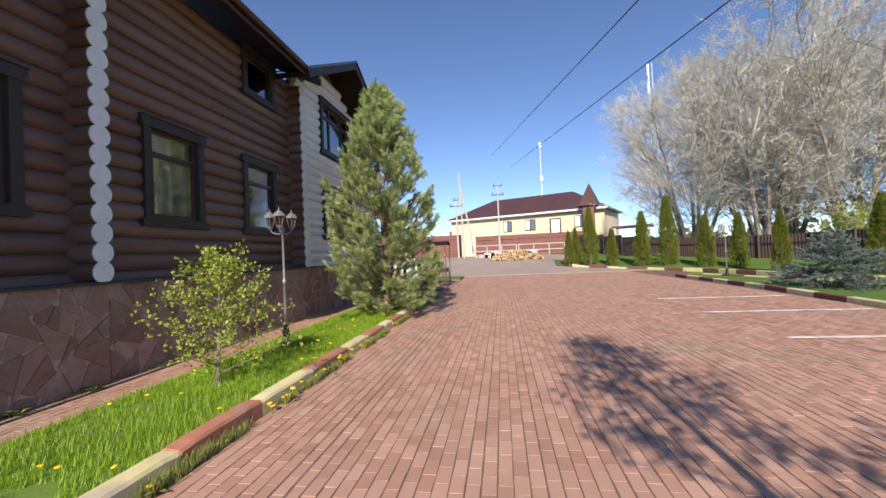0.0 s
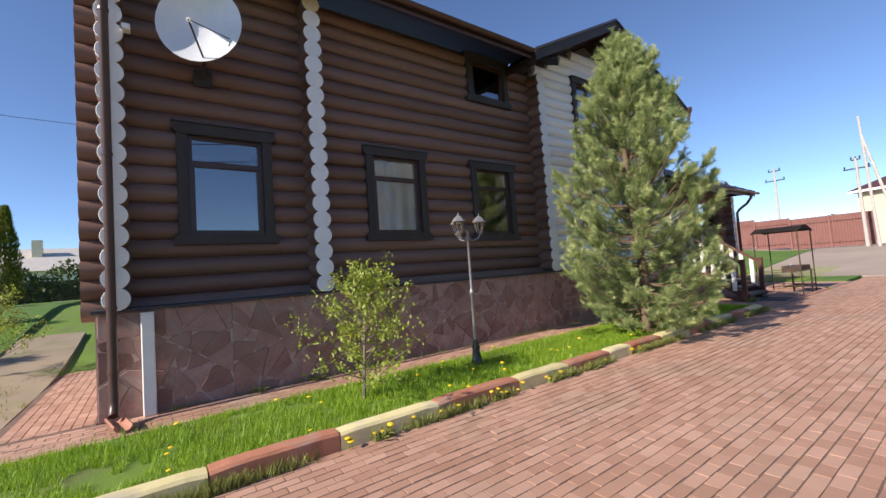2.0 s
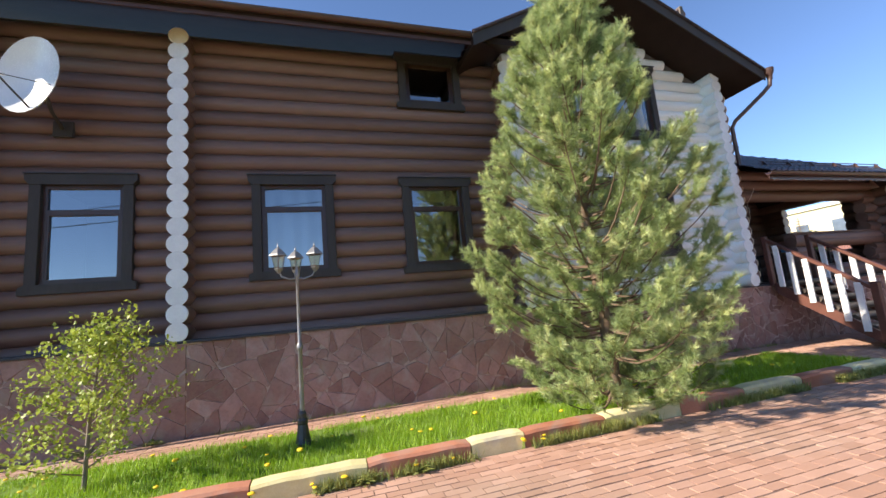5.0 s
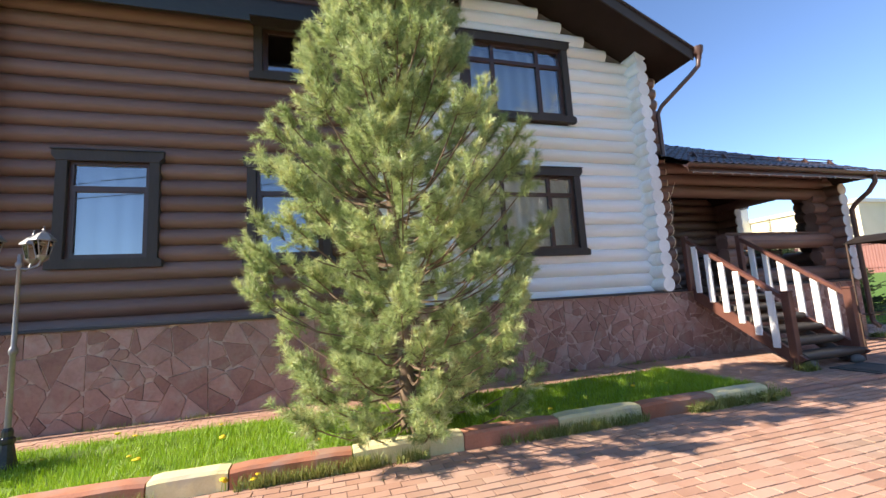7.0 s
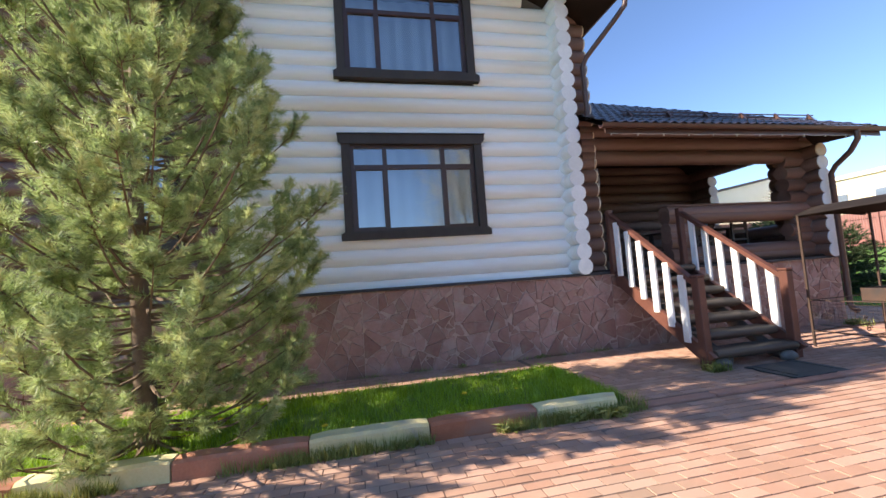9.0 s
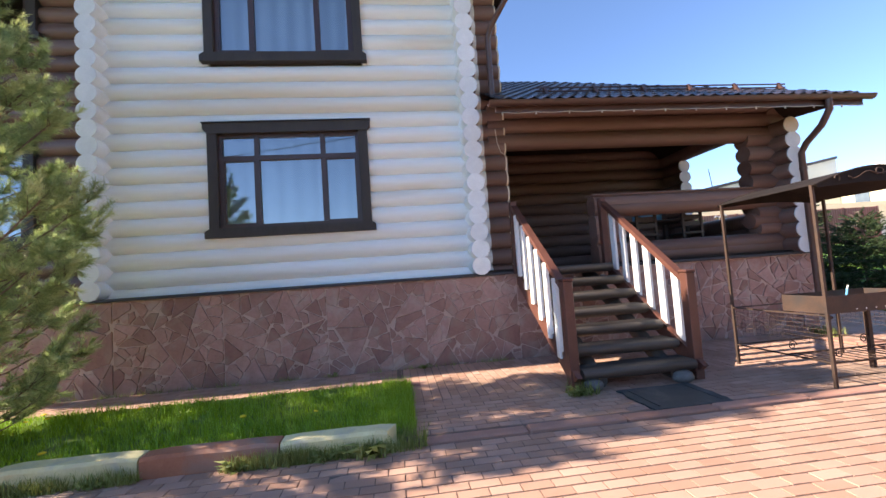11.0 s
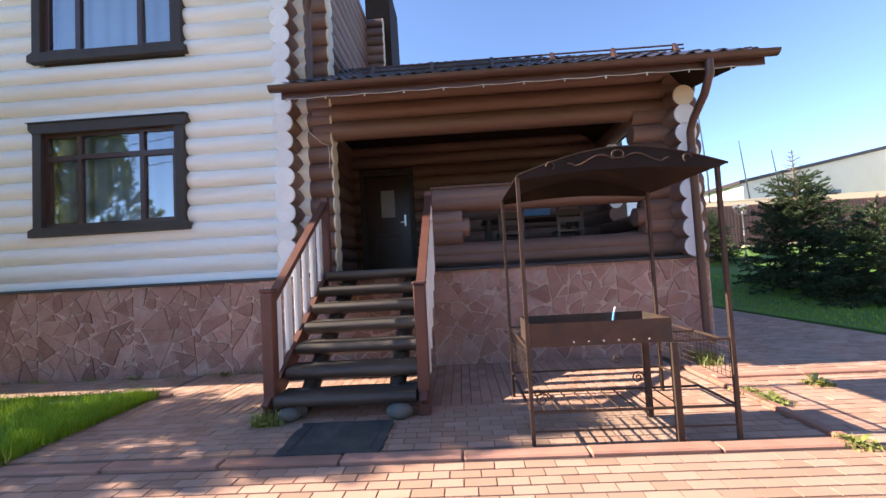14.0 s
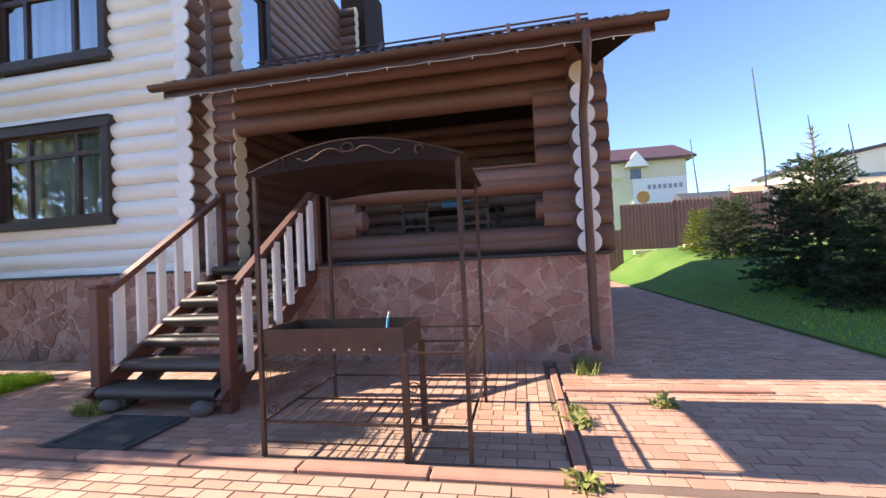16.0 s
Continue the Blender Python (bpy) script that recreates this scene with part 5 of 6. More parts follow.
def willow(h, seed):
    """Tall many-stemmed willow in bud: stems with side limbs all the way up, sprays of fine pale twigs."""
    rng = np.random.default_rng(seed)
    t = thing("willow_tree", "tall many-stemmed bare willow with pale spring buds", "tree", "willows behind the fence")
    wood, twigs, buds = Mesher(), [], []

    def strip(a, b, r):
        sd = unit(np.cross(b - a, rng.normal(size=3)))
        twigs.append([a - sd * r, a + sd * r, b])
        sd = unit(np.cross(b - a, sd))
        twigs.append([a - sd * r, a + sd * r, b])

    for s in range(7):
        az = 2 * math.pi * s / 7 + rng.uniform(-0.3, 0.3)
        lean = rng.uniform(0.15, 0.52)
        top = h * rng.uniform(0.72, 1.0) * (1 - 0.25 * lean)
        pts = []
        for i in range(9):
            f = i / 8
            r = 0.2 + lean * top * (f ** 0.8) * 0.8
            pts.append(np.array([r * math.cos(az) + rng.normal(0, 0.12) * f, r * math.sin(az) + rng.normal(0, 0.12) * f, top * f - 0.1]))
        wood.tube([tuple(p) for p in pts], [(0.15 * (1 - i / 8) ** 0.9 + 0.02) * h / 16 for i in range(9)], 6, False)
        for b in range(34):
            f = 0.16 + 0.84 * (b + rng.random()) / 34
            j = min(int(f * 8), 7)
            p = pts[j] + (pts[j + 1] - pts[j]) * (f * 8 - j)
            a2 = az + rng.normal(0, 1.2)
            ln = h * (0.09 + 0.27 * (1 - f) ** 0.6) * rng.uniform(0.7, 1.15)
            d = unit(np.array([math.cos(a2), math.sin(a2), rng.uniform(0.25, 1.15)]))
            q = [p, p + d * ln * 0.5 + rng.normal(0, 0.08, 3), p + d * ln + np.array([0, 0, 0.1 * ln])]
            wood.tube([tuple(k) for k in q], [0.030, 0.020, 0.010], 4, False)
            for c in range(13):
                g = rng.uniform(0.2, 1.0)
                m0 = q[0] + (q[1] - q[0]) * g * 2 if g < 0.5 else q[1] + (q[2] - q[1]) * (g * 2 - 1)
                d2 = unit(d + rng.normal(size=3) * 0.6)
                l2 = ln * rng.uniform(0.2, 0.42)
                m1 = m0 + d2 * l2
                strip(m0, m1, 0.016)
                for e in range(6):
                    o = m0 + (m1 - m0) * rng.uniform(0.25, 1.0)
                    d3 = unit(d2 + rng.normal(size=3) * 0.55)
                    tip = o + d3 * rng.uniform(0.4, 0.95)
                    strip(o, tip, 0.011)
                    buds.append(o + (tip - o) * rng.uniform(0.4, 1.0))
    part("trunk", wood, WILLOW_BARK, t)
    part("twig_work", tri_mesh("twigs", twigs, PALE_BARK), None, t)
    part("foliage", tri_mesh("foliage", leaves(np.array(buds), 0.075, rng), BUD_LEAF), None, t)
    return t


pine(-2.98, 10.12, 0.05, 5.95, 4)


def apple(name, label, x, y, z, h, spread, seed, per, leaf=0.042, low=0.10, r=0.022):
    rng = np.random.default_rng(seed)
    t = thing(name, label, "tree", at=(x, y, z))
    wood, spots = Mesher(), []
    wood.tube([(x, y, z - 0.05), (x + 0.02, y + 0.04, z + h * 0.45), (x - 0.01, y + 0.12, z + h)], [r, r * 0.7, r * 0.2], 6, False)
    for b in range(26):
        f = low + (0.96 - low) * b / 26
        az = b * 2.4 + rng.uniform(-0.3, 0.3)
        ln = spread * (1.05 - 0.75 * (f - low) / (1 - low)) * rng.uniform(0.65, 1.1)
        p = np.array([x + 0.01, y + 0.12 * f, z + h * f])
        d = unit(np.array([math.cos(az), math.sin(az), 0.35 + 0.5 * f]))
        q = p + d * ln + np.array([0, 0, 0.05])
        m_ = (p + q) / 2 - np.array([0, 0, 0.03])
        wood.tube([tuple(p), tuple(m_), tuple(q)], [0.009, 0.006, 0.003], 4, False)
        for k in range(per):
            s_ = rng.uniform(0.25, 1.05)
            c = p + (q - p) * s_ + rng.normal(0, leaf * 1.15, 3)
            for _ in range(4):
                spots.append(c + rng.normal(0, leaf * 0.6, 3))
    for k in range(60):
        spots.append(np.array([x, y + 0.12, z + h * rng.uniform(0.8, 1.02)]) + rng.normal(0, 0.035, 3))
    part("trunk", wood, BARK, t)
    part("foliage", tri_mesh("foliage", leaves(np.array(spots), leaf, rng, 0.5), FRESH_LEAF), None, t)
    return t


apple("young_apple_tree", "small apple tree with fresh green leaves on the lawn strip", -3.40, 4.40, 0.06, 1.50, 0.98, 12, 34, 0.046)
apple("young_apple_tree", "slender young tree with sparse fresh leaves in the garden", -10.3, -0.2, 0.1, 1.55, 1.0, 15, 20, 0.05, 0.16)
# the tree whose shadow lies across the yard
apple("yard_tree", "young leafing tree standing in the yard", 1.60, -3.3, 0.0, 6.7, 1.55, 21, 26, 0.085, 0.52, 0.075)
# spruces on the back lawn
spruce("spruce_tree", "dark green spruce on the shaded back lawn", -16.4, 28.2, terrain(-16.4, 28.2), 2.6, 1.15, 31, SPRUCE_LEAF, 0.25, "spruces on the lawn")
spruce("spruce_tree", "small yellowish spruce beside a darker one", -17.7, 27.7, terrain(-17.7, 27.7), 1.7, 0.7, 32, THUJA_LEAF, 0.05, "spruces on the lawn")
spruce("spruce_tree", "tall dark spruce with a bare leader shoot", -11.1, 27.6, terrain(-11.1, 27.6), 3.9, 1.55, 33, SPRUCE_LEAF, 0.22, "spruces on the lawn")
spruce("spruce_tree", "broad low dark spruce on the lawn", -9.0, 27.6, terrain(-9.0, 27.6), 2.3, 1.5, 34, SPRUCE_LEAF, 0.1, "spruces on the lawn")
spruce("blue_spruce", "low spreading blue spruce on the kerbed island", 9.6, 13.4, 0.08, 1.45, 1.5, 35, BLUE_LEAF, 0.0)
spruce("spruce_tree", "dense dark conifer in the garden", -24.9, -8.0, 1.2, 5.5, 2.9, 36, SPRUCE_LEAF, 0.0)
# out of view: added only to cast shadow stripes on the garden lawn
for i, (x, y, h, r) in enumerate(((-11.5, -6.9, 4.6, 1.9), (-16.2, -8.9, 5.6, 2.3), (-21.0, -11.5, 6.2, 2.5))):
    spruce("spruce_tree", "unseen spruce added to shade the garden lawn", x, y, terrain(x, y), h, r, 61 + i, SPRUCE_LEAF, 0.0, "spruces in the garden")
for i, (x, y, s) in enumerate(((5.04, 31.9, 0.85), (5.6, 32.3, 0.9), (6.5, 31.4, 1.25), (7.9, 30.9, 0.95), (9.45, 29.3, 1.2), (10.7, 28.3, 1.35), (12.0, 26.2, 1.12), (13.0, 24.6, 1.0), (12.9, 21.0, 0.85), (14.3, 17.6, 1.1), (15.0, 13.5, 1.1), (15.4, 9.5, 1.0))):
    if i == 0:
        th = thuja(3.0, 0.58, 41)
        th.location, th.scale = (x, y, terrain(x, y) + 0.05), (s, s, s)
    else:
        o = copy_thing(th, pose(x, y, terrain(x, y), 0, 0, i * 77))
        o.scale = (s, s, s * (0.95 + 0.1 * (i % 3)))
for x, y in ((-26.5, -3.2),):
    o = copy_thing(th, pose(x, y, terrain(x, y), 0, 0, 30))
    o.scale = (1.3, 1.3, 1.6)
# willows behind the fence
WILLOWS = ((14.6, 33.5, 0.90, 0), (17.4, 30.0, 1.02, 1), (21.6, 28.0, 1.06, 0), (26.5, 25.0, 1.0, 1), (22.5, 36.0, 1.1, 1))
grown = {}
for i, (x, y, s, kind_) in enumerate(WILLOWS):
    if kind_ not in grown:
        grown[kind_] = willow(17.5, 50 + kind_)
        grown[kind_].location, grown[kind_].scale = (x, y, terrain(x, y)), (s, s, s)
    else:
        o = copy_thing(grown[kind_], pose(x, y, terrain(x, y), 0, 0, 100 * i))
        o.scale = (s, s, s)
for i, (x, y, h) in enumerate(((24.0, 20.0, 6.0), (20.5, 25.5, 4.5), (27.0, 15.0, 6.5))):
    bare_tree("willow_bush", "low willow bush leafing yellow-green", x, y, 0, h, 70 + i, 6, 0.7, FRESH_LEAF, PALE_BARK, 0.8, 4, 0.16, category="bush")


def grass_tuft(n, x0, x1, y0, y1, hmin, hmax, rng, z=0.07, width=0.007, dense=None):
    x, y = rng.uniform(x0, x1, n), rng.uniform(y0, y1, n)
    if dense is not None:
        keep = np.array([dense(a, b) for a, b in zip(x, y)])
        x, y = x[keep], y[keep]
    n = len(x)
    base = np.stack([x, y, np.full(n, z)], 1)
    az = rng.uniform(0, 2 * math.pi, n)
    h = rng.uniform(hmin, hmax, n)
    side = np.stack([np.cos(az), np.sin(az), np.zeros(n)], 1) * width / 2
    bend = np.stack([-np.sin(az), np.cos(az), np.zeros(n)], 1) * (h * rng.uniform(0.1, 0.75, n))[:, None]
    tip = base + bend + np.stack([np.zeros(n), np.zeros(n), h], 1)
    return np.stack([base - side, base + side, tip], 1)


rng = np.random.default_rng(8)
clump = lambda a, b: noise.noise((a * 1.7, b * 1.7, 3)) + 0.75 * noise.noise((a * 5, b * 5, 9)) > -0.45
blades = [grass_tuft(72000, -4.18, -2.58, 0.2, 14.5, 0.03, 0.095, rng, dense=clump), grass_tuft(7000, -4.18, -2.58, -6, 0.2, 0.03, 0.09, rng, width=0.012),
          grass_tuft(9000, -4.18, -2.58, 0.2, 14.5, 0.08, 0.16, rng, dense=lambda a, b: noise.noise((a * 1.2, b * 1.2, 33)) > 0.12)]
blades.append(grass_tuft(5200, -4.22, -2.60, 14.36, 14.66, 0.05, 0.15, rng, 0.01, 0.009))
solid("grass", tri_mesh("grass", np.concatenate(blades), GRASS), None, "bright green spring grass on the lawn strip", "grass", "stuff")
weeds = []
for i in range(260):
    y = rng.uniform(1.2, 14.6) if i < 220 else rng.uniform(-5, 1.2)
    c = noise.noise((0, y * 0.9, 1))
    if c < -0.12:
        continue
    weeds.append(grass_tuft(int(60 + 60 * c), -2.40, -2.31, y - 0.11, y + 0.11, 0.03, 0.14, rng, 0.0, 0.011))
for x, y in ((-2.45, 14.62), (-2.38, 14.3), (-2.4, 13.6), (-3.28, 16.50), (-3.26, 16.42), (-4.9, 21.3), (-4.7, 21.25)):
    weeds.append(grass_tuft(120, x - 0.12, x + 0.12, y - 0.12, y + 0.12, 0.05, 0.17, rng, 0.0, 0.014))
for x, y in ((-3.75, 21.75), (-3.3, 21.0), (-3.6, 20.95), (-2.45, 20.9)):
    weeds.append(grass_tuft(90, x - 0.11, x + 0.11, y - 0.11, y + 0.11, 0.015, 0.055, rng, 0.0, 0.02))


def rosette(x, y, z, size, n):
    """Broad weed leaves arching out of one root, four triangles each."""
    az = rng.uniform(0, 2 * math.pi, n)
    ln = size * rng.uniform(0.6, 1.15, n)
    rise = rng.uniform(0.35, 1.0, n)
    out = np.stack([np.cos(az), np.sin(az), np.zeros(n)], 1)
    side = np.stack([-np.sin(az), np.cos(az), np.zeros(n)], 1) * (ln * 0.16)[:, None]
    up = np.array([0, 0, 1.0])
    root = np.array([x, y, z]) + rng.normal(0, 0.02, (n, 3)) * np.array([1, 1, 0])
    mid = root + out * (ln * 0.5)[:, None] + up * (ln * 0.5 * rise)[:, None]
    tip = root + out * ln[:, None] + up * (ln * 0.55 * rise)[:, None]
    return np.concatenate([np.stack([root, mid + side, mid - side], 1), np.stack([mid - side, mid + side, tip], 1)])


for x, y, size, n in ((-2.34, 14.30, 0.20, 26), (-2.33, 13.92, 0.16, 22), (-2.35, 13.30, 0.15, 18), (-2.34, 12.3, 0.13, 14), (-2.34, 11.4, 0.12, 14), (-2.33, 7.4, 0.13, 16), (-2.33, 6.9, 0.14, 18), (-2.34, 6.6, 0.12, 14),
                      (-2.33, 4.1, 0.13, 16), (-2.34, 2.4, 0.12, 14), (-3.24, 16.44, 0.17, 20), (-3.75, 21.75, 0.15, 26), (-3.3, 21.0, 0.14, 20), (-2.45, 20.9, 0.12, 16), (-4.9, 21.3, 0.20, 26), (-5.12, 14.9, 0.14, 16), (-5.13, 13.6, 0.12, 14), (-5.14, 4.4, 0.14, 16), (-5.14, 3.6, 0.15, 18)):
    weeds.append(rosette(x, y, 0.0, size, n))
for i in range(70):
    y = rng.uniform(2.6, 16.2)
    weeds.append(grass_tuft(18, -5.21, -5.12, y - 0.12, y + 0.12, 0.02, 0.09, rng, 0.0, 0.008))
for i in range(60):
    y = rng.uniform(1.8, 14.5)
    weeds.append(grass_tuft(14, -4.30, -4.16, y - 0.12, y + 0.12, 0.03, 0.10, rng, 0.03, 0.008))
for i in range(120):
    x, y = rng.uniform(-12, -4.7), rng.uniform(-0.6, 0.75)
    weeds.append(grass_tuft(16, x - 0.15, x + 0.15, y - 0.12, y + 0.12, 0.02, 0.10, rng, 0.0, 0.012))
solid("weeds", tri_mesh("weeds", np.concatenate(weeds), GRASS_DRY), None, "weeds growing along the kerb and in the joints", "weeds", "stuff")
# dandelions
flower = thing("dandelion", "yellow dandelion flower in the grass", "flower", "dandelions")
part("stem", Mesher().tube([(0, 0, -0.02), (0.004, 0.002, 0.10)], 0.003, 4, False), GRASS, flower)
part("bloom", Mesher().lathe(0.004, 0.002, [(0.004, 0.095), (0.020, 0.102), (0.024, 0.110), (0.014, 0.118)], 9), DANDELION, flower)
flower.location = (-2.75, 5.2, 0.07)
rr = random.Random(11)
for i in range(70):
    y = rr.choice((rr.uniform(0.8, 9.5), rr.uniform(0.8, 9.5), rr.uniform(4.9, 7.8), rr.uniform(-3, 14)))
    on_kerb = rr.random() < 0.45 and y < 9
    x = rr.uniform(-2.40, -2.33) if on_kerb else rr.uniform(-4.1, -2.65)
    s = rr.uniform(0.8, 1.4)
    o = copy_thing(flower, pose(x, y, 0.0 if on_kerb else 0.065, rr.uniform(-12, 12), rr.uniform(-12, 12), rr.uniform(0, 360)))
    o.scale = (s, s, s * rr.uniform(0.5, 1.1))

HEDGE = leaf_material("hedge_leaves", (0.05, 0.08, 0.02), (0.09, 0.13, 0.035), 0.7, 0.2, 0.3)
rng = np.random.default_rng(55)
c = np.stack([rng.uniform(-37.5, -36, 5000), rng.uniform(-16, 4, 5000), 1.2 + rng.uniform(0, 1, 5000) ** 0.7 * 2.4], 1)
c[:, 2] *= 1 + 0.12 * np.sin(c[:, 1] * 2.1)
solid("hedge", tri_mesh("hedge", leaves(c, 0.28, rng, 0.4), HEDGE), None, "dense green hedge at the far side of the garden", "hedge", "stuff")

# ---- lawns, islands and far surroundings ----
solid("lawn_back", sheet(-40, 24.55, -7.5, 44, 44, 28, 0.03), LAWN, "shaded mown lawn rising behind the house", "grass", "structure", smooth=True)
solid("lawn_side", sheet(-40, 8, -19.0, 24.55, 26, 18, 0.03), LAWN, "mown lawn behind the house beside the paved court", "grass", "structure", smooth=True)
solid("lawn_corner", sheet(-7.5, 24.55, -2.6, 27.3, 8, 5, 0.03), LAWN, "corner of mown lawn beside the yard", "grass", "structure", smooth=True)
solid("lawn_garden", sheet(-45, -16, -8.2, -0.45, 40, 24, 0.035, 0.05), LAWN, "sunlit garden lawn beside the house", "grass", "structure", smooth=True)
solid("bare_soil", sheet(-14, -0.5, -4.3, 0.86, 24, 6, 0.0, 0.02), EARTH, "dry sandy soil beside the garden path", "ground", "structure", smooth=True)
rng = np.random.default_rng(9)


def field_blades(n, x0, x1, y0, y1, h, width):
    tri = grass_tuft(n, x0, x1, y0, y1, h * 0.5, h, rng, 0.0, width)
    for k in range(n):
        tri[k, :, 2] += terrain(tri[k, 0, 0], tri[k, 0, 1]) + 0.03
    return tri


solid("grass", tri_mesh("grass", np.concatenate([field_blades(16000, -14, -4, 24.6, 32, 0.06, 0.014), field_blades(9000, -16, -8.3, -7, -0.5, 0.10, 0.018)]), GRASS), None, "mown grass of the lawns", "grass", "stuff")
ISLAND = [(8.25, 20.9), (8.3, 17.5), (8.25, 14.2), (7.9, 9.6), (7.7, 4.0), (7.6, -4.0), (11.0, -4.0), (11.2, 9.0), (11.0, 15.5), (9.3, 20.6)]
BED = [(4.2, 32.6), (7.3, 29.9), (9.3, 27.9), (11.3, 25.0), (12.1, 21.5), (12.5, 18.5), (13.4, 15.5), (13.9, 9.0), (13.9, -4.0), (40, -4.0), (40, 46.0), (5.0, 46.0)]
for name, outline, label in (("island", ISLAND, "grassy kerbed island in the yard"), ("planting_bed", BED, "grassy planting bed with thujas behind a kerb")):
    mb = Mesher()
    mb.prism([(a, b, terrain(a, b) - 0.10) for a, b in outline], (0, 0, 0.19))
    solid(name, mb, LAWN, label, "grass", "structure")
KERB_DARK = material("dark_red_painted_kerb", (0.14, 0.06, 0.045), (0.22, 0.09, 0.07), 5, 0.8, 0.5, 60, vary=0.1)
far_kerb = thing("yard_kerb", "low kerb in yellow and dark red blocks round the beds", "kerb", kind="structure")
for outline in (ISLAND[:6], [ISLAND[0], ISLAND[-1], ISLAND[-2]], BED[:9]):
    walkd, flip = 0.0, 0
    for (ax, ay), (bx, by) in zip(outline, outline[1:]):
        ln = math.hypot(bx - ax, by - ay)
        n = max(1, int(ln / 1.03))
        dx, dy = (bx - ax) / ln, (by - ay) / ln
        for i in range(n):
            p0, p1 = ln * i / n + 0.006, ln * (i + 1) / n - 0.006
            a = Vector((ax + dx * p0, ay + dy * p0, terrain(ax, ay) - 0.08))
            b = Vector((ax + dx * p1, ay + dy * p1, terrain(bx, by) - 0.08))
            nrm = Vector((-dy, dx, 0)) * 0.08
            rows = [[q - nrm, q + nrm, q + nrm + Vector((0, 0, 0.22)), q - nrm * 0.8 + Vector((0, 0, 0.22)), q - nrm + Vector((0, 0, 0.2))] for q in (a, b)]
            part("kerb_stone", Mesher().loft(rows, True), KERB_YELLOW if flip % 2 else KERB_DARK, far_kerb)
            flip += 1
LINE = material("white_road_paint", (0.66, 0.62, 0.58), (0.76, 0.73, 0.70), 5, 0.8, 0.2, 60, c3=(0.55, 0.42, 0.36), patch=2)
for y in (-1.1, 1.6, 4.3, 7.02, 9.74, 12.36):
    solid("parking_line", Mesher().box(4.35, y - 0.045, 0.004, 7.6, y + 0.045, 0.009), LINE, "worn white parking bay line on the pavers", "marking", "structure")
solid("lot_edge", Mesher().box(-8, 27.36, -0.05, 6, 27.46, 0.035, 0.01), ASPHALT, "low dark threshold between pavers and asphalt", "kerb", "structure")

FENCE = material("brown_fence_sheet", (0.20, 0.088, 0.074), (0.26, 0.12, 0.10), 1.5, 0.55, 0.1, 20)
FENCE_DARK = material("dark_wooden_fence", (0.050, 0.034, 0.030), (0.085, 0.058, 0.050), 2, 0.7, 0.3, 30)


def fence(name, label, pts, height, mat, bay=2.6, wave=0.17):
    f = thing(name, label, "fence", kind="structure")
    for (ax, ay), (bx, by) in zip(pts, pts[1:]):
        ln = math.hypot(bx - ax, by - ay)
        n = max(1, round(ln / bay))
        dx, dy = (bx - ax) / ln, (by - ay) / ln
        for i in range(n):
            x0, y0, x1, y1 = ax + dx * ln * i / n, ay + dy * ln * i / n, ax + dx * ln * (i + 1) / n, ay + dy * ln * (i + 1) / n
            z = terrain((x0 + x1) / 2, (y0 + y1) / 2)
            part("post", Mesher().box(x0 - 0.06, y0 - 0.06, z - 0.3, x0 + 0.06, y0 + 0.06, z + height + 0.04, 0.008), mat, f)
            mb = Mesher()
            m = int(ln / n / (wave / 2))
            for k in range(m + 1):
                s = ln / n * k / m
                o = 0.018 if k % 2 else -0.018
                for q in (0.0, 0.006):
                    mb.v += [(x0 + dx * s - dy * (o + q + 0.07), y0 + dy * s + dx * (o + q + 0.07), z + 0.06), (x0 + dx * s - dy * (o + q + 0.07), y0 + dy * s + dx * (o + q + 0.07), z + height)]
                if k:
                    a = 4 * k
                    mb.f += [(a - 4, a, a + 1, a - 3), (a - 2, a - 1, a + 3, a + 2)]
            part("panel", mb, mat, f)
            for zz in (0.45, height - 0.45):
                part("rail", Mesher().tube([(x0, y0, z + zz), (x1, y1, z + zz)], 0.03, 4), mat, f)


fence("fence_west", "brown corrugated metal garden fence", [(-22.0, 46), (-22.0, 8)], 2.35, FENCE)
fence("fence_garden", "dark garden fence behind the lawn", [(-40.0, 8), (-40.0, -20)], 1.6, FENCE_DARK, 4)
fence("fence_north", "brown corrugated metal fence along the lot", [(-22.0, 47), (-4.5, 46.5)], 2.6, FENCE)
fence("fence_lot", "brown metal fence in front of the beige house", [(-3.0, 49), (9.0, 47)], 2.4, FENCE)
fence("fence_yard", "dark brown fence behind the thujas", [(7.5, 44), (10.0, 36.0), (16.5, 24.5), (18.0, 10.0), (18.0, -4.0)], 1.9, FENCE_DARK)

BEIGE = material("cream_render", (0.70, 0.62, 0.42), (0.78, 0.70, 0.50), 0.6, 0.85, 0.2, 20)
PALE = material("pale_render", (0.72, 0.69, 0.60), (0.80, 0.77, 0.69), 0.6, 0.85, 0.2, 20)
DARKGLASS = material("dark_window_pane", (0.10, 0.13, 0.17), (0.16, 0.20, 0.25), 2, 0.1, 0.0, 20)
m = pose(-7.4, 61.6, 1.1, 0, 0, math.degrees(math.atan2(-9.1, 20.1)))


def moved(mb, mm):
    mb.v = [tuple(mm @ Vector(p)) for p in mb.v]
    return mb


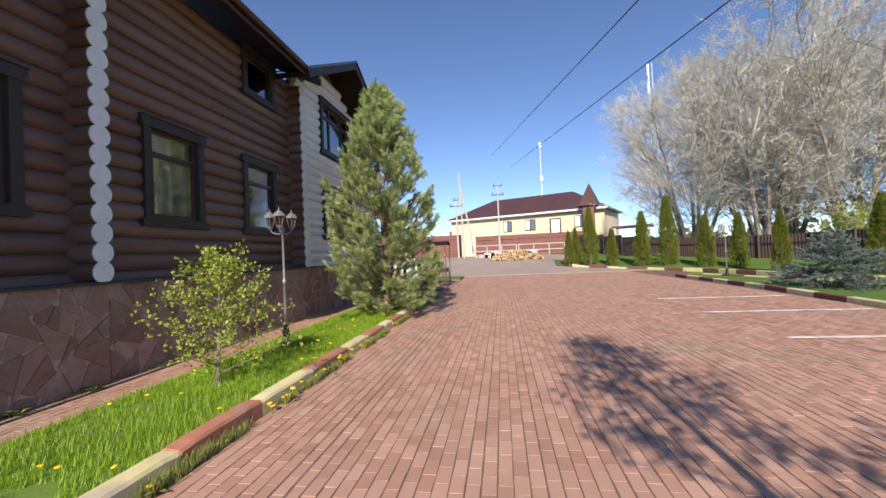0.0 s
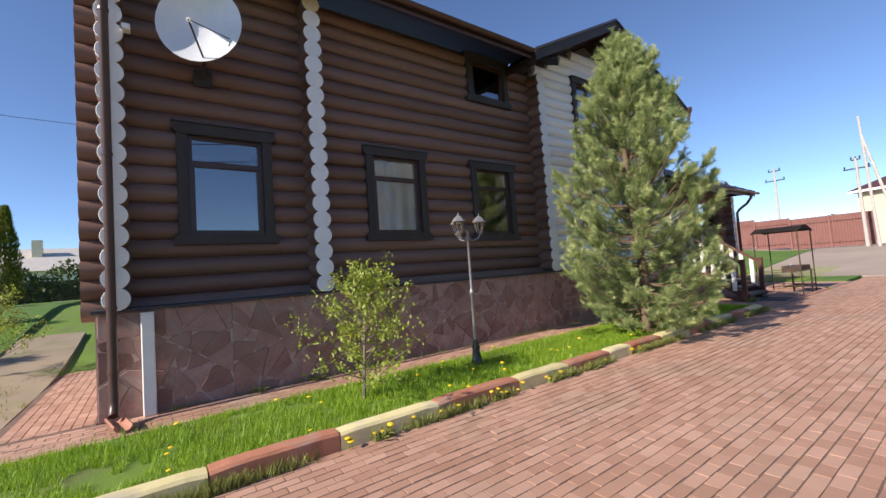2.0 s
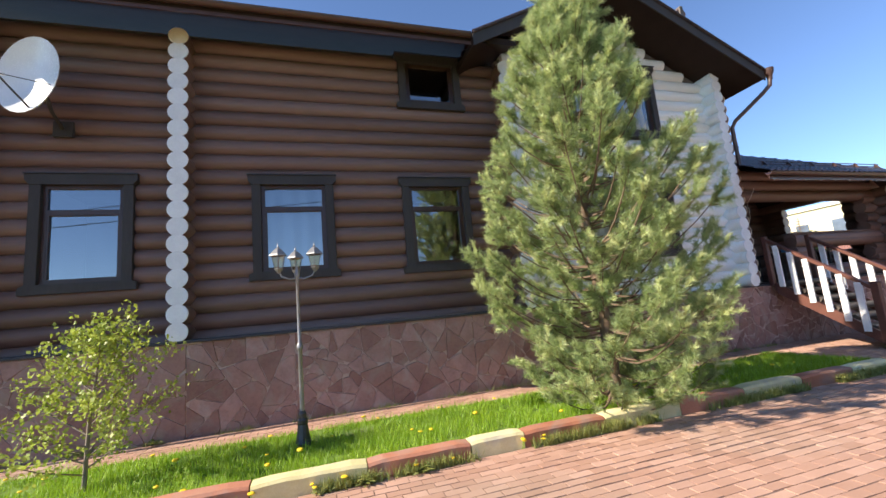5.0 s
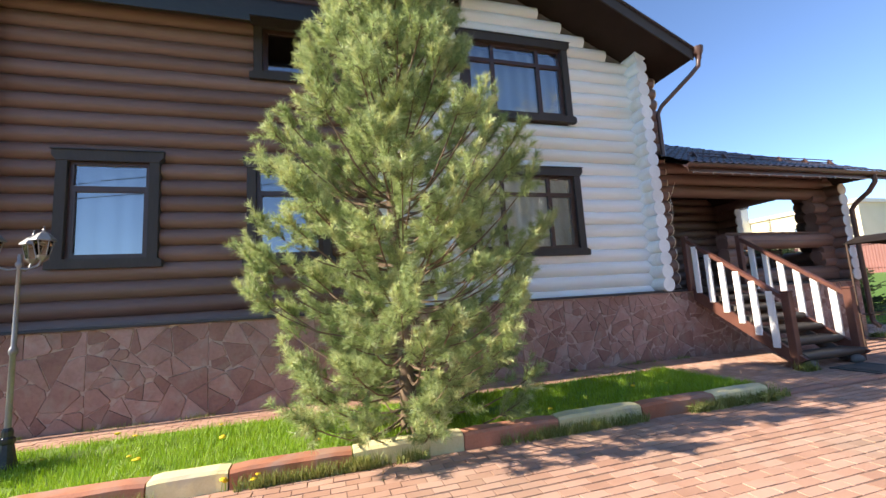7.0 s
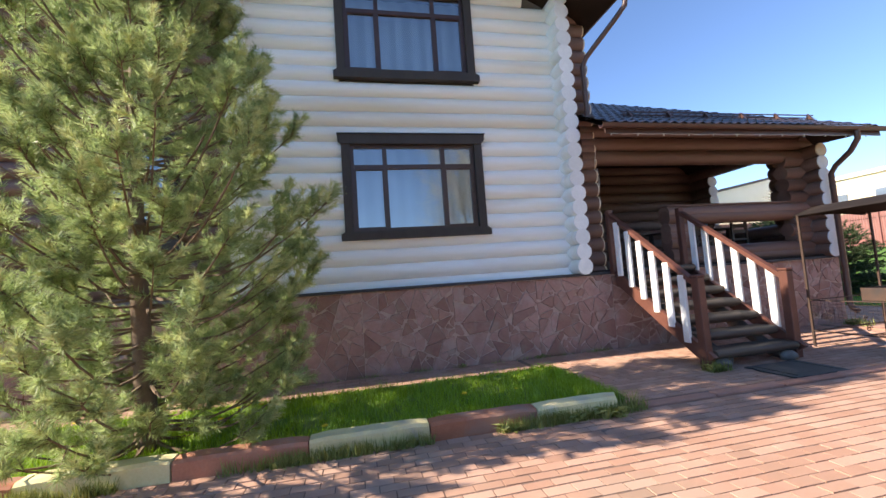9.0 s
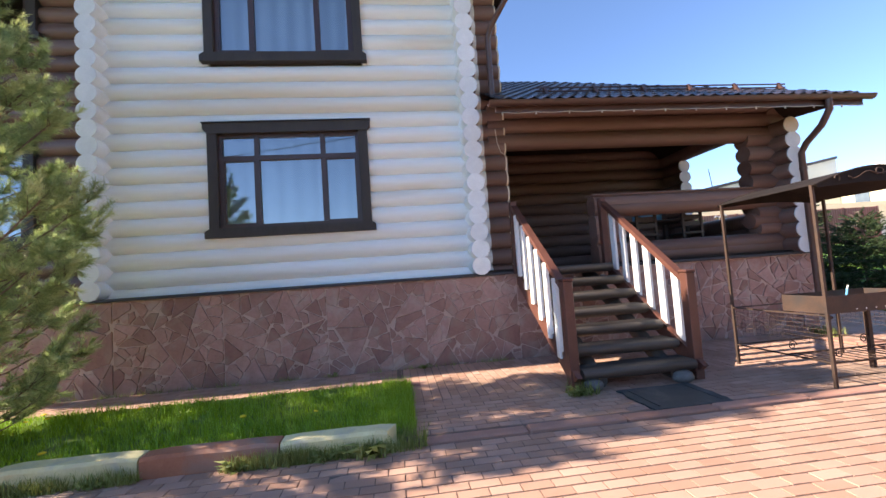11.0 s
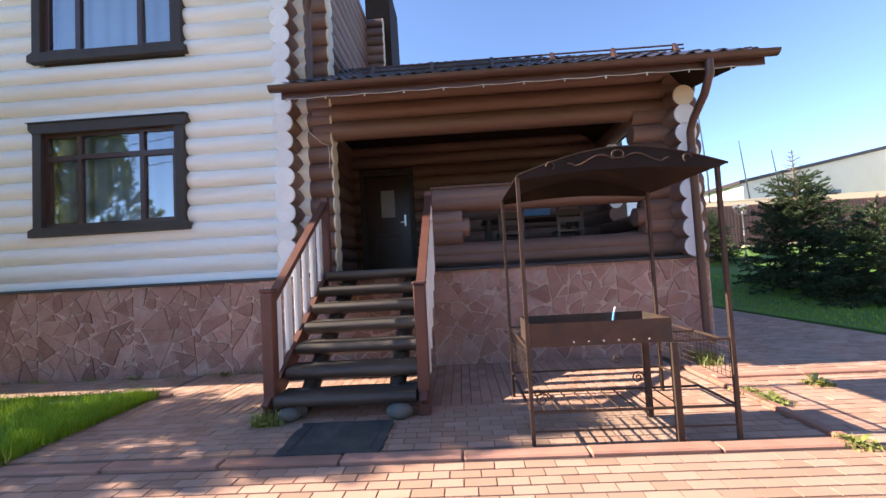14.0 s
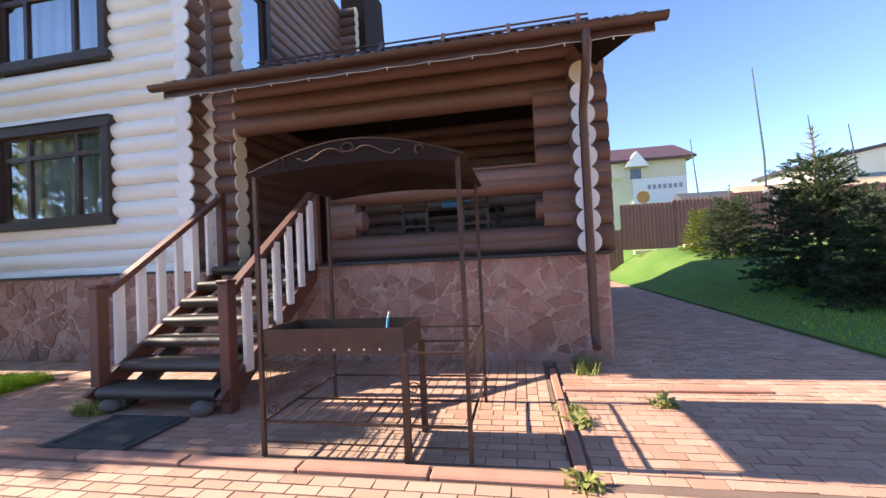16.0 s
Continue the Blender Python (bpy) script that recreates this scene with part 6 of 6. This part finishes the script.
far_house = thing("beige_house", "long cream two-storey house with a brown hip roof", "house")
L_, D_, H_ = 22.1, 10.0, 5.6
part("wall", moved(Mesher().box(0, 0, 0, L_, D_, H_), m), BEIGE, far_house)
part("roof", moved(Mesher().add([(-0.5, -0.6, H_), (L_ + 0.5, -0.6, H_), (L_ + 0.5, D_ + 0.5, H_), (-0.5, D_ + 0.5, H_), (5, D_ / 2, H_ + 3.0), (L_ - 5, D_ / 2, H_ + 3.0), (-0.5, -0.6, H_ - 0.25), (L_ + 0.5, -0.6, H_ - 0.25), (L_ + 0.5, D_ + 0.5, H_ - 0.25), (-0.5, D_ + 0.5, H_ - 0.25)], [(0, 1, 5, 4), (1, 2, 5), (2, 3, 4, 5), (3, 0, 4), (6, 9, 8, 7), (0, 6, 7, 1), (1, 7, 8, 2), (2, 8, 9, 3), (3, 9, 6, 0)]), m), ROOF_FAR, far_house)
part("eave_board", moved(Mesher().box(-0.5, -0.63, H_ - 0.27, L_ + 0.5, -0.602, H_ - 0.03), m), WHITE_PAINT, far_house)
for u, w in ((9.2, 1.3), (12.5, 1.5), (19.2, 1.6)):
    win = part("window", moved(Mesher().box(u - w / 2, -0.06, 3.25, u + w / 2, -0.003, 4.75), m), FRAME, far_house)
    for k in (-1, 1):
        part("pane", moved(Mesher().box(u + k * w / 4 - w / 4 + 0.08, -0.08, 3.35, u + k * w / 4 + w / 4 - 0.05, -0.062, 4.65), m), CURTAIN if k < 0 else DARKGLASS, win)
d_ = part("balcony_door", moved(Mesher().box(15.2, -0.06, 2.3, 16.7, -0.003, 4.65), m), FRAME, far_house)
part("door_leaf", moved(Mesher().box(15.4, -0.09, 2.4, 16.55, -0.062, 4.5), m), WHITE_PAINT, d_)
part("landing", moved(Mesher().box(14.8, -1.2, 2.2, 17.8, -0.003, 2.35).tube([(14.9, -1.15, 3.2), (17.7, -1.15, 2.9)], 0.03, 4).tube([(17.7, -1.15, 3.0), (19.2, -1.15, 1.0)], 0.05, 4), m), FRAME, far_house)
turret = part("turret", moved(Mesher().box(L_ - 2.3, -1.0, 0, L_ - 1.0, -0.64, H_ + 0.2), m), FENCE, far_house)
part("turret_roof", moved(Mesher().add([(L_ - 2.8, -1.3, H_ + 0.2), (L_ - 0.5, -1.3, H_ + 0.2), (L_ - 0.5, 1.0, H_ + 0.2), (L_ - 2.8, 1.0, H_ + 0.2), (L_ - 1.65, -0.15, H_ + 3.1)], [(0, 1, 4), (1, 2, 4), (2, 3, 4), (3, 0, 4), (0, 3, 2, 1)]), m), ROOF_FAR, turret)
lean = part("shed_roof", moved(Mesher().box(L_ + 0.6, 1, 2.9, L_ + 5, 5, 3.1), m), FENCE, far_house)
for u in (0.9, 4.7):
    part("shed_post", moved(Mesher().box(L_ + u, 1.1, 0, L_ + u + 0.15, 1.25, 2.9), m), WHITE_PAINT, far_house)

# utility poles and lines
CONCRETE = material("weathered_concrete", (0.42, 0.40, 0.37), (0.55, 0.53, 0.50), 3, 0.9, 0.4, 40)


def pole(label, x, y, h, lean, mat, arms, r=0.11, strut=None):
    z = terrain(x, y)
    p = thing("utility_pole", label, "utility pole", at=(x, y, z))
    tx, ty = x + lean, y
    part("pole", Mesher().tube([(x, y, z - 0.4), (tx, ty, z + h)], [r, r * 0.65], 8), mat, p)
    for f, w in arms:
        zz = z + h * f
        xx = x + lean * f
        part("crossarm", Mesher().box(xx - w / 2, ty - 0.05, zz - 0.04, xx + w / 2, ty + 0.05, zz + 0.05), IRON, p)
        for k in (-0.45, 0, 0.45):
            part("insulator", Mesher().lathe(xx + k * w, ty, [(0.02, zz + 0.05), (0.05, zz + 0.12), (0.05, zz + 0.2), (0.02, zz + 0.25)], 6), WHITE_PAINT if r < 0.1 else IRON, p)
    if strut:
        part("strut", Mesher().tube([(x + strut, y - 0.5, z - 0.3), (x + lean * 0.85, y, z + h * 0.85)], [r, r * 0.8], 8), mat, p)
    return p


pole("pale concrete utility pole with a crossarm", -0.2, 42.5, 7.6, 0.05, CONCRETE, ((0.97, 0.9), (0.85, 1.2)))
pole("wooden utility pole with a leaning strut", -3.9, 43.0, 9.2, -0.3, CONCRETE, (), 0.10, 1.3)
pole("pale concrete pole with insulators", -4.6, 43.8, 6.4, -0.1, CONCRETE, ((0.98, 0.5), (0.88, 1.4)), 0.12)
pole("distant concrete pole with two crossarms", -11.0, 50.0, 7.5, 0.0, CONCRETE, ((0.97, 0.9), (0.85, 1.5)), 0.12)
for x, y, h in ((7.5, 73.4, 13.5), (8.8, 86.7, 22.8)):
    q = thing("radio_mast", "thin white radio mast in the distance", "mast", at=(x, y, 1.15))
    part("mast", Mesher().tube([(x, y, 1.0), (x, y, h)], 0.07, 5), WHITE_PAINT, q)
    part("aerial", Mesher().lathe(x, y, [(0.1, h), (0.35, h + 0.4), (0.3, h + 1.2), (0.1, h + 1.4)], 6), WHITE_PAINT, q)
tower = thing("lattice_mast", "slender white telecom mast behind the willows", "mast", at=(17, 48, 1.1))
for dx, dy in ((0, 0), (0.6, 0), (0.3, 0.5)):
    part("leg", Mesher().tube([(17 + dx, 48 + dy, 1), (17.0 + dx * 0.7, 48 + dy * 0.7, 22)], 0.035, 4), WHITE_PAINT, tower)
part("bracing", Mesher().tube([(17 + (0.6 if k % 2 else 0), 48, 1 + k * 0.8) for k in range(26)], 0.02, 3), WHITE_PAINT, tower)
for z in (18.5, 20.5):
    part("aerial", Mesher().box(16.8, 47.7, z, 17.0, 47.85, z + 1.2), WHITE_PAINT, tower)


def wire(label, a, b, c, sag, r=0.012):
    pts = []
    a, b, c = Vector(a), Vector(b), Vector(c)
    for i in range(25):
        t = i / 24
        p = a.lerp(b, t * 2) if t < 0.5 else b.lerp(c, t * 2 - 1)
        pts.append((p.x, p.y, p.z))
    solid("overhead_wire", Mesher().tube(pts, r, 5), CABLE, label, "cable", group="overhead wires")


wire("black overhead power line crossing the yard", (-0.63, 44.0, 12.04), (3.42, 10.0, 7.27), (6.4, -15, 5.0), 0, 0.016)
wire("black overhead power line crossing the yard", (1.41, 44.0, 10.67), (5.38, 10.0, 7.01), (8.3, -15, 5.2), 0, 0.018)
wire("thin overhead wire over the garden", (-28.0, -16.0, 11.6), (-28.6, -3.2, 11.2), (-28.0, 20.0, 10.8), 0, 0.014)
cottage = thing("garden_house", "low house with a pale grey roof beyond the garden", "house", at=(-62, -14, 1.2))
part("wall", Mesher().box(-66, -26, 1.0, -58, 2, 4.6), PALE, cottage)
part("roof", Mesher().prism([(-57.5, -26.5, 4.5), (-62, -26.5, 7.2), (-66.5, -26.5, 4.5)], (0, 29, 0)), CONCRETE, cottage)
part("chimney", Mesher().box(-61, -8, 6.0, -60.2, -7.2, 8.0), BEIGE, cottage)

# wood pile, boards and rubble on the lot
WOOD = material("split_firewood", (0.36, 0.24, 0.12), (0.55, 0.40, 0.22), 5, 0.85, 0.4, 40, vary=0.3)
pile = thing("firewood_heap", "loose heap of split yellow firewood on the lot", "firewood", at=(1.4, 38.8, 0.8))
rr = random.Random(3)
for i in range(170):
    a, d = rr.uniform(0, 2 * math.pi), rr.uniform(0, 1) ** 0.5
    x, y = 1.4 + 2.5 * d * math.cos(a), 38.9 + 1.1 * d * math.sin(a)
    z = terrain(x, y) + 0.06 + rr.uniform(0.6, 1.0) * 0.85 * (1 - d ** 1.6)
    az, el = rr.uniform(0, 6.3), rr.uniform(-0.5, 0.5)
    v = Vector((math.cos(az) * math.cos(el), math.sin(az) * math.cos(el), math.sin(el))) * 0.22
    part("split_log", Mesher().tube([Vector((x, y, z)) - v, Vector((x, y, z)) + v], rr.uniform(0.06, 0.10), 5), WOOD, pile)
for i in range(9):
    x = -1.9 + i * 0.62
    z = terrain(x, 42.6)
    st = thing("board_stack", "low stack of pale boards and rubble", "boards", "stacks on the lot", at=(x, 42.6, z))
    for k in range(2 + i % 3):
        part("board", Mesher().box(x - 0.5, 42.2 + 0.08 * k, z + 0.16 * k, x + 0.5 + 0.1 * (k % 2), 42.9, z + 0.16 * k + 0.14), WHITE_PAINT if i % 2 else CONCRETE, st)
for x0, x1, y in ((-3.2, 1.6, 45.2), (1.8, 6.5, 43.8)):
    lf = thing("rail_fence", "low grey wooden rail fence on the lot", "fence", at=(x0, y, 1.1))
    for k in range(4):
        x = x0 + (x1 - x0) * k / 3
        part("post", Mesher().box(x - 0.05, y - 0.05, terrain(x, y) - 0.1, x + 0.05, y + 0.05, terrain(x, y) + 1.25), CONCRETE, lf)
    for zz in (0.55, 1.15):
        part("rail", Mesher().box(x0, y - 0.09, terrain(x0, y) + zz, x1, y - 0.052, terrain(x0, y) + zz + 0.09), CONCRETE, lf)

# buildings behind the back fence
shop = thing("advert_house", "cream house with a brown roof and a large poster", "house", at=(-33, 29, 1.2))
m = pose(-34.5, 25.5, 2.3, 0, 0, 90)
part("wall", moved(Mesher().box(0, 0, -1.3, 8.2, 8, 6.1), m), BEIGE, shop)
part("roof", moved(Mesher().add([(-0.4, -0.5, 6.1), (8.8, -0.5, 6.1), (8.8, 8.5, 6.1), (-0.4, 8.5, 6.1), (-0.4, 4, 8.0), (8.8, 4, 8.0), (-0.4, -0.5, 5.95), (8.8, -0.5, 5.95), (8.8, 8.5, 5.95), (-0.4, 8.5, 5.95)], [(0, 1, 5, 4), (1, 2, 5), (2, 3, 4, 5), (3, 0, 4), (6, 9, 8, 7), (0, 6, 7, 1), (1, 7, 8, 2), (2, 8, 9, 3), (3, 9, 6, 0)]), m), ROOF_FAR, shop)
part("dormer", moved(Mesher().add([(3.6, -0.6, 5.5), (5.4, -0.6, 5.5), (4.5, -0.6, 6.7), (3.6, 2.0, 5.5), (5.4, 2.0, 5.5), (4.5, 2.0, 6.7)], [(0, 1, 2), (3, 5, 4), (0, 2, 5, 3), (1, 4, 5, 2)]), m), WHITE_PAINT, shop)
part("window", moved(Mesher().box(4.1, -0.08, 4.6, 4.9, -0.004, 5.4), m), DARKGLASS, shop)
part("dish", moved(Mesher().lathe(3.1, -0.3, [(0.05, 4.6), (0.4, 4.75), (0.42, 4.78)], 10), m), WHITE_PAINT, shop)
poster = part("poster", moved(Mesher().box(4.2, -0.10, 2.4, 8.1, -0.04, 4.6), m), WHITE_PAINT, shop)
SIGN = material("poster_grey", (0.25, 0.28, 0.32), (0.32, 0.35, 0.40), 5, 0.6, 0.0, 40)
ORANGE = material("poster_orange", (0.55, 0.22, 0.05), (0.70, 0.34, 0.10), 5, 0.6, 0.0, 40)
for k in range(7):
    part("lettering_bar", moved(Mesher().box(5.3 + k * 0.38, -0.108, 3.7, 5.55 + k * 0.38, -0.102, 4.05), m), SIGN, poster)
part("picture_spot", moved(Mesher().lathe(0, 0, [(0.5, 0), (0.5, 0.006)], 14), m @ pose(4.95, -0.102, 3.1, 90, 0, 0)), ORANGE, poster)
annex = thing("long_shed", "long low shed with a tan roof behind the fence", "shed", at=(-31, 40, 1.2))
TAN = material("tan_sheet_roof", (0.34, 0.28, 0.18), (0.42, 0.35, 0.23), 1, 0.7, 0.2, 20)
SLATE = material("dark_slate_roof", (0.05, 0.055, 0.06), (0.08, 0.085, 0.09), 1, 0.5, 0.2, 20)
part("wall", Mesher().box(-33, 35.0, 1.0, -27.5, 62, 3.6), PALE, annex)
part("roof", Mesher().prism([(-26.9, 34.8, 3.55), (-30.2, 34.8, 5.2), (-33.6, 34.8, 3.55)], (0, 27.5, 0)), TAN, annex)
part("slate_roof", Mesher().prism([(-27.4, 31.4, 3.5), (-30.4, 31.4, 5.0), (-33.6, 31.4, 3.5)], (0, 3.35, 0)), SLATE, annex)
hall = thing("white_hall", "white rendered building with a dark roof edge", "building", at=(-42, 52, 1.2))
part("wall", Mesher().prism([(-40, 46, 1.0), (-40, 66, 1.0), (-40, 66, 11.6), (-40, 46, 8.0)], (-9, 0, 0)), PALE, hall)
part("roof_edge", Mesher().prism([(-39.8, 45.6, 7.93), (-39.8, 66, 11.6), (-39.8, 66, 11.9), (-39.8, 45.6, 8.25)], (-9.4, 0, 0)), FRAME, hall)
part("window", Mesher().box(-39.99, 49, 5.6, -39.9, 55, 6.8), DARKGLASS, hall)
flats = thing("cream_building", "long cream two-storey building with a row of windows", "building", at=(-45, 33, 1.2))
part("wall", Mesher().box(-60, 66, 1.0, -28, 76, 9.5), BEIGE, flats)
part("parapet", Mesher().box(-60.3, 65.7, 9.502, -27.7, 76.3, 9.9), PALE, flats)
for k in range(8):
    part("window", Mesher().box(-58 + k * 3.9, 65.9, 6.0, -56.6 + k * 3.9, 65.996, 7.8), DARKGLASS, flats)
for x, y, h in ((-29.9, 36.6, 13.0), (-32.9, 41.5, 10.3), (-32.0, 43.3, 9.2), (-33.5, 34.0, 9.5)):
    q = thing("antenna_pole", "thin bare pole rising behind the fence", "pole", at=(x, y, terrain(x, y)))
    part("rod", Mesher().tube([(x, y, terrain(x, y) - 0.2), (x + 0.1, y, (h + 1) / 2), (x - 0.25, y - 0.2, h)], [0.09, 0.06, 0.03], 6), IRON, q)
# hazy tree line in the distance
WOODS = leaf_material("far_woods", (0.10, 0.13, 0.06), (0.17, 0.19, 0.10), 0.9, 0.1, 0.3)
rng = np.random.default_rng(77)
n = 9000
az = rng.uniform(0, 2 * math.pi, n)
dist = rng.uniform(170, 230, n)
hh = rng.uniform(0, 1, n) ** 1.3 * (7 + 4 * np.sin(az * 9) + 2 * np.sin(az * 23))
c = np.stack([dist * np.cos(az), dist * np.sin(az) + 10, 1 + np.maximum(hh, 0.3)], 1)
solid("woods", tri_mesh("woods", leaves(c, 3.4, rng, 0.6), WOODS), None, "distant leafing woods along the horizon", "woods", "stuff")
# border stones by the back fence
for k in range(5):
    x, y = -20.8, 26.5 + k * 2.2
    solid("border_stone", Mesher().box(x - 0.12, y - 0.5, terrain(x, y) - 0.05, x + 0.12, y + 0.5, terrain(x, y) + 0.16, 0.02), KERB_YELLOW, "pale yellow border stone at the foot of the fence", "kerb", group="border stones")
# ---- pavers, last ----
def paver_field(x0, x1, y0, y1, along="y", L=0.205, Wd=0.104, skip=None, seed=1, lift=0.0):
    """Bricks laid in running bond as arrays: top face and four sloping sides each."""
    rng = np.random.default_rng(seed)
    out = []
    nrow = int((x1 - x0) / Wd) if along == "y" else int((y1 - y0) / Wd)
    for r in range(nrow):
        shift = (0.5 if r % 2 else 0) * L + rng.normal(0, 0.012)
        s0, s1 = (y0, y1) if along == "y" else (x0, x1)
        n = int((s1 - s0 - shift) / L)
        for q in range(n + 3):
            a = s0 + shift + (q - 1) * L if shift > 0.05 else s0 + q * L
            b = min(a + L, s1)
            a = max(a, s0)
            if b - a < 0.03:
                continue
            c = (x0 if along == "y" else y0) + r * Wd
            out.append((c, c + Wd, a, b) if along == "y" else (a, b, c, c + Wd))
    return out


SEAM_X = -1.485  # a settled long joint


def paver_mesh(cells, mat, name, seed=3, gap=0.0026, lift=0.0):
    rng = np.random.default_rng(seed)
    c = np.array(cells)
    n = len(c)
    z = rng.normal(0, 0.0012, n) + lift
    tx, ty = rng.normal(0, 0.0010, n), rng.normal(0, 0.0010, n)
    v = np.zeros((n, 8, 3))
    seam = (np.abs(c[:, 0] - SEAM_X) < 0.052) | (np.abs(c[:, 1] - SEAM_X) < 0.052)
    # the long joints run open, wider in some rows
    wide_x = np.where(c[:, 1] - c[:, 0] < 0.11, 0.8 + 1.3 * np.abs(np.sin(c[:, 0] * 37.0)) ** 3, 1.0)
    wide_x = np.where(seam & (c[:, 3] - c[:, 2] > 0.11), 3.4, wide_x)
    wide_y = np.where(c[:, 3] - c[:, 2] < 0.11, 0.8 + 1.3 * np.abs(np.sin(c[:, 2] * 37.0)) ** 3, 1.0)
    for k, (sx, sy) in enumerate(((0, 2), (1, 2), (1, 3), (0, 3))):
        dx, dy = (1 if sx == 0 else -1), (1 if sy == 2 else -1)
        gx = c[:, sx] + dx * (gap * wide_x + rng.normal(0, 0.0009, n))
        gy = c[:, sy] + dy * (gap * wide_y + rng.normal(0, 0.0008, n))
        v[:, k] = np.stack([gx, gy, z - 0.02], 1)
        v[:, 4 + k] = np.stack([gx + dx * 0.002, gy + dy * 0.002, z - dx * tx - dy * ty], 1)
    f = np.array([[4, 5, 6, 7], [0, 1, 5, 4], [1, 2, 6, 5], [2, 3, 7, 6], [3, 0, 4, 7]])
    faces = (f[None] + 8 * np.arange(n)[:, None, None]).reshape(-1, 4)
    me = bpy.data.meshes.new(name)
    me.vertices.add(8 * n)
    me.vertices.foreach_set("co", v.reshape(-1))
    me.loops.add(len(faces) * 4)
    me.loops.foreach_set("vertex_index", faces.reshape(-1).astype(np.int32))
    me.polygons.add(len(faces))
    me.polygons.foreach_set("loop_start", (np.arange(len(faces)) * 4).astype(np.int32))
    me.polygons.foreach_set("use_smooth", np.zeros(len(faces), dtype=bool))
    me.materials.append(mat)
    me.update(calc_edges=True)
    return me


near = paver_field(-2.38, 8.0, -8, 27.3)
own = [q for q in near if -2.28 < q[0] < -1.40 and 14.2 < q[2] < 20.8]
rest = [q for q in near if not (-2.28 < q[0] < -1.40 and 14.2 < q[2] < 20.8)]
tagged(part("paver_field", paver_mesh(rest, PAVER, "paver_field"), PAVER, pavement), kind="stuff")
for i, q in enumerate(own):
    cx, cy = (q[0] + q[1]) / 2, (q[2] + q[3]) / 2
    hx, hy = (q[1] - q[0]) / 2, (q[3] - q[2]) / 2
    if i < 3 or abs(hy - own_hy) > 0.002:
        own_me, own_hy = paver_mesh([(-hx, hx, -hy, hy)], PAVER_P, "paver", seed=10 + i), hy
    o = part("paver", own_me, PAVER_P, pavement)
    o.location = (cx, cy, noise.noise((cx * 7, cy * 7, 0)) * 0.002)
    o.rotation_euler = (noise.noise((cx * 5, cy * 9, 1)) * 0.008, noise.noise((cx * 9, cy * 5, 2)) * 0.012, 0)
walkway = solid("walkway", Mesher().box(-5.24, 0.85, -0.08, -4.22, 14.555, -0.0055).box(-14, 0.85, -0.08, -5.241, 1.80, -0.0055), JOINT, "narrow red paver path along the plinth", "path", "structure")
forecourt = solid("forecourt", Mesher().box(-5.24, 14.56, -0.08, -2.54, 20.86, -0.0055).box(-19, 20.95, -0.08, -2.401, 24.6, -0.0055), JOINT, "red paver forecourt in front of the porch steps", "pavement", "structure")
cells = paver_field(-5.20, -4.30, 0.9, 14.5, "y", seed=5) + [q for q in paver_field(-13, -5.3, 0.95, 1.8, "x", seed=6)]
tagged(part("paver_field", paver_mesh(cells, PAVER, "paver_field", 5), PAVER, walkway), kind="stuff")
cells = paver_field(-5.20, -3.55, 14.58, 20.86, "x", seed=7) + paver_field(-18.9, -2.42, 20.98, 24.5, "y", seed=9)
tagged(part("paver_field", paver_mesh(cells, PAVER, "paver_field", 6), PAVER, forecourt), kind="stuff")
for i, q in enumerate(paver_field(-3.55, -2.54, 14.58, 20.86, "y", seed=8)):
    hx, hy = (q[1] - q[0]) / 2, (q[3] - q[2]) / 2
    if i == 0 or abs(hy - step_hy) > 0.002:
        step_me, step_hy = paver_mesh([(-hx, hx, -hy, hy)], PAVER_P, "paver", seed=400 + i), hy
    cx, cy = (q[0] + q[1]) / 2, (q[2] + q[3]) / 2
    o = part("paver", step_me, PAVER_P, forecourt)
    o.location = (cx, cy, noise.noise((cx * 7, cy * 7, 0)) * 0.002)
    o.rotation_euler = (noise.noise((cx * 5, cy * 9, 1)) * 0.008, noise.noise((cx * 9, cy * 5, 2)) * 0.012, 0)
edging = thing("edging", "red concrete edging slabs round the forecourt", "kerb", kind="structure")
for i in range(7):
    a = 14.72 + i * 0.88
    part("edging_slab", Mesher().box(-2.53, a, -0.08, -2.405, a + 0.872, 0.022 + 0.006 * (i % 2), 0.012), EDGE_RED, edging)
for i in range(3):
    part("edging_slab", Mesher().box(-2.54 - (i + 1) * 0.76, 20.87, -0.08, -2.54 - i * 0.76 - 0.008, 20.95, 0.03 - 0.004 * i, 0.01), EDGE_RED, edging)
for i in range(2):
    part("edging_slab", Mesher().box(-4.16, 20.96 + i * 0.9, -0.08, -4.06, 21.852 + i * 0.9, 0.03, 0.01), EDGE_RED, edging)
for i in range(15):
    part("edging_slab", Mesher().box(-4.28, -0.2 + i * 1.0, -0.08, -4.205, 0.79 + i * 1.0, 0.035, 0.008), EDGE_RED, edging)
